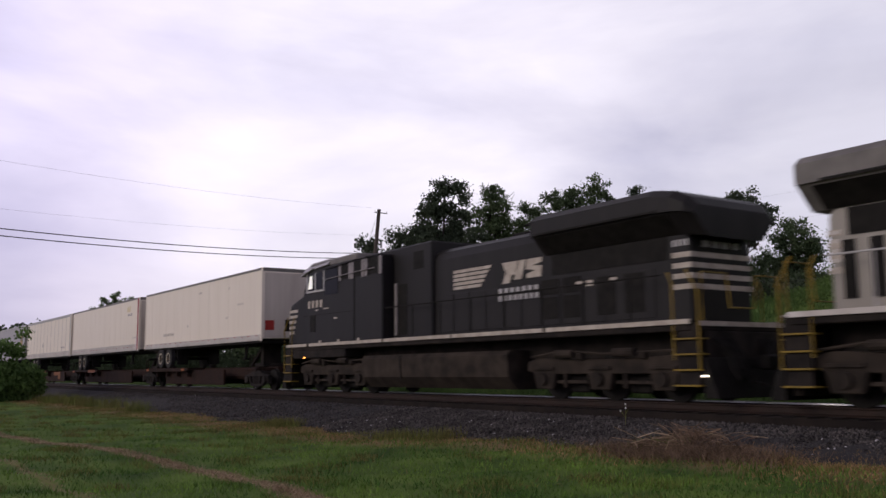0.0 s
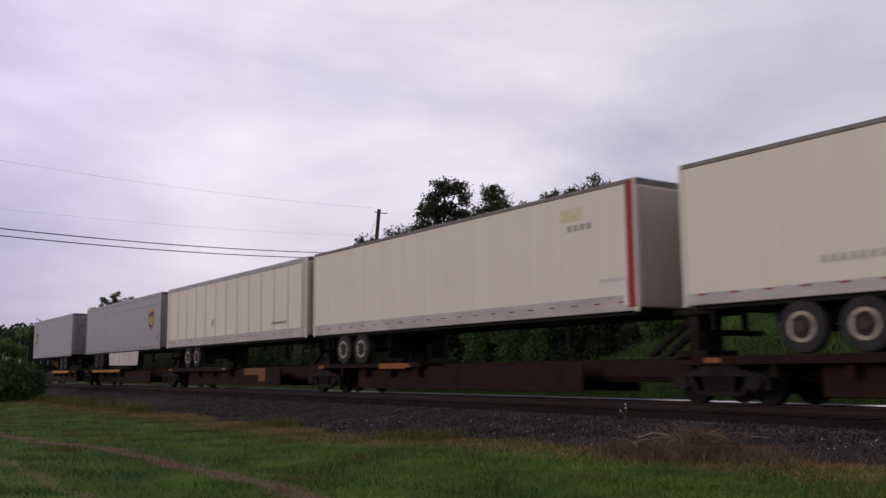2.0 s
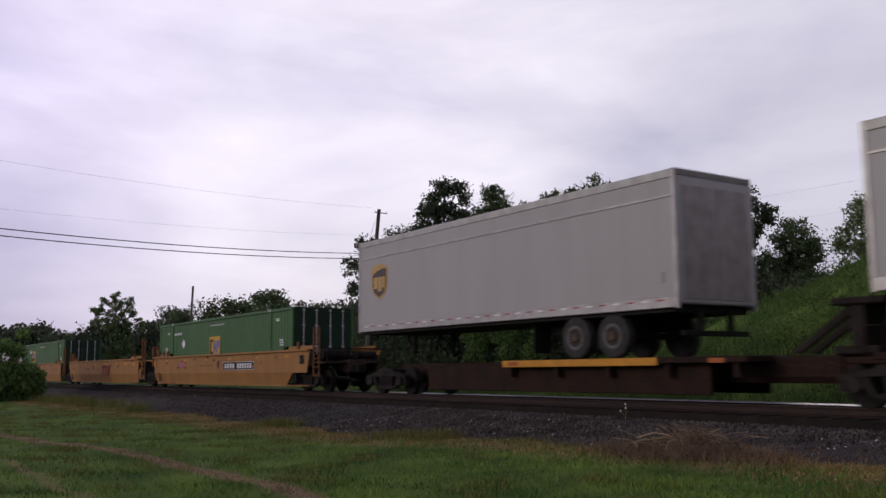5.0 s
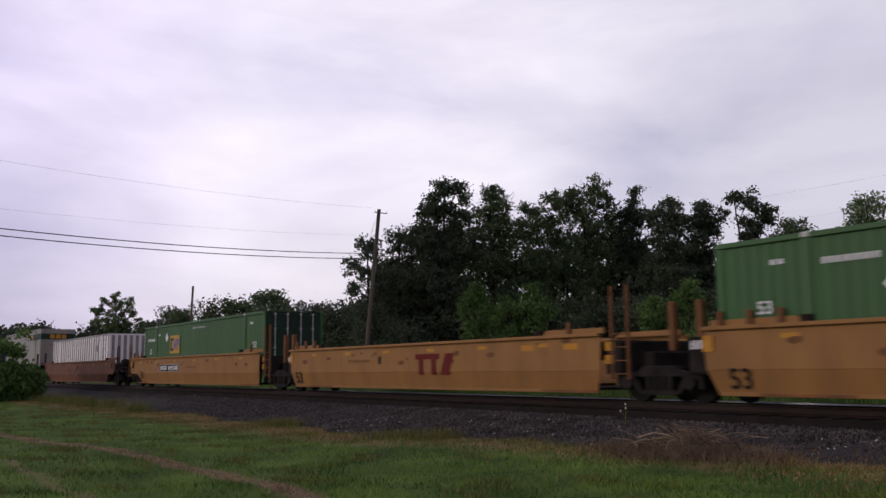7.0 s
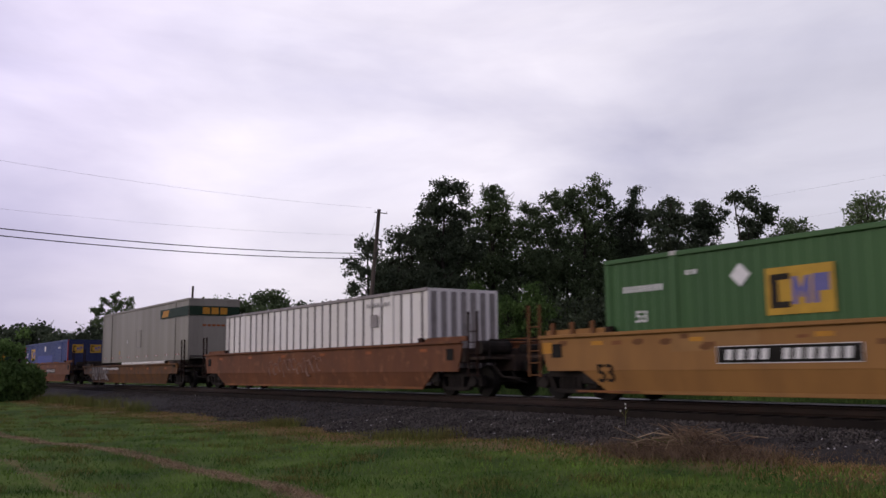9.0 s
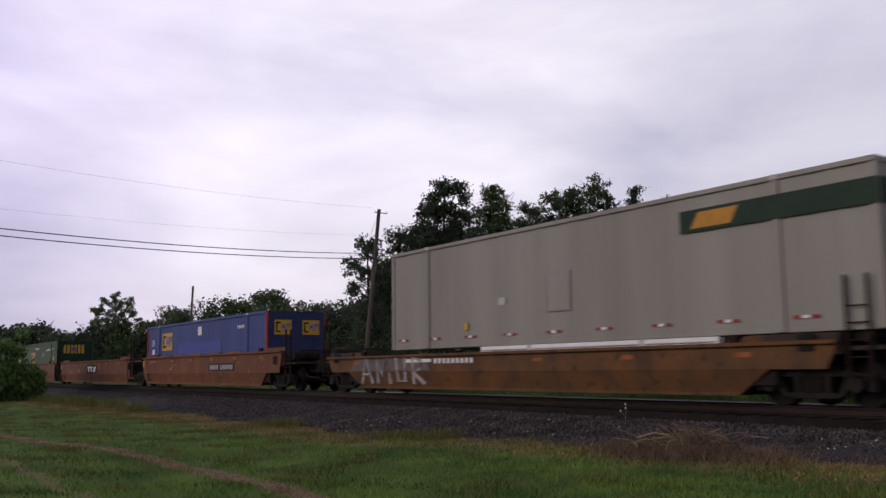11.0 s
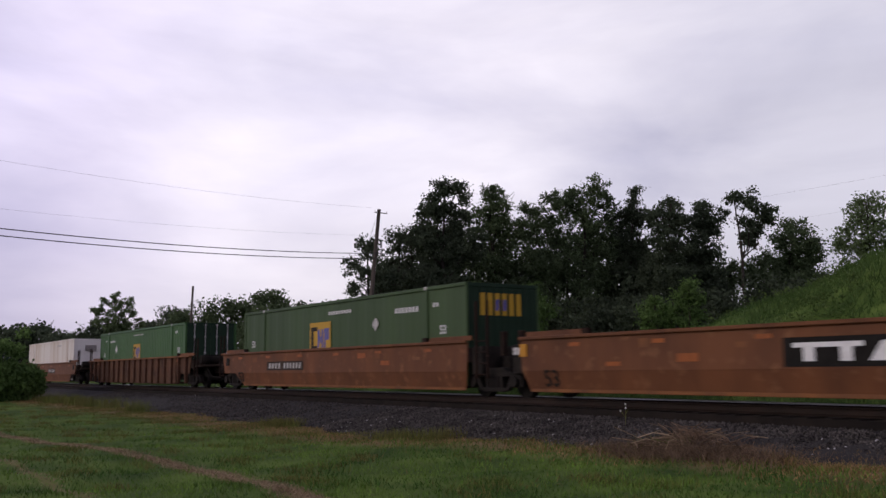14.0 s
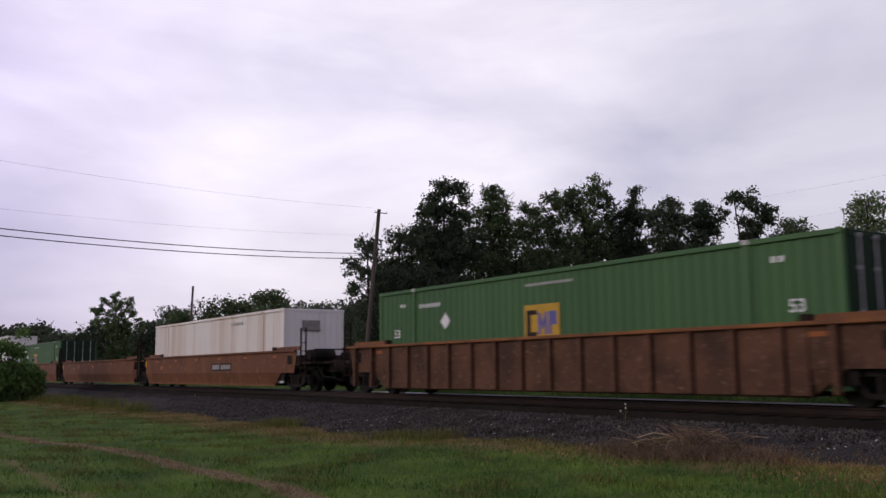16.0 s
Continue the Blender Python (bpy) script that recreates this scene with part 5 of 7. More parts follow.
def build_wells():
    # yellow three-unit car
    def mark_a(car, a, b):
        digits53(car, a + 0.85, 0.50)
        part("emblem", prism(bm_new(), [(a + 3.9, 1.12), (a + 4.1, 1.0), (a + 4.5, 1.0), (a + 4.7, 1.12), (a + 4.5, 1.24), (a + 4.1, 1.24)], -1.50, -1.493), "logo_magenta", car, "magenta emblem")
        bars(car, a + 6.9, a + 8.6, 1.02, 1.08, -1.497, 8, "stain_brown"); bars(car, a + 9.1, a + 9.5, 0.95, 1.25, -1.497, 1, "logo_black")
        plate_bars(car, a + 9.9, a + 13.3, 0.84, 1.18)

    def mark_b(car, a, b):
        digits53(car, a + 0.7, 0.50)
        letter_blocks(car, a + 8.75, a + 10.75, 0.62, 1.22, "logo_red", -1.499)
        bars(car, a + 4.6, a + 6.0, 1.02, 1.1, -1.497, 6, "stain_brown"); bars(car, a + 6.5, a + 6.8, 0.95, 1.2, -1.497, 1, "logo_black")
        for x in (b - 1.0, b - 2.6):
            part("yellow_decal", box(bm_new(), x - 0.25, x + 0.25, -1.498, -1.493, 1.20, 1.34), "yellow", car)

    def mark_c(car, a, b):
        digits53(car, a + 2.25, 0.62)
        plate_bars(car, a + 5.4, a + 8.5, 0.82, 1.16)
        part("hazard_tag", box(bm_new(), a + 0.1, a + 0.45, -1.50, -1.49, 1.12, 1.38), "yellow", car, "yellow hazard tag")
        bars(car, a + 9.6, a + 11.0, 0.98, 1.04, -1.497, 6, "stain_brown")
    well_car(27.55, 46.0, "yellow well car unit holding a green container", "well_y", "joint", "end", mark_a)
    well_car(8.0, 24.6, "empty yellow well car unit with a dark red maker's mark", "well_y", "joint", "none", mark_b)
    well_car(-13.4, 5.05, "yellow end well car unit holding a green container", "well_y", "end", "none", mark_c)

    def green(s0, s1, label, skin="green", style="wave", at=0.35, doors=True, left_dia=True, dia=2.15, late=0.0):
        ct, a, b = container(s0, s1, label, skin, "green_shade_and_band", style, doors=doors)
        L = b - a
        emblem(ct, a + L * at - (0 if late else 0.15), a + L * at + (1.45 if late else 1.2), 1.72 if late else 1.42, 2.62 if late else 2.37, -1.302)
        bars(ct, a + L * at - 0.1 + late, a + L * at + 1.7 + late, 2.85, 2.92, -1.306, 18, "scuff", "white lettering")
        if late:
            bars(ct, a + 0.55, a + 1.75, 2.42, 2.56, -1.306, 8, "logo_white", "white lettering")
        else:
            bars(ct, a + 2.35, a + 3.5, 2.6, 2.72, -1.306, 8, "logo_white", "white lettering")
        bars(ct, a + 1.25 + (1.1 if late else 0), a + 1.6 + (1.1 if late else 0), 2.68, 2.78, -1.306, 2, "logo_white")
        bars(ct, b - 1.55, b - 1.2, 2.72, 2.84, -1.306, 2, "logo_white")
        n53(ct, a + 1.1, 1.86); n53(ct, b - 1.0, 1.86)
        diamond(ct, a + 3.75 if left_dia else b - 3.9, dia, 0.24)
        return ct, a, b
    green(27.82, 44.15, "bright green corrugated container with yellow logo in yellow well car", at=0.46)
    green(-11.25, 5.1, "bright green corrugated container with large yellow logo, yellow well car", at=0.265, dia=2.56, late=3.4)

    # single brown car with a white container
    def mark_d(car, a, b):
        rng = random.Random(21)
        for k in range(11):
            x, z = a + 7.4 + k * 0.42, rng.uniform(0.85, 1.05)
            h, w = rng.uniform(0.18, 0.34), rng.uniform(0.12, 0.22)
            pts = [(x + w * math.cos(u) * rng.uniform(0.7, 1.1), -1.487, z + h * math.sin(u)) for u in (0.4, 1.3, 2.2, 3.3, 4.4, 5.3 if k % 3 else 4.6)]
            part("graffiti_stroke", pipe(bm_new(), pts, rng.uniform(0.012, 0.03), 5), "spray_faint", car, "pale sprayed stroke")
    well_car(-37.1, -16.7, "faded oxide brown well car with a pale sprayed scrawl", "well_r", "end", "end", mark_d)
    ct, a, b = container(-35.0, -18.7, "white container with dark grey posts in a brown well car", "wcont", "wcont", "posts", group="")
    part("placard_box", box(bm_new(), b - 3.4, b - 2.95, -1.345, -1.335, 2.15, 2.55, 0.004), "rib_grey", ct, "grey placard")
    bars(ct, b - 3.7, b - 2.1, 2.80, 2.93, -1.34, 7, "scuff", "worn lettering")

    # graffitied car with a tall silver container
    def mark_e(car, a, b):
        x = a + 2.3
        part("sprayed_panel", prism(bm_new(), [(a + 1.6, 0.74), (a + 6.4, 0.74), (a + 6.2, 1.12), (a + 1.9, 1.12)], -1.488, -1.484), "spray_fill", car, "grey sprayed ground")
        strokes = (((0, 0), (0.32, 1.0), (0.64, 0)), ((0.12, 0.35), (0.52, 0.35)), ((0.95, 0), (1.0, 1.0), (1.3, 0.3), (1.6, 1.0), (1.7, 0)),
                   ((2.1, 1.0), (2.15, 0.1), (2.55, 0.1), (2.6, 1.0)), ((3.0, 0), (3.0, 1.0), (3.45, 0.85), (3.4, 0.55), (3.0, 0.45), (3.55, 0)))
        for st in strokes:
            for k in (0.0, 0.07):
                part("graffiti_stroke", pipe(bm_new(), [(x + p * 1.05 + k, -1.478 + (0.70 - z) * 0.208 * (z < 0.70) - 0.004, z) for p, z in ((p, 0.34 + q * 0.80) for p, q in st)], 0.05, 5), "spray", car, "tall silvery sprayed stroke")
        bars(car, a + 6.6, a + 8.6, 0.94, 1.08, -1.498, 9, "logo_white", "white numbering")
        part("white_patch", box(bm_new(), a + 5.0, a + 6.5, -1.498, -1.494, 0.98, 1.08), "logo_white", car)
    well_car(-60.3, -40.9, "yellow well car stained and sprayed with tall strokes", "well_g", "end", "end", mark_e, top=1.16)
    low, a, b = container(-51.6, -43.6, "low white container deep in a well car", "wcont", "wcont", "wave", 0.31, 1.36, False, group="")
    ct, a, b = container(-56.3, -40.05, "tall silver container with a dark band and yellow marks", "abf", "abf", "flat", 1.385, 4.40, False, group="")
    part("dark_band", box(bm_new(), b - 4.4, b + 0.0, -1.348, -1.336, 3.55, 4.02), "green_shade_and_band", ct, "dark green band")
    part("dark_band", box(bm_new(), b + 0.022, b + 0.03, -1.3, 1.3, 3.55, 4.02), "green_shade_and_band", ct, "dark green band")
    p = part("logo_shape", prism(bm_new(), [(b - 4.1, 3.62), (b - 3.1, 3.62), (b - 2.9, 3.95), (b - 3.9, 3.95)], -1.354, -1.3485), "yellow", ct, "yellow mark")
    for k in range(3):
        y = -0.62 + k * 0.45
        part("logo_shape", box(bm_new(), b + 0.031, b + 0.037, y, y + 0.36, 3.62, 3.95, 0.002), "yellow", ct, "yellow blocky mark")
    for k in range(6):
        y = -0.6 + k * 0.24
        part("letter_bar", box(bm_new(), b + 0.012, b + 0.026, y, y + 0.18, 3.02, 3.12), "orange", ct)
    for k in range(9):
        x = a + 0.7 + k * 1.75
        for u, tone in ((-0.27, "red"), (-0.08, "logo_white"), (0.11, "red")):
            part("reflector", box(bm_new(), x + u, x + u + 0.16, -1.318, -1.310, 1.63, 1.69), tone, ct)
    bm = bm_new()
    for q in ((a + 7.46, a + 7.5, 2.2, 3.1), (a + 8.3, a + 8.34, 2.2, 3.1), (a + 7.46, a + 8.34, 3.101, 3.14), (a + 7.46, a + 8.34, 2.16, 2.199)):
        box(bm, q[0], q[1], -1.322, -1.306, q[2], q[3])
    part("hatch_frame", bm, "rib_grey", ct, "grey hatch frame")
    part("hatch", box(bm_new(), a + 7.5, a + 8.3, -1.318, -1.306, 2.2, 3.1, 0.004), "abf", ct)
    part("decal", box(bm_new(), a + 5.5, a + 5.8, -1.318, -1.31, 2.45, 2.65), "scuff", ct, "worn pale decal")
    part("decal", box(bm_new(), a + 3.9, a + 4.1, -1.318, -1.31, 1.85, 2.05), "logo_yellow", ct, "yellow decal")

    # oxide three-unit car
    def patches(car, a, b, seed):
        rng = random.Random(seed)
        for k in range(7):
            x = rng.uniform(a + 1, b - 1.4)
            w, h, z = rng.uniform(0.2, 0.6), rng.uniform(0.08, 0.2), rng.uniform(0.8, 1.25)
            part("worn_patch", box(bm_new(), x, x + w, -1.4955, -1.4925, z, z + h), rng.choice(("orange", "chord_b", "worn_tan")), car)

    def mark_f(car, a, b):
        plate_bars(car, a + 10.1, a + 13.2, 0.80, 1.14, False); patches(car, a, b, 4); digits53(car, a + 0.85, 0.50)
        for k in range(5):
            x = a + 2.6 + k * 2.4
            part("wood_block", prism(bm_new(), [(x, 1.55), (x + 1.6, 1.55), (x + 1.54, 1.63), (x + 0.06, 1.63)], -1.46, -1.38), "chord_b", car, "orange chord plate")

    def mark_g(car, a, b):
        patches(car, a, b, 5); digits53(car, a + 1.15, 0.50)
        p = part("mark_panel", box(bm_new(), a + 7.7, a + 10.25, -1.4975, -1.493, 0.74, 1.28), "dark", car, "black panel")
        letter_blocks(p, a + 7.9, a + 10.1, 0.84, 1.18, "logo_white", -1.4985)

    def mark_h(car, a, b):
        plate_bars(car, a + 4.8, a + 8.1, 0.80, 1.14, False); patches(car, a, b, 6); digits53(car, a + 2.1, 0.52)
    well_car(-82.25, -64.2, "faded oxide brown well car unit holding a blue container", "well_r", "joint", "end", mark_f)
    well_car(-102.6, -85.4, "empty faded oxide well car unit with a white maker's mark", "well_r", "joint", "none", mark_g)
    well_car(-123.3, -104.9, "faded oxide end well car unit holding a green container", "well_r", "end", "none", mark_h)
    ct, a, b = container(-82.2, -66.05, "blue corrugated container with red corner posts and a yellow logo", "blue", "blue_end_shaded", "wave", doors=False, group="")
    emblem(ct, a + 2.62, a + 4.2, 1.88, 2.78, -1.302)
    n53(ct, a + 1.05, 2.3, 0.44)
    part("placard", box(bm_new(), a + 0.9, a + 1.3, -1.306, -1.30, 1.72, 1.98), "logo_white", ct, "white square")
    part("placard", box(bm_new(), a + 8.0, a + 8.5, -1.306, -1.30, 2.5, 2.9), "logo_white", ct, "white square")
    part("fresh_patch", wave_panel(bm_new(), a + 5.3, a + 11.0, 1.6, 2.18, -1.291, 0.028, 0.285), "blue_patch", ct, "brighter blue repainted patch")
    bars(ct, b - 3.2, b - 2.4, 2.62, 2.75, -1.306, 5, "logo_white", "white lettering")
    end_emblem(ct, b, -1.0, -0.25, 2.25, 2.85); end_emblem(ct, b, 0.25, 1.0, 2.25, 2.85)
    ct, a, b = container(-121.3, -105.15, "dull green smooth container with yellow logo in oxide well car", "green_dull", "green_shade_and_band", "flat", doors=False)
    L = b - a
    emblem(ct, a + 6.25, a + 7.9, 1.35, 2.5, -1.306)
    bars(ct, a + 7.7, a + 9.4, 2.72, 2.84, -1.306, 9, "logo_white", "white lettering")
    bars(ct, b - 3.9, b - 2.5, 2.52, 2.68, -1.306, 7, "logo_white", "white lettering"); bars(ct, b - 1.75, b - 1.4, 2.6, 2.72, -1.306, 2, "logo_white")
    n53(ct, b - 1.2, 1.9); n53(ct, a + 1.0, 1.86); diamond(ct, b - 5.1, 2.25, 0.22, "scuff")
    for k in range(6):
        y = -0.84 + 0.26 * k
        part("logo_strip", box(bm_new(), b + 0.010, b + 0.016, y, y + 0.17, 2.28, 2.92), "logo_yellow", ct, "yellow strip between ribs")
        if k in (2, 3):
            part("logo_shape", box(bm_new(), b + 0.0165, b + 0.020, y + 0.02, y + 0.15, 2.42, 2.74), "logo_blue", ct, "faded blue shape")

    # ribbed car
    well_car(-146.9, -127.4, "rusty brown rib-sided well car with an orange top chord", "well_b", "end", "end", None, True, "chord_b")
    green(-145.2, -128.9, "bright green corrugated container in a rib-sided well car", at=0.46)

    # second oxide three-unit car
    well_car(-169.9, -151.0, "oxide brown well car unit holding a rust-streaked white container", "well_r", "joint", "end", lambda car, a, b: (plate_bars(car, a + 10.0, a + 12.4, 0.80, 1.14, False), patches(car, a, b, 7)))
    well_car(-190.1, -172.2, "empty oxide brown well car unit", "well_r", "joint", "none", lambda car, a, b: patches(car, a, b, 8))
    well_car(-211.0, -192.4, "oxide brown end well car unit holding a green container", "well_r", "end", "none", lambda car, a, b: patches(car, a, b, 9))
    ct, a, b = container(-168.9, -152.55, "white container with vertical rust streaks in an oxide well car", "wcont_rusty", "wcont", "wave", doors=False, group="")
    bars(ct, b - 5.6, b - 4.2, 2.75, 2.88, -1.306, 7, "scuff", "worn lettering")
    part("end_box", box(bm_new(), b + 0.03, b + 0.12, -0.55, 0.2, 2.35, 2.75, 0.01), "rib_grey", ct, "grey box on the end wall")
    green(-208.5, -192.2, "green corrugated container far along the train", at=0.4)
    well_car(-233.0, -214.5, "oxide brown well car holding a tall white container", "well_r", "end", "end")
    container(-231.5, -215.3, "tall white container far along the train", "wcont", "wcont", "flat", 1.4, 4.4, False, group="")


# ------------------------------------------------------------------ locomotives
def loco_truck(car, x, tone):
    bm = box(bm_new(), -1.9, 1.9, -0.6, 0.6, 0.6, 0.95, 0.03)
    box(bm, -2.55, 2.55, -0.62, 0.62, 0.20, 0.64, 0.03)
    for sx in (-1.0, 1.0):
        box(bm, sx - 0.32, sx + 0.32, -1.02, 1.02, 0.18, 0.62, 0.04)
    tk = part("truck", MESHES.setdefault("loco_truck", mesh_of(bm, "dark", "truck")), tone, car, at=pose(x, 0, 0))

    def wheel(bm):
        tube(bm, (0, -0.07, 0), (0, 0.07, 0), 0.535, seg=28)
        tube(bm, (0, -0.12, 0), (0, -0.06, 0), 0.16, seg=14)
        return bm
    for sx in (-1.95, 0.0, 1.95):
        for sy in (-0.76, 0.76):
            part("wheel", shared("loco_wheel", wheel, "dark"), "dark", tk, at=pose(sx, sy, 0.535, 0, 0, 0 if sy < 0 else 180))

    def frame_mesh(bm):
        prism(bm, [(-2.6, 0.70), (-2.6, 0.92), (-2.2, 1.02), (-1.0, 0.96), (1.0, 0.96), (2.2, 1.02), (2.6, 0.92), (2.6, 0.70), (2.25, 0.62), (-2.25, 0.62)], -0.10, 0.10, 0.02)
        for sx in (-1.95, 0.0, 1.95):
            prism(bm, [(sx - 0.42, 0.66), (sx - 0.30, 0.26), (sx + 0.30, 0.26), (sx + 0.42, 0.66)], -0.12, 0.08, 0.02)
            tube(bm, (sx, -0.21, 0.50), (sx, -0.1, 0.50), 0.15, seg=12)
            box(bm, sx - 0.36, sx + 0.36, -0.16, -0.08, 0.72, 0.80, 0.01)
        for sx in (-1.0, 1.0):
            tube(bm, (sx - 0.22, -0.06, 0.30), (sx - 0.22, -0.06, 0.66), 0.05, seg=8)
            prism(bm, [(sx - 0.55, 0.40), (sx + 0.55, 0.40), (sx + 0.50, 0.47), (sx - 0.50, 0.47)], -0.05, 0.05)
            tube(bm, (sx - 0.42, -0.2, 1.10), (sx + 0.22, -0.2, 1.10), 0.10, seg=10)
            box(bm, sx + 0.30, sx + 0.48, -0.2, -0.05, 0.95, 1.12, 0.02)
        pipe(bm, [(-2.4, -0.14, 1.04), (-1.2, -0.16, 1.18), (0.2, -0.16, 1.08), (2.3, -0.14, 1.12)], 0.03)
        return bm
    for sy in (-1.2, 1.2):
        part("side_frame", shared("loco_side_frame", frame_mesh, tone), tone, tk, "brown dusted truck side frame", at=pose(0, sy, 0, 0, 0, 0 if sy < 0 else 180))
    return tk


def locomotive(s, turn, label, paint, roof, rail_paint, edge, dark):
    """A six-axle hood locomotive; the cab is at its end of lower x."""
    lo = rolls(thing("locomotive", label, "locomotive", "locomotives"), s, turn)
    # frame and walkway
    bm = box(bm_new(), -9.6, 9.75, -1.5, 1.5, 1.50, 1.68, 0.02)
    box(bm, -9.4, 9.5, -0.7, 0.7, 0.95, 1.55, 0.03)
    box(bm, -9.3, -5.2, -1.48, 1.48, 1.22, 1.52, 0.03)
    part("underframe", bm, "black_under", lo)
    for sy in (-1, 1):
        for x0, x1 in ((-9.75, -8.0), (-7.8, -2.6), (-2.5, 1.2), (1.3, 5.2), (5.3, 9.8)):
            part("edge_stripe", box(bm_new(), x0, x1, sy * 1.53 - 0.02, sy * 1.53 + 0.02, 1.64, 1.745, 0.006), edge, lo, "white walkway edge stripe")
    # nose
    nose = prism(bm_new(), [(-9.72, 1.7), (-9.72, 3.0), (-9.55, 3.28), (-8.35, 3.62), (-8.35, 1.7)], -1.45, 1.45, 0.09)
    nose_ob = part("nose", nose, paint, lo)
    for k in range(5):
        z = 2.14 + k * 0.20
        w = 0.45 + k * 0.075
        p = [(-9.66, z), (-9.70 + w, z), (-9.70 + w + 0.04, z + 0.105), (-9.66, z + 0.105)]
        part("nose_stripe", prism(bm_new(), p, -1.462, -1.449), "stripe", nose_ob, "white stripe")
    # cab
    cab = part("cab", prism(bm_new(), [(-8.36, 1.7), (-8.36, 3.6), (-7.95, 4.42), (-4.45, 4.50), (-4.45, 1.7)], -1.52, 1.52, 0.05), paint, lo)
    part("cab_roof", prism(bm_new(), [(-8.20, 4.36), (-7.85, 4.66), (-4.4, 4.72), (-4.4, 4.48), (-7.95, 4.42)], -1.44, 1.44, 0.04), roof, lo, "greyish cab roof")
    part("windshield_visor", prism(bm_new(), [(-8.42, 4.22), (-8.38, 4.28), (-7.5, 4.48), (-7.5, 4.42)], -1.60, 1.60, 0.01), "rail_alu", lo, "pale visor over the side windows")
    for sy in (-1, 1):
        q = [(-8.45, 4.34), (-7.9, 4.66), (-6.4, 4.70), (-6.4, 4.48)]
        v0 = bm_new()
        va = [v0.verts.new((x, sy * 1.535 if z < 4.5 else sy * 1.36, z + 0.03)) for x, z in q]
        vb = [v0.verts.new((x, sy * 1.50 if z < 4.5 else sy * 1.33, z)) for x, z in q]
        for f in ((va[0], va[1], va[2], va[3]), (vb[3], vb[2], vb[1], vb[0]), *[(va[i], vb[i], vb[(i + 1) % 4], va[(i + 1) % 4]) for i in range(4)]):
            v0.faces.new(f)
        bmesh.ops.recalc_face_normals(v0, faces=v0.faces[:])
        part("roof_slope", v0, "rail_alu", lo, "pale sloping roof edge")
        part("small_mark", box(bm_new(), -7.3, -7.1, sy * 1.532 - 0.004, sy * 1.532 + 0.004, 2.9, 2.95), "stripe", lo)
        part("small_mark", box(bm_new(), -6.7, -6.3, sy * 1.532 - 0.004, sy * 1.532 + 0.004, 2.93, 2.97), "stripe", lo)
        part("small_mark", box(bm_new(), -5.9, -5.65, sy * 1.532 - 0.004, sy * 1.532 + 0.004, 2.55, 2.60), "stripe", lo)
        part("long_grab", pipe(bm_new(), [(-6.6, sy * 1.58, 3.96), (-4.6, sy * 1.58, 4.03), (-3.0, sy * 1.58, 4.06)], 0.014), "rib_grey", lo, "grey grab rail")
        part("long_grab", pipe(bm_new(), [(-6.5, sy * 1.58, 4.32), (-4.6, sy * 1.58, 4.42), (-2.6, sy * 1.56, 4.46)], 0.02), dark, lo)
        part("body_seam", box(bm_new(), -8.3, -4.5, sy * 1.524 - 0.004, sy * 1.524 + 0.004, 2.74, 2.76), "dark", lo)
        y = sy * 1.526
        part("side_window", prism(bm_new(), [(-7.95, 3.66), (-7.72, 4.28), (-6.75, 4.28), (-6.75, 3.66)], y - 0.006, y + 0.006), "glass", cab, "dark cab side window")
        part("side_window", box(bm_new(), -6.62, -5.62, y - 0.006, y + 0.006, 3.42, 4.30), "glass", cab, "dark cab side window")
        for x in (-8.02, -7.35, -6.68):
            part("window_frame", box(bm_new(), x - 0.04, x + 0.04, y - 0.012, y + 0.012, 3.62, 4.3, 0.004), "scuff", cab)
        part("window_sill", box(bm_new(), -8.05, -6.65, y - 0.02, y + 0.02, 3.58, 3.65, 0.006), "scuff", cab)
        bars(lo, -8.0, -6.72, 3.02, 3.28, sy * 1.53 - 0.003, 4, "stripe", "white cab numbering")
        part("cab_grille", box(bm_new(), -7.75, -7.35, sy * 1.53 - 0.006, sy * 1.53 + 0.006, 2.15, 2.75), "dark", lo)
    for y0, y1 in ((-1.25, -0.1), (0.1, 1.25)):
        fr = prism(bm_new(), [(-8.34, 3.70), (-8.05, 4.30), (-8.03, 4.29), (-8.32, 3.69)], y0, y1)
        bmesh.ops.translate(fr, vec=(-0.045, 0, 0.0), verts=fr.verts[:])
        part("windshield", fr, "glass", cab, "windshield")
    part("glowing_pane", prism(bm_new(), [(-7.91, 3.72), (-7.76, 4.20), (-7.58, 4.20), (-7.58, 3.72)], -1.545, -1.534), "glow_glass", cab, "pane with an added glow for bright sky")
    # wide cabinet behind the cab and the tall blower housing
    part("equipment_cabinet", box(bm_new(), -4.45, -2.62, -1.51, 1.51, 1.7, 4.48, 0.04), paint, lo)
    for sy in (-1, 1):
        for x0, x1 in ((-5.36, -4.84), (-4.48, -3.96), (-3.52, -2.82)):
            part("cabinet_vent", box(bm_new(), x0, x1, min(sy * 1.528, sy * 1.516), max(sy * 1.528, sy * 1.516), 3.88, 4.40), "dark", lo, "dark vent opening")
        for x0 in (-5.54, -4.83, -4.65, -3.94, -3.72, -2.80):
            part("vent_post", box(bm_new(), x0, x0 + 0.15, min(sy * 1.54, sy * 1.502), max(sy * 1.54, sy * 1.502), 3.84, 4.42, 0.006), "rib_grey", lo, "grey vent post")
        for x0 in (-7.0, -5.6, -4.2):
            part("jacking_tab", box(bm_new(), x0, x0 + 0.14, min(sy * 1.555, sy * 1.53), max(sy * 1.555, sy * 1.53), 1.75, 1.83), edge, lo)
    hb = prism(bm_new(), [(-4.5, 4.3), (-4.5, 4.62), (-0.35, 4.66), (-0.35, 1.72), (-2.6, 1.72), (-2.6, 4.3)], -1.12, 1.12, 0.05)
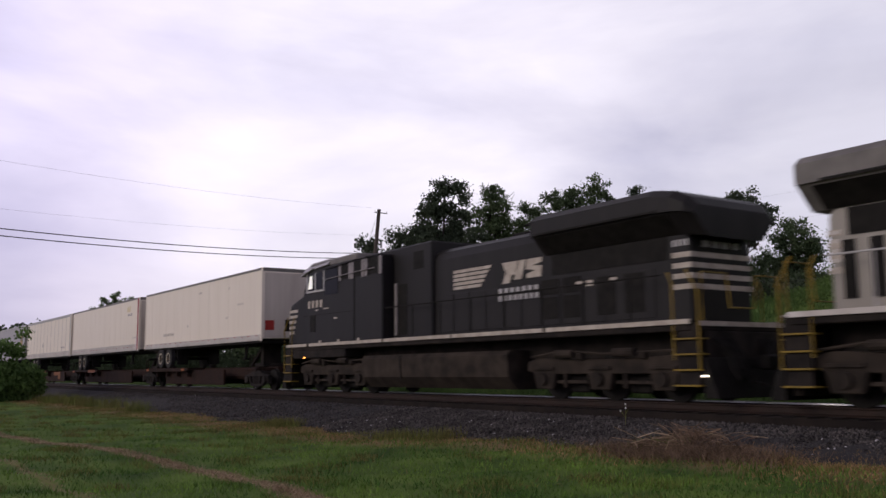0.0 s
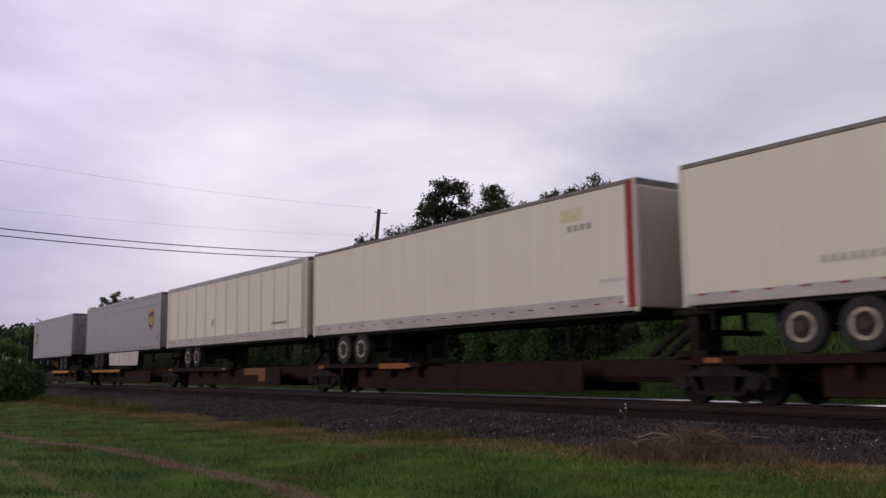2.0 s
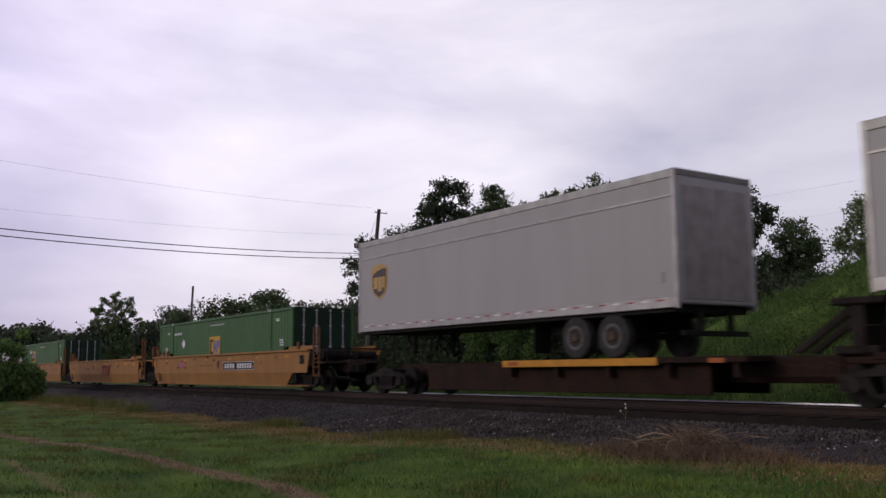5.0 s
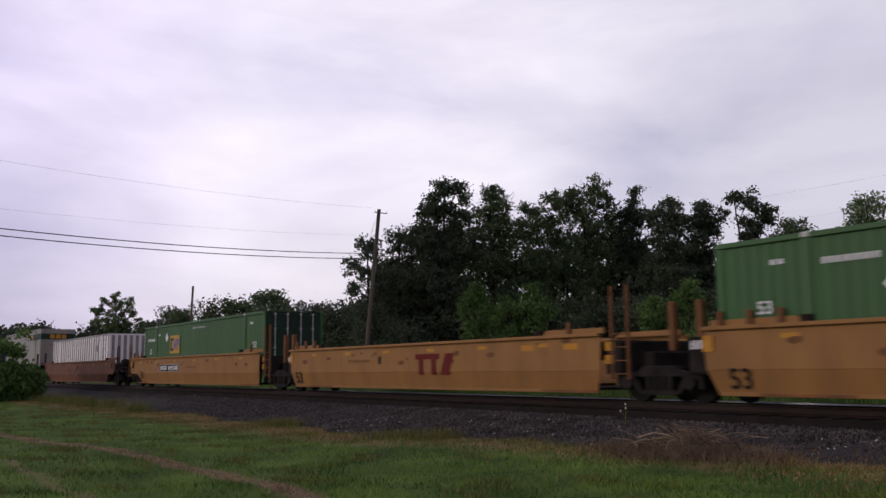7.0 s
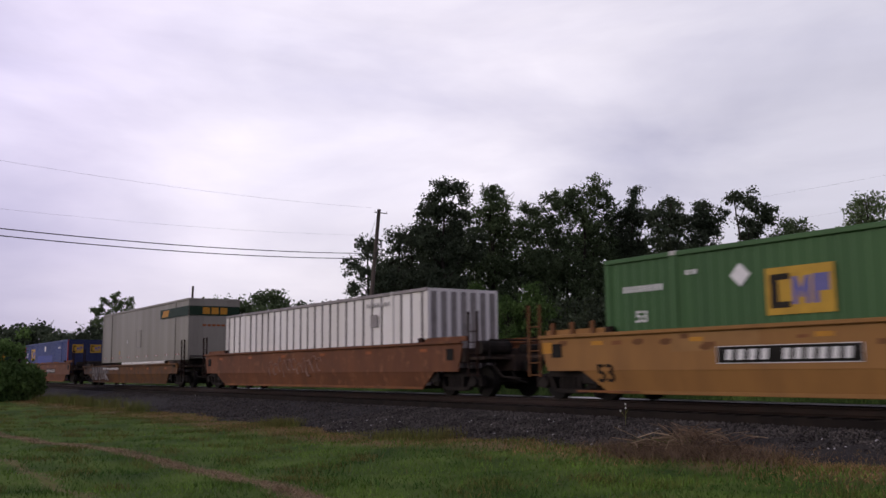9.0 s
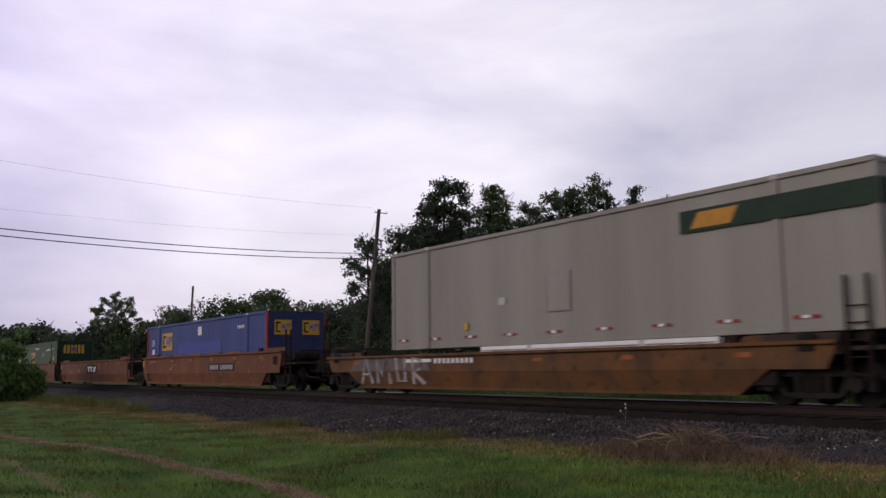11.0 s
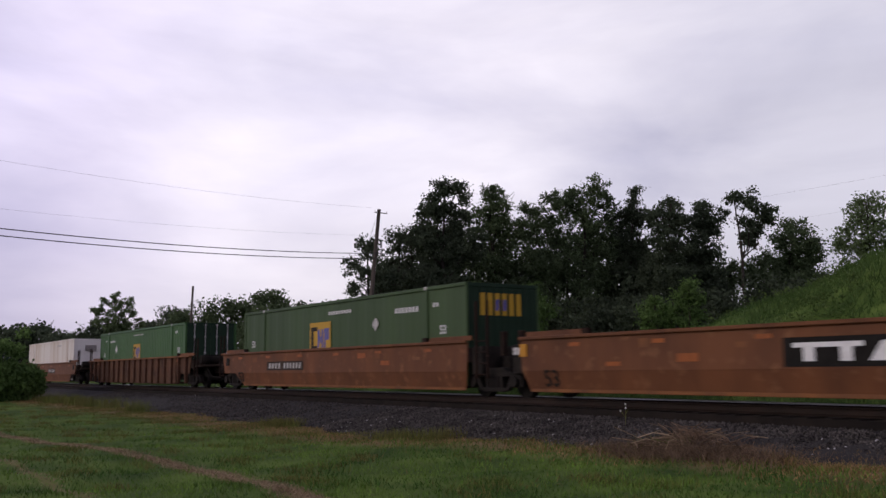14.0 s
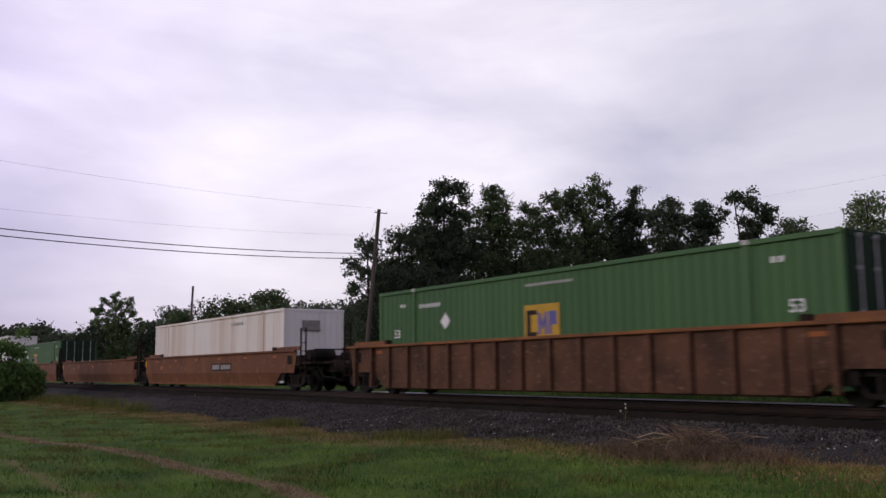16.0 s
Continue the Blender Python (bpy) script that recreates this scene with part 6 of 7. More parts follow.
    part("blower_housing", hb, paint, lo)
    for sy in (-1, 1):
        part("housing_window", box(bm_new(), -1.35, -0.8, sy * 1.125 - 0.006, sy * 1.125 + 0.006, 3.85, 4.4), "dark", lo)
        part("door_recess", box(bm_new(), -2.3, -1.75, sy * 1.125 - 0.006, sy * 1.125 + 0.006, 1.85, 3.45), "dark", lo)
        part("door_post", box(bm_new(), -2.45, -2.32, sy * 1.13 - 0.03, sy * 1.13 + 0.03, 1.85, 3.5, 0.01), "rib_grey", lo)
    # engine hood with a rounded roof
    prof = [(-1.0, 1.7), (-1.0, 4.02), (-0.92, 4.24), (-0.72, 4.36), (0.72, 4.36), (0.92, 4.24), (1.0, 4.02), (1.0, 1.7)]
    hood = part("engine_hood", beam(bm_new(), prof, -0.36, 9.0), paint, lo)
    for k in range(11):
        x = -0.1 + k * 0.78
        part("hood_door", shared(("hood_door", paint), lambda bm: box(bm, 0.03, 0.72, -1.018, -0.998, 1.85, 2.95, 0.008), paint), paint, lo, at=pose(x, 0, 0))
    for x, z0, z1 in ((4.6, 2.0, 2.55), (5.4, 2.0, 2.55), (4.6, 2.62, 3.0), (5.4, 2.62, 3.0), (6.6, 2.0, 2.9), (7.5, 2.0, 2.9)):
        part("louvre", box(bm_new(), x, x + 0.62, -1.028, -1.012, z0, z1, 0.006), "dark", lo)
    # radiator with wide sloping wings
    y = 1.5
    rp = [(-1.0, 3.62), (-1.44, 4.06), (-1.5, 4.08), (-1.5, 4.46), (-1.28, 4.62), (1.28, 4.62), (1.5, 4.46), (1.5, 4.08), (1.44, 4.06), (1.0, 3.62)]
    rb = bm_new()
    tail = ((4.75, 0.0, 1.0), (8.75, 0.0, 1.0), (9.35, 0.10, 1.0), (9.7, 0.26, 0.97), (9.88, 0.46, 0.9)) if paint == "black" else ((4.75, 0.0, 1.0), (9.5, 0.0, 1.0))
    rings = []
    for x, drop, narrow in tail:
        rings.append([rb.verts.new((x, yy * narrow, zz - (drop if zz > 4.3 else drop * 0.25))) for yy, zz in rp])
    for q, v in zip(rings, rings[1:]):
        for i in range(len(rp)):
            rb.faces.new((q[i], v[i], v[(i + 1) % len(rp)], q[(i + 1) % len(rp)]))
    rb.faces.new(rings[0]); rb.faces.new(rings[-1][::-1])
    bmesh.ops.recalc_face_normals(rb, faces=rb.faces[:])
    part("radiator_cab", rb, roof if paint != "black" else paint, lo, "flared radiator housing")
    for sy in (-1, 1):
        part("radiator_grille", box(bm_new(), 5.0, 8.8, min(sy * 1.02, sy * 1.004), max(sy * 1.02, sy * 1.004), 3.1, 3.6), "dark", lo, "dark radiator grille")
        bm = bm_new()                                       # intake screen on the sloping underside
        v = [bm.verts.new((x, sy * yy, zz)) for x in (4.9, 9.2) for yy, zz in ((1.03, 3.63), (1.43, 4.03), (1.44, 4.02), (1.04, 3.62))]
        for f in ((0, 1, 2, 3), (7, 6, 5, 4), (0, 4, 5, 1), (1, 5, 6, 2), (2, 6, 7, 3), (3, 7, 4, 0)):
            bm.faces.new([v[i] for i in f])
        bmesh.ops.recalc_face_normals(bm, faces=bm.faces[:])
        part("intake_screen", bm, "dark", lo, "dark intake screen")
        part("wing_slot", box(bm_new(), 4.9, 9.0, min(sy * 1.506, sy * 1.49), max(sy * 1.506, sy * 1.49), 4.08, 4.13), "dark", lo)
    part("roof_hatch", box(bm_new(), 0.4, 2.0, -0.5, 0.5, 4.34, 4.42, 0.02), paint, lo)
    part("exhaust_stack", box(bm_new(), 2.6, 3.3, -0.35, 0.35, 4.34, 4.52, 0.03), "dark", lo)
    bm = pipe(bm_new(), [(3.7, -0.35, 4.36), (3.7, -0.35, 4.62)], 0.03)
    for k in (-0.2, 0.0, 0.22):
        tube(bm, (3.4, -0.35 + k, 4.62), (4.0, -0.35 + k, 4.68), 0.03, 0.07)
    part("horn", bm, "dark", lo, "air horn cluster")
    # rear end
    back = 9.45 if paint == "black" else 9.2
    part("rear_wall", prism(bm_new(), [(8.9, 1.7), (back, 1.7), (back, 3.5), (back - 0.15, 3.66), (8.9, 3.66)], -1.0, 1.0, 0.05), paint, lo)
    for k in range(4):
        z = 2.42 + k * 0.23
        part("rear_stripe", box(bm_new(), 8.95, back + 0.012, -1.008, 1.008, z, z + 0.115), "stripe", lo, "white stripe")
    bm = bm_new()
    for k in range(4):
        box(bm, back + 0.002, back + 0.018, -0.62 + k * 0.33, -0.38 + k * 0.33, 3.34, 3.48)
    part("rear_number", bm, "scuff", lo)
    bars(lo, 8.95, 9.44, 3.36, 3.5, -1.012, 4, "scuff") if paint == "black" else None
    # side markings
    bm = bm_new()
    for k in range(5):
        z = 3.06 + k * 0.12
        prism(bm, [(0.62, z), (1.95 + k * 0.11, z), (2.03 + k * 0.11, z + 0.085), (0.66, z + 0.085)], -1.012, -1.002)
    if paint == "black":
        part("speed_lines", bm, "stripe", lo, "five white speed lines")
        bm = bm_new()
        prism(bm, [(2.95, 3.05), (3.25, 3.05), (3.35, 3.28), (3.5, 3.25), (3.62, 3.62), (2.95, 3.62), (3.1, 3.35)], -1.012, -1.002)
        prism(bm, [(3.45, 3.12), (3.75, 3.12), (3.95, 3.62), (3.68, 3.62)], -1.0135, -1.002)
        prism(bm, [(3.98, 3.12), (4.55, 3.12), (4.62, 3.40), (4.22, 3.44), (4.60, 3.50), (4.62, 3.62), (4.0, 3.62), (3.95, 3.36), (4.35, 3.30), (4.0, 3.24)], -1.0125, -1.002)
        part("emblem_shape", bm, "stripe", lo, "large white emblem shapes")
        bars(lo, 2.75, 4.5, 2.78, 2.92, -1.022, 7, "scuff", "faded lettering"); bars(lo, 2.75, 4.5, 2.58, 2.72, -1.022, 8, "scuff", "faded lettering")
    else:
        bm.free()
        for x0 in (8.68, 8.14, 7.6, 7.06, 6.52):
            part("side_opening", box(bm_new(), x0, x0 + 0.26, 1.012, 1.026, 1.95, 3.02), "dark", lo, "dark louvred opening")
        for z in (2.62, 2.80, 2.98, 3.14):
            part("corner_stripe", box(bm_new(), 8.98, 9.18, 1.003, 1.012, z, z + 0.07), "white_dirty", lo, "pale corner stripe")
    for x in (5.9, 6.25, 7.05):
        part("small_plate", box(bm_new(), x, x + 0.22, -1.036, -1.03, 2.78 if x != 6.25 else 2.72, 2.86), "stripe", lo)
    # fuel tank
    tp = [(-1.1, 0.22), (-1.42, 0.55), (-1.45, 1.12), (-1.35, 1.24), (1.35, 1.24), (1.45, 1.12), (1.42, 0.55), (1.1, 0.22)]
    part("fuel_tank", beam(bm_new(), tp, -4.05, 3.65), "truck_dust", lo, "dusty brown fuel tank")
    part("tank_strap", box(bm_new(), -1.7, -1.62, -1.465, -1.44, 0.5, 1.18), "black_under", lo)
    loco_truck(lo, -6.35, "truck_dust")
    loco_truck(lo, 6.9, "truck_dust")
    # handrails, steps, ends
    for sy in (-1, 1):
        bm = bm_new()
        xs = [-2.4 + k * 1.5 for k in range(8)]
        for x in xs:
            tube(bm, (x, sy * 1.46, 1.7), (x, sy * 1.46, 2.72), 0.017, seg=6)
        tube(bm, (-2.5, sy * 1.46, 2.72), (9.0, sy * 1.46, 2.72), 0.019, seg=6)
        part("handrail", bm, dark, lo, "long walkway handrail")
        for e, x in ((-1, -9.95), (1, 9.95)):
            part("step_well", box(bm_new(), min(x, x - e * 0.55), max(x, x - e * 0.55), sy * 1.42 - 0.05, sy * 1.42 + 0.05, 0.38, 1.66, 0.01), "black_under", lo)
            for z in (0.36, 0.68, 1.0, 1.32):
                part("step", box(bm_new(), min(x + e * 0.02, x - e * 0.62), max(x + e * 0.02, x - e * 0.62), min(sy * 1.56, sy * 1.2), max(sy * 1.56, sy * 1.2), z, z + 0.035, 0.006), "yellow_rail", lo, "yellow-edged step")
            bm = pipe(bm_new(), [(x + e * 0.05, sy * 1.5, 0.7), (x + e * 0.05, sy * 1.5, 2.3), (x - e * 0.25, sy * 1.48, 2.78)], 0.024)
            pipe(bm, [(x - e * 0.62, sy * 1.5, 0.9), (x - e * 0.62, sy * 1.5, 2.5), (x - e * 0.75, sy * 1.48, 2.75)], 0.024)
            part("grab_rail", bm, rail_paint, lo, "yellow grab rail")
    for e, x in ((-1, -9.95), (1, 9.95)):
        bm = pipe(bm_new(), [(x, -1.3, 1.7), (x, -1.3, 2.72), (x, -0.5, 2.72), (x, -0.4, 2.0), (x, 0.4, 2.0), (x, 0.5, 2.72), (x, 1.3, 2.72), (x, 1.3, 1.7)], 0.022)
        part("end_rail", bm, rail_paint, lo, "yellow end handrail")
        bm = box(bm_new(), min(x, x - e * 0.5), max(x, x - e * 0.5), -1.45, 1.45, 1.5, 1.68, 0.02)
        prism(bm, [(x + e * 0.05, 0.2), (x - e * 0.15, 0.2), (x - e * 0.2, 1.5), (x, 1.5)], -1.2, 1.2, 0.02)
        part("pilot", bm, "black_under", lo, "end platform and pilot plate")
        part("end_edge", box(bm_new(), min(x, x + e * 0.02), max(x, x + e * 0.02), -1.45, 1.45, 1.6, 1.7), edge, lo)
        coupler(lo, x + e * 0.3, e)
        bm = bm_new()
        for k, yy in enumerate((-1.0, -0.8, -0.62, -0.45, 0.5, 0.7, 0.9)):
            pipe(bm, [(x, yy, 1.35), (x + e * 0.30, yy, 1.15 - 0.04 * k), (x + e * 0.42, yy + 0.05, 0.72), (x + e * 0.55, yy + 0.1, 0.5 + 0.05 * (k % 3))], 0.032)
        part("air_hose", bm, "dark", lo, "row of black rubber air hoses")
        part("plow", prism(bm_new(), [(x + e * 0.06, 0.12), (x + e * 0.42, 0.12), (x + e * 0.10, 0.95), (x + e * 0.06, 0.95)], -1.42, 1.42, 0.015), "dark", lo, "dark plow plate")
    part("step_lamp", box(bm_new(), 10.05, 10.12, -1.50, -1.44, 0.56, 0.59), "lamp", lo, "small lit step lamp")
    part("ground_lamp", box(bm_new(), -8.26, -8.18, -1.535, -1.5, 1.22, 1.27), "lamp_orange", lo, "small amber lamp")
    bm = pipe(bm_new(), [(7.9, -0.5, 4.62), (7.9, -0.5, 4.72), (8.5, -0.5, 4.72), (8.5, -0.5, 4.62)], 0.02)
    part("roof_grab", bm, "dark", lo)
    return lo


def build_locomotives():
    locomotive(148.0, 0, "black hood locomotive with white stripes and white emblem", "black", "loco_roof", "yellow_rail", "stripe", "dark")
    locomotive(169.9, 180, "pale grey hood locomotive with yellow handrails", "loco_grey", "loco_roof", "yellow_rail", "white_dirty", "scuff")


# ------------------------------------------------------------------ trees and plants
RNG = np.random.default_rng(11)


def leaf_cloud(points, per, spread, size, flat=0.75):
    """Leaf quads scattered about the points."""
    n = len(points)
    c = np.repeat(points, per, 0)
    k = len(c)
    wide = np.repeat(RNG.uniform(0.6, 1.35, (n, 1)), per, 0) * spread * 0.62
    c = c + RNG.normal(0, 1, (k, 3)).clip(-2.1, 2.1) * np.array([1, 1, flat]) * wide
    u = RNG.normal(0, 1, (k, 3)); u /= np.linalg.norm(u, axis=1, keepdims=True)
    w = RNG.normal(0, 1, (k, 3)); w -= (w * u).sum(1, keepdims=True) * u; w /= np.linalg.norm(w, axis=1, keepdims=True)
    s = size * RNG.uniform(0.55, 1.3, (k, 1))
    V = np.stack([c - u * s, c - w * s * 0.55 + u * s * 0.1, c + u * s, c + w * s * 0.55 + u * s * 0.1], 1).reshape(-1, 3)
    F = np.arange(k * 4).reshape(-1, 4)
    return V, F


def limb(bm, p, q, r0, r1, bends=3, wob=0.12):
    p, q = Vector(p), Vector(q)
    pts = [p]
    L = (q - p).length
    for k in range(1, bends):
        m = p.lerp(q, k / bends) + Vector(RNG.normal(0, wob * L / bends, 3))
        pts.append(m)
    pts.append(q)
    for k in range(bends):
        a, b = r0 + (r1 - r0) * k / bends, r0 + (r1 - r0) * (k + 1) / bends
        tube(bm, pts[k], pts[k + 1], a, b, seg=6)
    return pts


def tree(x, y, ztop, radius, label, leaf="leaf_dark", low=0.25, clumps=95, per=150, size=0.155, spread=0.66, lean=0.0, name="tree", bare=0, group="trees behind the track"):
    z0 = float(land(x, y))
    H = ztop - z0
    t = thing(name, label, "tree" if name == "tree" else "bush", group)
    t.location = (x, y, z0)
    bm = bm_new()
    r = 0.045 * H ** 0.75 * 0.55
    trunk = limb(bm, (0, 0, -0.1), (lean, 0, H * 0.94), r, r * 0.18, 6, 0.05)
    pts = []
    n = max(9, int(H * 1.1))
    for k in range(n):
        f = low + (0.92 - low) * (k + 0.5) / n
        ang = k * 2.4 + RNG.uniform(-0.4, 0.4)
        base = Vector((lean * f, 0, H * f * 0.82))
        shape = math.sin(math.pi * min(1, max(0.05, (f - low * 0.5) / (1.08 - low * 0.5)))) ** 0.55
        R = radius * shape * RNG.uniform(0.7, 1.12)
        tip = Vector((base.x + R * math.cos(ang), base.y + R * math.sin(ang), min(H - 0.3, base.z + R * RNG.uniform(0.25, 0.8))))
        seg = limb(bm, base, tip, r * 0.38 * (1.1 - f), 0.02, 3, 0.25)
        pts += [seg[2], seg[3], seg[3] + Vector(RNG.normal(0, 0.5, 3))]
    pts.append(Vector((lean, 0, H - 0.4)))
    pts = [np.array(p) for p in pts]
    while len(pts) < clumps:
        f = RNG.uniform(0.0, 0.97)
        out = radius * (math.sin(math.pi * (0.12 + 0.80 * f)) ** 0.6) * RNG.uniform(0.2, 1.0) ** 0.5
        an = RNG.uniform(0, 6.28)
        pts.append(np.array([lean * 0.8 + out * math.cos(an), out * math.sin(an), max(0.25, H * (low + (1 - low) * f))]))
    part("trunk", bm, "bark", t, "dark trunk with limbs")
    V, F = leaf_cloud(np.array(pts), per, spread, size)
    part("crown", np_mesh("crown", V, F, leaf), leaf, t, "leafy crown")
    if bare:
        bm = bm_new()
        for k in range(bare):
            b0 = Vector((radius * 0.35, 0, H * 0.7))
            q = b0 + Vector((RNG.uniform(0.4, 1.2), RNG.uniform(-0.6, 0.6), RNG.uniform(1.8, 3.4)))
            limb(bm, b0, q, 0.05, 0.012, 3, 0.25)
        part("dead_branch", bm, "dead_bark", t, "bare dead branches")
    return t


ACROSS, DEEP = Vector((0.566, 0.824, 0)), Vector((-0.824, 0.566, 0))


def lobe_tree(x, y, lobes, label, leaf="leaf_dark", size=0.105, dense=25, skirt=1.6, foot=0.6, name="tree", group="trees behind the track", bare=0):
    """A tree whose crown is built of leafy boughs, each given by its way along the wood's edge, its height over the rail and its radius.
    skirt: radius of the lower growth that hides the trunk down to the height foot over the ground."""
    z0 = float(land(x, y))
    t = thing(name, label, "tree" if name == "tree" else "bush", group)
    t.location = (x, y, z0)
    top = max(lobes, key=lambda q: q[1])
    low = min(lobes, key=lambda q: q[1])
    H = top[1] - z0
    r = 0.022 * H ** 0.9
    bm = bm_new()
    head = ACROSS * (top[0] * 0.8) + Vector((0, 0, H))
    stem = limb(bm, (0, 0, -0.1), head, r, 0.03, 6, 0.05)
    pts = []
    for a, z, rad in lobes:
        rad *= 1.13
        c = ACROSS * a + DEEP * float(RNG.uniform(-0.7, 0.7)) + Vector((0, 0, z - z0))
        k = min(5, max(1, int(6 * (c.z - rad * 1.6) / H)))
        limb(bm, stem[k], c, r * 0.45 * (1 - k / 7), 0.03, 3, 0.18)
        for q in range(4):
            d = Vector(RNG.normal(0, 1, 3)).normalized()
            limb(bm, c - d * rad * 0.2, c + d * rad * 0.85, 0.03, 0.01, 2, 0.2)
        n = max(8, int(dense * rad * rad))
        d = RNG.normal(0, 1, (n, 3)); d /= np.linalg.norm(d, axis=1, keepdims=True)
        out = rad * RNG.uniform(0.05, 1, (n, 1)) ** 0.5 * np.where(RNG.uniform(0, 1, (n, 1)) < 0.14, 1.18, 0.95)
        pts.append(np.array(c) + d * out * np.array([1, 1, 0.92]))
    if skirt:
        n = int(22 * skirt * max(0.5, low[1] - z0 - foot))
        an, ra = RNG.uniform(0, 6.283, n), skirt * RNG.uniform(0, 1, n) ** 0.5
        pts.append(np.stack([ra * np.cos(an), ra * np.sin(an), foot + RNG.uniform(0, 1, n) * (low[1] - z0 - foot)], 1))
    part("trunk", bm, "bark", t, "dark trunk with limbs")
    V, F = leaf_cloud(np.concatenate(pts), 56, 0.34, size)
    part("crown", np_mesh("crown", V, F, leaf), leaf, t, "leafy crown")
    if bare:
        bm = bm_new()
        for k in range(bare):
            b0 = ACROSS * (top[0] + 0.8) + Vector((0, 0, H - 1.9))
            limb(bm, b0, b0 + ACROSS * float(RNG.uniform(0.1, 0.9)) + Vector((0, 0, float(RNG.uniform(1.4, 2.4)))), 0.035, 0.010, 3, 0.2)
        part("dead_branch", bm, "dead_bark", t, "bare dead branches")
    return t


def build_trees():
    D = "tall dark broadleaf tree in the wood behind the track"
    # the wood, along its edge
    lobe_tree(-30.3, 13.4, [(0, 8.8, 0.95), (-0.7, 7.4, 0.8), (0.6, 6.9, 1.05), (-0.9, 6.1, 0.5), (1.4, 6.5, 1.0), (0.1, 5.2, 0.9)], D, dense=18, skirt=0.9)
    lobe_tree(-31.8, 16.7, [(0.1, 9.8, 0.9), (-0.1, 8.2, 1.1), (0.9, 9.3, 0.8), (0.6, 7.0, 1.2)], D, dense=18)
    lobe_tree(-29.2, 18.9, [(-0.1, 13.2, 0.75), (-0.7, 12.1, 1.0), (0.9, 13.0, 0.55), (1.2, 12.3, 0.45), (-1.2, 11.1, 1.05), (0.4, 11.0, 1.25), (-1.7, 9.6, 1.1), (-0.2, 8.8, 1.7), (1.6, 9.2, 1.35), (-1.2, 6.9, 1.5)], D, dense=27, skirt=2.0)
    lobe_tree(-30.5, 23.9, [(0.1, 13.5, 0.75), (0.6, 12.5, 0.95), (-0.4, 11.5, 1.35), (0.8, 10.6, 1.35), (0, 8.5, 1.8)], "tall broadleaf tree with a few bare dead branches", "leaf", dense=24, skirt=2.2, bare=5)
    lobe_tree(-26.8, 28.3, [(1.6, 13.6, 0.85), (0.2, 13.2, 0.9), (-1.0, 12.8, 0.9), (-2.7, 12.0, 0.9), (2.8, 12.9, 0.6), (1.0, 11.5, 1.7), (-1.5, 11.0, 1.4), (-3.3, 10.4, 0.95), (1.9, 9.6, 1.4), (-0.5, 8.6, 1.9), (-2.9, 8.1, 1.45)], "broad spreading broadleaf tree in the wood", "leaf", dense=23, skirt=2.6)
    lobe_tree(-25.4, 32.6, [(0.6, 13.5, 0.5), (0.3, 12.2, 1.05), (-0.9, 11.5, 0.85), (1.3, 11.7, 0.85), (-0.1, 10.0, 1.5), (-1.2, 9.4, 0.9), (0.6, 8.1, 1.9)], D, skirt=2.3)
    lobe_tree(-20.6, 31.6, [(0.4, 12.0, 0.6), (-0.1, 11.0, 1.0), (0.8, 10.7, 0.85), (0.2, 9.2, 1.55), (-0.2, 7.2, 1.65)], D, skirt=2.0)
    lobe_tree(-20.2, 34.5, [(0.4, 11.9, 0.62), (1.3, 11.5, 0.6), (0, 10.9, 1.0), (0.8, 10.5, 0.7), (0.1, 8.9, 1.25), (-0.1, 7.3, 1.6)], D, skirt=2.0)
    lobe_tree(-15.9, 34.1, [(-1.1, 11.9, 0.48), (-0.2, 11.6, 0.72), (0.9, 11.0, 0.68), (1.3, 10.4, 0.42), (-0.1, 10.3, 0.66), (0.6, 9.7, 0.66), (-0.3, 9.3, 0.36), (0.2, 8.9, 0.36)], "open-crowned tree on a bare stem at the wood's edge", dense=21, skirt=0)
    lobe_tree(-17.9, 41.3, [(0.4, 10.7, 0.8), (-0.4, 9.8, 0.9), (1.2, 9.7, 0.95), (1.7, 8.8, 0.75), (0.1, 8.5, 1.7), (-1.4, 8.0, 1.0), (1.1, 7.6, 1.45), (-2.9, 7.4, 1.05), (-4.2, 7.3, 1.0)], D, "leaf", dense=24, skirt=3.0)
    for x, y, z, r in ((-37, 24, 11.6, 2.7), (-34, 29, 11.2, 2.8), (-33, 33.5, 11.4, 2.8), (-29.5, 37, 10.8, 2.7), (-24.5, 39.5, 9.8, 2.5), (-36, 19, 8.6, 2.1), (-34, 21.5, 11.6, 2.4), (-20.5, 44.5, 7.8, 2.6), (-14, 44, 7.4, 2.4), (-28, 33, 10.0, 2.4), (-23, 36, 9.0, 2.3)):
        tree(x, y, z, r, "dark broadleaf tree deep in the wood", low=0.02, clumps=120, per=80, size=0.15, spread=0.7)
    for x, y, z, r in ((-26.5, 20.5, 5.0, 2.0), (-23.0, 25.0, 5.2, 2.0), (-20.0, 28.0, 5.4, 2.0), (-16.5, 30.5, 5.8, 2.2), (-24, 29, 5.5, 2.2), (-29.5, 15.5, 4.2, 1.8), (-13.5, 33.5, 6.3, 2.0), (-11.0, 38.0, 7.0, 2.2), (-17.6, 26.0, 4.6, 1.8)):
        tree(x, y, z, r, "dark sapling thicket at the edge of the wood", "leaf_dark", 0.03, 60, 70, 0.15, 0.6, name="sapling", group="saplings by the wood")
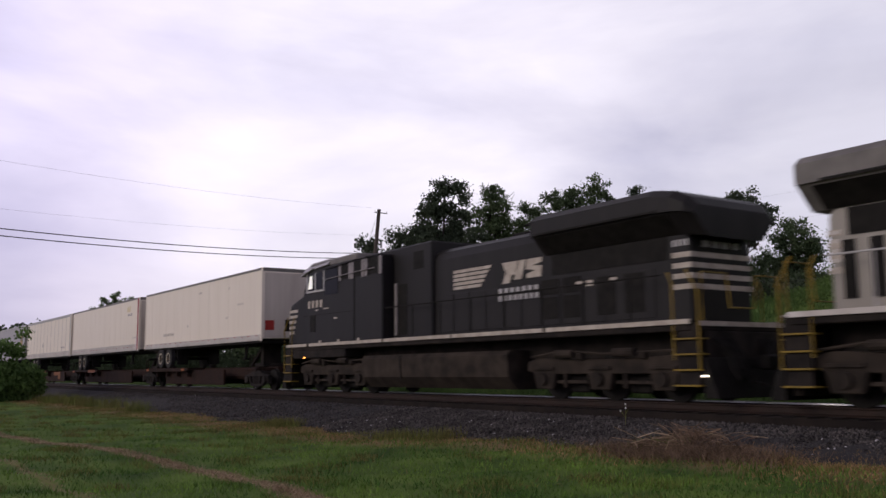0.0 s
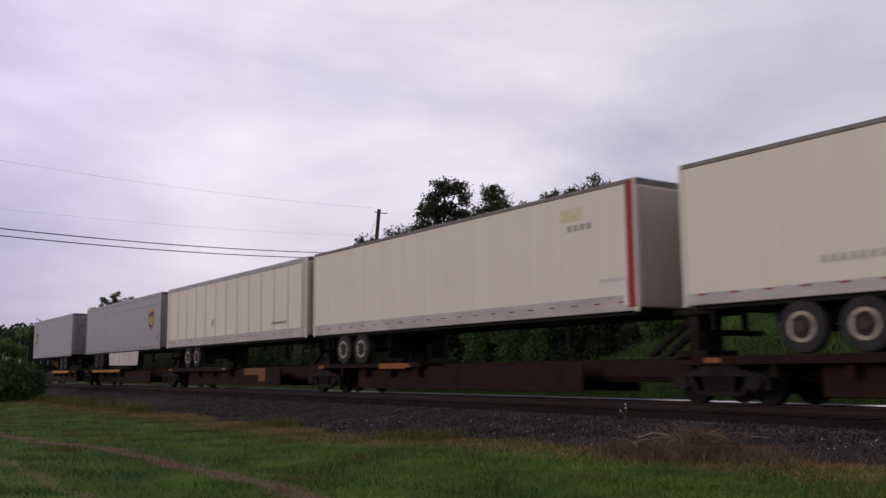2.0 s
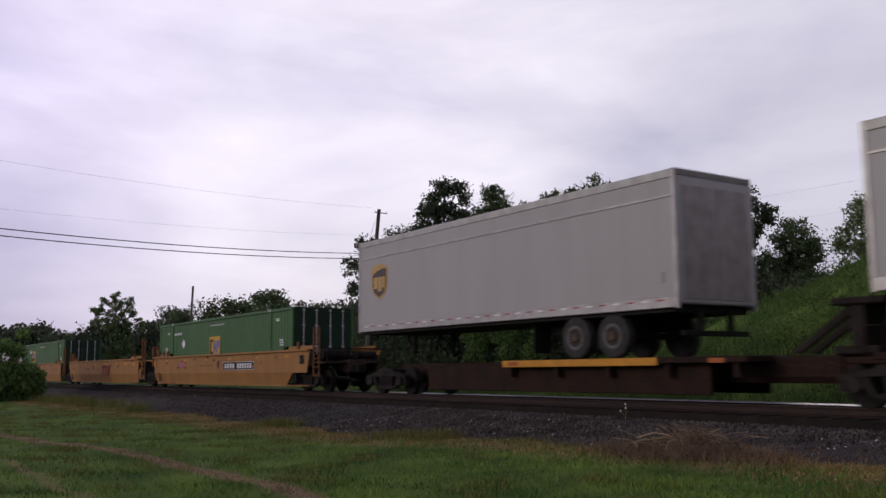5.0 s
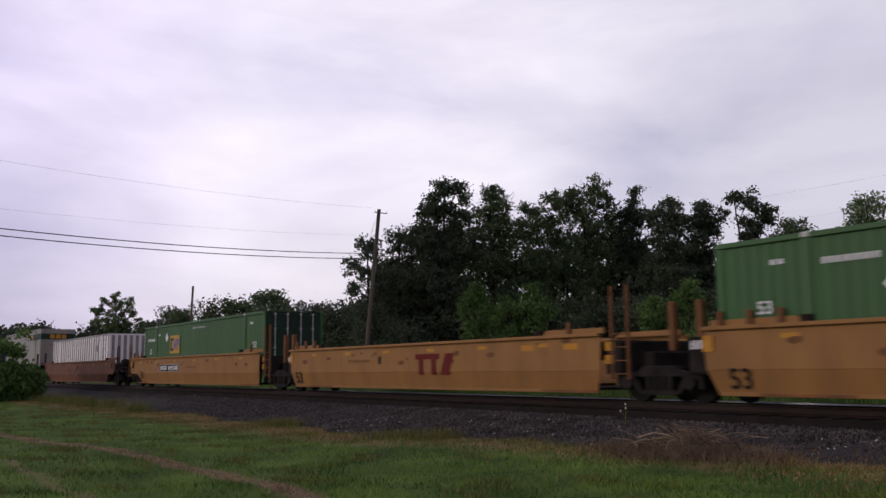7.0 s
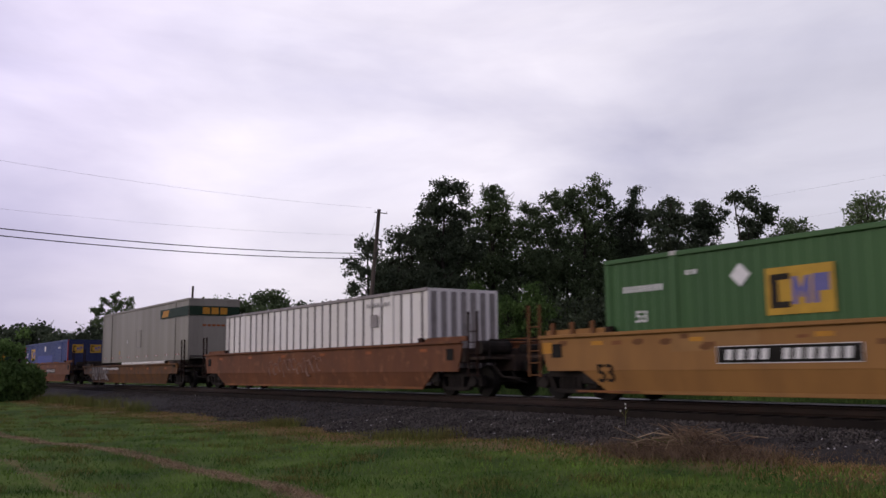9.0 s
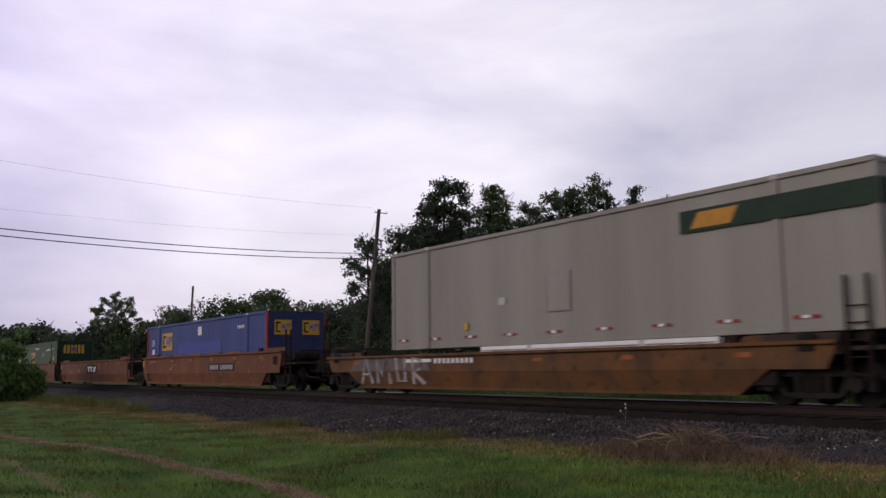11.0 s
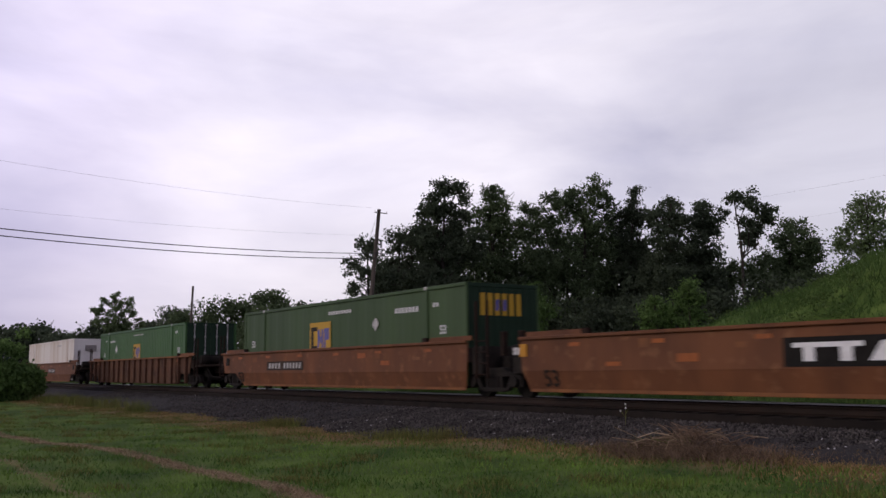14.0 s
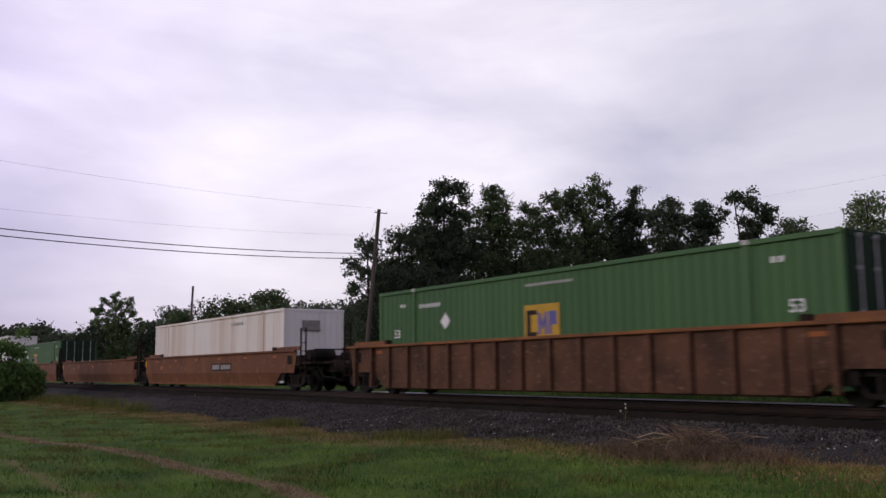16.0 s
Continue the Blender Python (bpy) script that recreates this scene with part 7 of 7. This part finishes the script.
    for x, y, z in ((-11.0, 22.2, 5.0), (-13.2, 22.0, 4.5), (-20.2, 19.1, 5.5), (-23.2, 16.9, 5.6), (-21.4, 18.0, 4.9)):
        lobe_tree(x, y, [(0, z, 0.28), (-0.35, z - 0.5, 0.36), (0.4, z - 0.6, 0.36), (0.1, z - 1.0, 0.55), (-0.6, z - 1.3, 0.5), (0.7, z - 1.4, 0.5), (0, z - 1.9, 0.8)], "young light green sapling before the dark wood", "leaf_light", 0.09, 13, 0.6, 0.3, "sapling", "light saplings by the wood")
    # far trees
    lobe_tree(-109.7, 18.2, [(-0.2, 11.3, 1.0), (-1.6, 10.5, 1.0), (1.4, 10.5, 1.0), (-2.7, 9.2, 1.0), (-0.2, 9.5, 1.4), (2.3, 9.2, 1.0), (-1.4, 8.0, 1.5), (1.2, 7.7, 1.5), (3.0, 7.6, 0.9), (-3.2, 7.6, 0.9)], "sparse tall tree far down the line", "leaf_bank", 0.15, 7, 2.0, 0.8, group="trees down the line")
    tree(-112.0, 15.5, 7.0, 3.2, "dark round tree far down the line", "leaf_dark", 0.1, 70, 50, 0.3, 1.0, group="trees down the line")
    for x, y, z, r, lf in ((-120.8, 30.0, 10.6, 3.4, "leaf_dark"), (-118, 25, 8.0, 4.0, "leaf_dark"), (-80.6, 23.6, 9.2, 3.6, "leaf"), (-78.9, 27.6, 9.9, 3.8, "leaf"), (-84, 20.0, 7.6, 3.4, "leaf"), (-69.5, 28.0, 7.9, 3.0, "leaf_dark"), (-64.5, 29.5, 7.6, 2.8, "leaf_dark"), (-60, 30.5, 7.8, 2.8, "leaf_dark"), (-73, 25, 7.6, 3.0, "leaf"), (-52.0, 27.5, 7.0, 2.8, "leaf_dark"), (-96, 24, 6.6, 3.4, "leaf_dark"), (-106, 27, 7.0, 3.6, "leaf_dark")):
        tree(x, y, z, r, "round-crowned tree down the line", lf, 0.05, 110, 75, 0.21, 0.85, group="trees down the line")
    for x, y, z in ((-147, 13.5, 8.8), (-155, 17, 8.4), (-140, 10.5, 7.4), (-150, 6.5, 8.0), (-165, 9, 8.6), (-130, 16, 6.2)):
        tree(x, y, z, 4.6, "dark far tree beyond the curve", "leaf_dark", 0.05, 70, 45, 0.42, 1.2, group="far trees")
    # lighter trees on the bank
    lobe_tree(-2.7, 25.0, [(0.5, 8.6, 0.5), (0, 7.9, 0.55), (0.8, 7.7, 0.65), (-0.5, 7.3, 0.5), (0.1, 7.0, 0.75), (-0.9, 6.6, 0.35), (1.3, 8.4, 0.8), (1.5, 6.8, 1.1)], "light green tree on the grassy bank", "leaf_bank", 0.085, 15, 0.9, 0.5)
    lobe_tree(1.5, 27.0, [(0, 9.6, 0.7), (-0.8, 8.6, 0.9), (0.9, 8.5, 0.9), (0, 7.4, 1.3)], "light green tree on the grassy bank", "leaf_bank", 0.085, 18, 1.2, 0.5)
    # bush on the near side
    for x, y, z, r in ((-40.0, -7.4, 2.7, 2.2), (-43.5, -8.2, 3.2, 2.4), (-38.4, -6.2, 1.4, 1.4)):
        tree(x, y, z, r, "dense dark green roadside bush", "leaf_light", 0.0, 70, 90, 0.14, 0.45, name="bush", group="bushes beside the track")
    # bare dead sapling beside the pole
    bm = bm_new()
    for k in range(7):
        p = (RNG.uniform(-0.5, 0.5), RNG.uniform(-0.3, 0.3), 0)
        limb(bm, p, (p[0] + RNG.uniform(-0.6, 0.6), p[1], RNG.uniform(3.4, 5.2)), 0.04, 0.01, 3, 0.2)
    t = thing("dead_sapling", "bare pale dead sapling near the utility pole", "sapling")
    t.location = (-30.8, 8.6, float(land(-30.8, 8.6)))
    part("stem", bm, "dead_bark", t)
    # low hedge behind the track
    n = 1500
    x = RNG.uniform(-135, -19, n)
    y = 8.5 + RNG.uniform(0, 4.5, n)
    hh = 1.2 + 0.9 * np.sin(x * 0.31) * np.sin(x * 0.12 + 1)
    P = np.stack([x, y, land(x, y) + RNG.uniform(0, 1, n) * (hh + 0.6)], 1)
    V, F = leaf_cloud(P, 26, 0.6, 0.16)
    tagged(new("hedge_growth", np_mesh("hedge_growth", V, F, "leaf_hedge")), "low green hedge growth behind the track", "hedge", kind="stuff")
    # distant woods
    pts = []
    for k in range(420):
        x = RNG.uniform(-420, -170)
        pts.append((x, RNG.uniform(20, 60) + (-170 - x) * 0.12, RNG.uniform(0, 7.5)))
    for k in range(260):
        pts.append((RNG.uniform(-110, -40), RNG.uniform(45, 70), RNG.uniform(0, 6.5)))
    V, F = leaf_cloud(np.array(pts), 34, 2.2, 0.9)
    tagged(new("distant_woods", np_mesh("distant_woods", V, F, "leaf_dark")), "dark distant woods along the horizon", "woods", kind="stuff")


def blades(n, x, y, h, wide, material, name, label, tilt=0.35, base=None):
    z = land(x, y) if base is None else base
    k = len(x)
    ang = RNG.uniform(0, 6.28, k)
    dx, dy = np.cos(ang), np.sin(ang)
    hh = h * RNG.uniform(0.5, 1.3, k)
    le = RNG.normal(0, tilt, (k, 2)) * hh[:, None]
    w = wide * RNG.uniform(0.6, 1.4, k)
    A = np.stack([x - dx * w, y - dy * w, z - 0.01], 1)
    B = np.stack([x + dx * w, y + dy * w, z - 0.01], 1)
    C = np.stack([x + le[:, 0], y + le[:, 1], z + hh], 1)
    V = np.stack([A, B, C], 1).reshape(-1, 3)
    tagged(new(name, np_mesh(name, V, np.arange(k * 3).reshape(-1, 3), material)), label, "grass", kind="stuff")


def toe(x):
    """Where the ballast meets the grass."""
    return -4.9 + 1.25 * smooth(2, 10, x)


def strip(x, y):
    """How near a spot lies to one of the dry mower tracks, in metres."""
    arc = np.minimum(0.0085 * (x - 6.5) ** 2, 1.45)
    return np.minimum(np.abs(y + 10.55 + arc), 0.12 + np.abs(y + 13.1 + 0.35 * arc))


def build_plants():
    # lawn
    n = 130000
    d = 9.0 + 36 * RNG.uniform(0, 1, n) ** 1.6
    a = RNG.uniform(radians(110), radians(186), n)
    x, y = EYE[0] + d * np.cos(a), EYE[1] + d * np.sin(a)
    ok = (y < toe(x) - 0.1) & (x > -45)
    x, y, d = x[ok], y[ok], d[ok]
    lump = np.sin(x * 1.7 + y * 0.6) * np.sin(y * 2.3 - x * 0.4)
    st = strip(x + 0.0, y + 0.06 * np.sin(x * 2.1))
    keep = (st > 0.24) | (RNG.uniform(0, 1, len(x)) < 0.15)
    x, y, lump = x[keep], y[keep], lump[keep]
    blades(0, x, y, 0.065 + 0.035 * lump.clip(-0.5, 1), 0.009, "blade", "lawn_grass", "short green lawn grass blades", 0.5)
    # dark tufts in the lawn
    n = 26000
    c = np.stack([RNG.uniform(-30, 18, 260), RNG.uniform(-15, -5.5, 260)], 1)
    k = RNG.integers(0, 260, n)
    x, y = c[k, 0] + RNG.normal(0, 0.30, n), c[k, 1] + RNG.normal(0, 0.16, n)
    ok = (y < toe(x) - 0.1) & (strip(x, y) > 0.3) & (np.hypot(x - EYE[0], y - EYE[1]) > 8)
    blades(0, x[ok], y[ok], 0.10, 0.008, "blade_tall", "lawn_tufts", "longer coarse tufts standing in the lawn", 0.5)
    # dry tracks
    n = 16000
    x = RNG.uniform(-12, 16, n)
    which = RNG.uniform(0, 1, n) < 0.92
    arc = np.minimum(0.0085 * (x - 6.5) ** 2, 1.45)
    y = np.where(which, -10.55 - arc, -13.1 - 0.35 * arc) + RNG.normal(0, 0.13, n) - 0.06 * np.sin(x * 2.1)
    blades(0, x, y, 0.03, 0.012, "straw", "dry_mower_track", "flattened tan dry grass in the mower tracks", 1.2)
    # rank fringe along the ballast
    n = 20000
    x = RNG.uniform(-46, 22, n)
    y = toe(x) - RNG.gamma(1.4, 0.75, n) + 0.4 + 0.15 * np.sin(x * 0.35) + 0.2 * np.sin(x * 1.3)
    clump = 0.5 + 0.5 * np.sin(x * 0.8 + np.sin(x * 0.33) * 2)
    blades(0, x, y, 0.035 + 0.06 * clump, 0.010, "blade_tall", "rank_grass", "rank yellowish grass along the ballast toe", 0.45)
    n = 42000
    x = RNG.uniform(-40, 20, n)
    y = toe(x) - 0.45 + RNG.normal(0, 0.6, n) + 0.3 * np.sin(x * 0.35) + 0.25 * np.sin(x * 1.1 + 1)
    ok = RNG.uniform(0, 1, n) < 0.25 + 0.75 * (np.sin(x * 0.9 + y * 0.8) * np.sin(x * 0.37 + 1.2) > -0.1)
    x, y = x[ok], y[ok]
    blades(0, x, y, 0.05, 0.011, "blade_dry", "dry_grass", "tan dry grass at the ballast toe", 0.9)
    n = 9000
    x, y = RNG.uniform(11.5, 17.5, n), RNG.uniform(-4.4, -2.9, n)
    bed = np.interp(y, [-4.4, -3.7, -3.0, -2.4], [-0.825, -0.706, -0.587, -0.485])
    keep = RNG.uniform(-4.1, -2.9, n) > y
    blades(0, x[keep], y[keep], 0.07, 0.008, "blade_dry", "dry_grass", "tan dry grass creeping onto the ballast", 0.9, np.maximum(bed, land(x, y))[keep])
    # taller clumps at the far left and among the stones
    n = 5200
    cx = np.array([-37, -34, -31, -28.5, -26, -22, -18, -3.7, -3.2, 3.0, 10.4, 4.4])
    k = RNG.integers(0, len(cx), n)
    x = cx[k] + RNG.normal(0, 0.6, n) * np.where(k > 6, 0.35, 1)
    y = toe(x) + RNG.normal(0, 0.35, n)
    blades(0, x, y, np.where(k > 6, 0.24, 0.48), 0.009, "blade_tall", "tall_grass", "tall seeding grass clumps by the track", 0.25)
    # far verge behind the track
    n = 26000
    x, y = RNG.uniform(-60, 20, n), 3.2 + np.abs(RNG.normal(0, 1.6, n))
    blades(0, x, y, 0.24, 0.02, "blade_bank", "far_verge_grass", "green verge grass behind the track", 0.35)
    # bank vegetation: long grass with patches of leafy weeds
    n = 80000
    x, y = RNG.uniform(-17, 12, n), RNG.uniform(5.5, 26, n)
    patch = np.sin(x * 0.8 + y * 0.5) * np.sin(y * 0.9 - x * 0.35)
    blades(0, x, y, 0.26 + 0.16 * patch, 0.012, "blade_bank", "bank_grass", "long green grass over the bank", 0.45)
    n = 800
    x, y = RNG.uniform(-16, 14, n), RNG.uniform(6.5, 27, n)
    keep = np.sin(x * 0.7 - 1) * np.sin(y * 0.6 + x * 0.2) > 0.0
    x, y = x[keep], y[keep]
    P = np.stack([x, y, land(x, y) + RNG.uniform(0.0, 0.28, len(x))], 1)
    V, F = leaf_cloud(P, 44, 0.5, 0.07, 0.5)
    tagged(new("bank_weeds", np_mesh("bank_weeds", V, F, "leaf_hill")), "patches of leafy green weeds over the bank", "weeds", kind="stuff")
    # dead brush pile
    pile = thing("brush_pile", "tangled heap of dead brown stems beside the ballast", "brush pile")
    pile.location = (11.3, -3.95, -0.70)
    for g in range(5):
        bm = bm_new()
        for k in range(85 if g < 4 else 30):
            cx, cy = RNG.normal(0, 0.62), RNG.normal(0, 0.26)
            ln = RNG.uniform(0.15, 0.6) if g < 4 else RNG.uniform(0.3, 0.8)
            an = RNG.uniform(0, 6.28)
            zz = max(0.04, 0.34 - 0.2 * abs(cx)) * RNG.uniform(0.05, 1.1)
            p = Vector((cx, cy, zz))
            q = p + Vector((ln * math.cos(an), ln * math.sin(an) * 0.8, RNG.uniform(-0.12, 0.24)))
            m = p.lerp(q, 0.5) + Vector((0, 0, RNG.uniform(0.0, 0.08)))
            pipe(bm, [p, m, q], RNG.uniform(0.004, 0.009), 4)
        part("dead_stem", bm, "twig" if g < 4 else "straw", pile, "dry brown stem")["kind"] = "stuff"
    n = 7500
    x, y = 11.3 + RNG.normal(0, 0.85, n), -4.25 + RNG.normal(0, 0.3, n)
    blades(0, x, y, 0.20, 0.006, "twig", "dead_stalks", "short brown dead stalks round the brush pile", 1.0)
    # one flowering weed on the ballast shoulder
    wd = thing("flowering_weed", "thin weed with small pale flowers on the ballast", "weed")
    wd.location = (8.35, -2.55, -0.40)
    bm = bm_new()
    pipe(bm, [(0, 0, 0), (0.02, 0, 0.2), (0.0, 0.02, 0.42)], 0.006, 5)
    pipe(bm, [(0.01, 0, 0.15), (-0.12, 0, 0.28)], 0.004, 5); pipe(bm, [(0.01, 0, 0.2), (0.1, 0, 0.33)], 0.004, 5)
    part("stem", bm, "blade_tall", wd)
    for p in ((0, 0.02, 0.42), (-0.12, 0, 0.28), (0.02, 0, 0.34)):
        bm = bm_new(); bmesh.ops.create_icosphere(bm, subdivisions=1, radius=0.022, matrix=Matrix.Translation(p))
        part("flower", bm, "logo_white", wd, "pale flower head")


# ------------------------------------------------------------------ poles and wires
def pole(x, y, ztop, lean, label, arm=True):
    z0 = float(land(x, y))
    p = thing("utility_pole", label, "utility pole", "utility poles along the line")
    p.location = (x, y, z0)
    H = ztop - z0
    part("pole_shaft", tube(bm_new(), (-lean * 0.3, -lean, -0.2), (0, 0, H), 0.15, 0.105, seg=12), "pole", p)
    if arm:
        part("crossarm", box(bm_new(), -0.03, 0.03, -0.30, 0.55, H - 0.22, H - 0.17, 0.01), "pole", p)
        bm = tube(bm_new(), (0, -0.1, H - 0.25), (0, -0.9, H - 2.6), 0.008, seg=5)
        part("brace_wire", bm, "wire", p, "thin brace wire")
    for k in (-0.27, 0.52) if arm else ():
        bm = tube(bm_new(), (0, k, H - 0.17), (0, k, H - 0.09), 0.02)
        part("insulator", bm, "insulator", p)
    bm = tube(bm_new(), (0, 0.14, H - 2.3), (0, 0.14, H - 1.9), 0.05)
    tube(bm, (0, 0.14, H - 2.75), (0, 0.14, H - 2.45), 0.05)
    part("cable_clamp", bm, "insulator", p)
    return p


def wire(p, q, sag, r, material, label):
    p, q = Vector(p), Vector(q)
    bm = bm_new()
    pts = []
    for k in range(25):
        u = k / 24
        m = p.lerp(q, u); m.z -= 4 * sag * u * (1 - u)
        pts.append(m)
    pipe(bm, pts, r, 5)
    ob = new("overhead_wire", mesh_of(bm, material, "overhead_wire"))
    tagged(ob, label, "wire", "overhead wires")


def build_poles():
    pole(-23.85, 10.5, 10.15, 0.9, "weathered wooden utility pole leaning slightly behind the track")
    pole(-70.8, 15.6, 9.65, 0.3, "bare wooden utility pole down the line", False)
    pole(-133.9, 20.4, 9.45, 0.2, "bare wooden utility pole far down the line", False)
    far = (-14.07, -15.15)
    wire((-23.85, 10.64, 7.55), (*far, 6.2), 0.35, 0.022, "wire", "thick black cable crossing over the track")
    wire((-23.85, 10.64, 7.25), (*far, 5.93), 0.35, 0.022, "wire", "thick black cable crossing over the track")
    wire((-23.85, 10.05, 10.2), (*far, 8.77), 0.3, 0.0042, "wire_thin", "thin pale overhead wire")
    wire((-23.85, 10.5, 8.6), (*far, 6.86), 0.3, 0.0034, "wire_thin", "thin pale overhead wire")
    wire((-19.68, 35.12, 12.05), (0.3, 40.2, 13.0), 0.1, 0.0042, "wire_thin", "thin pale wire high behind the wood")
    wire((-17.85, 41.1, 11.2), (0.3, 40.2, 11.5), 0.1, 0.0042, "wire_thin", "thin pale wire high behind the wood")


build_land()
build_poles()
build_locomotives()
build_trailers()
build_wells()
build_trees()
build_plants()
build_track()


def motions():
    for ob, s, turn in TRAIN:
        walk(ob, [(k * 0.5, pose(s + way(k * 0.5), 0, 0, 0, 0, turn)) for k in range(33)])


motions()
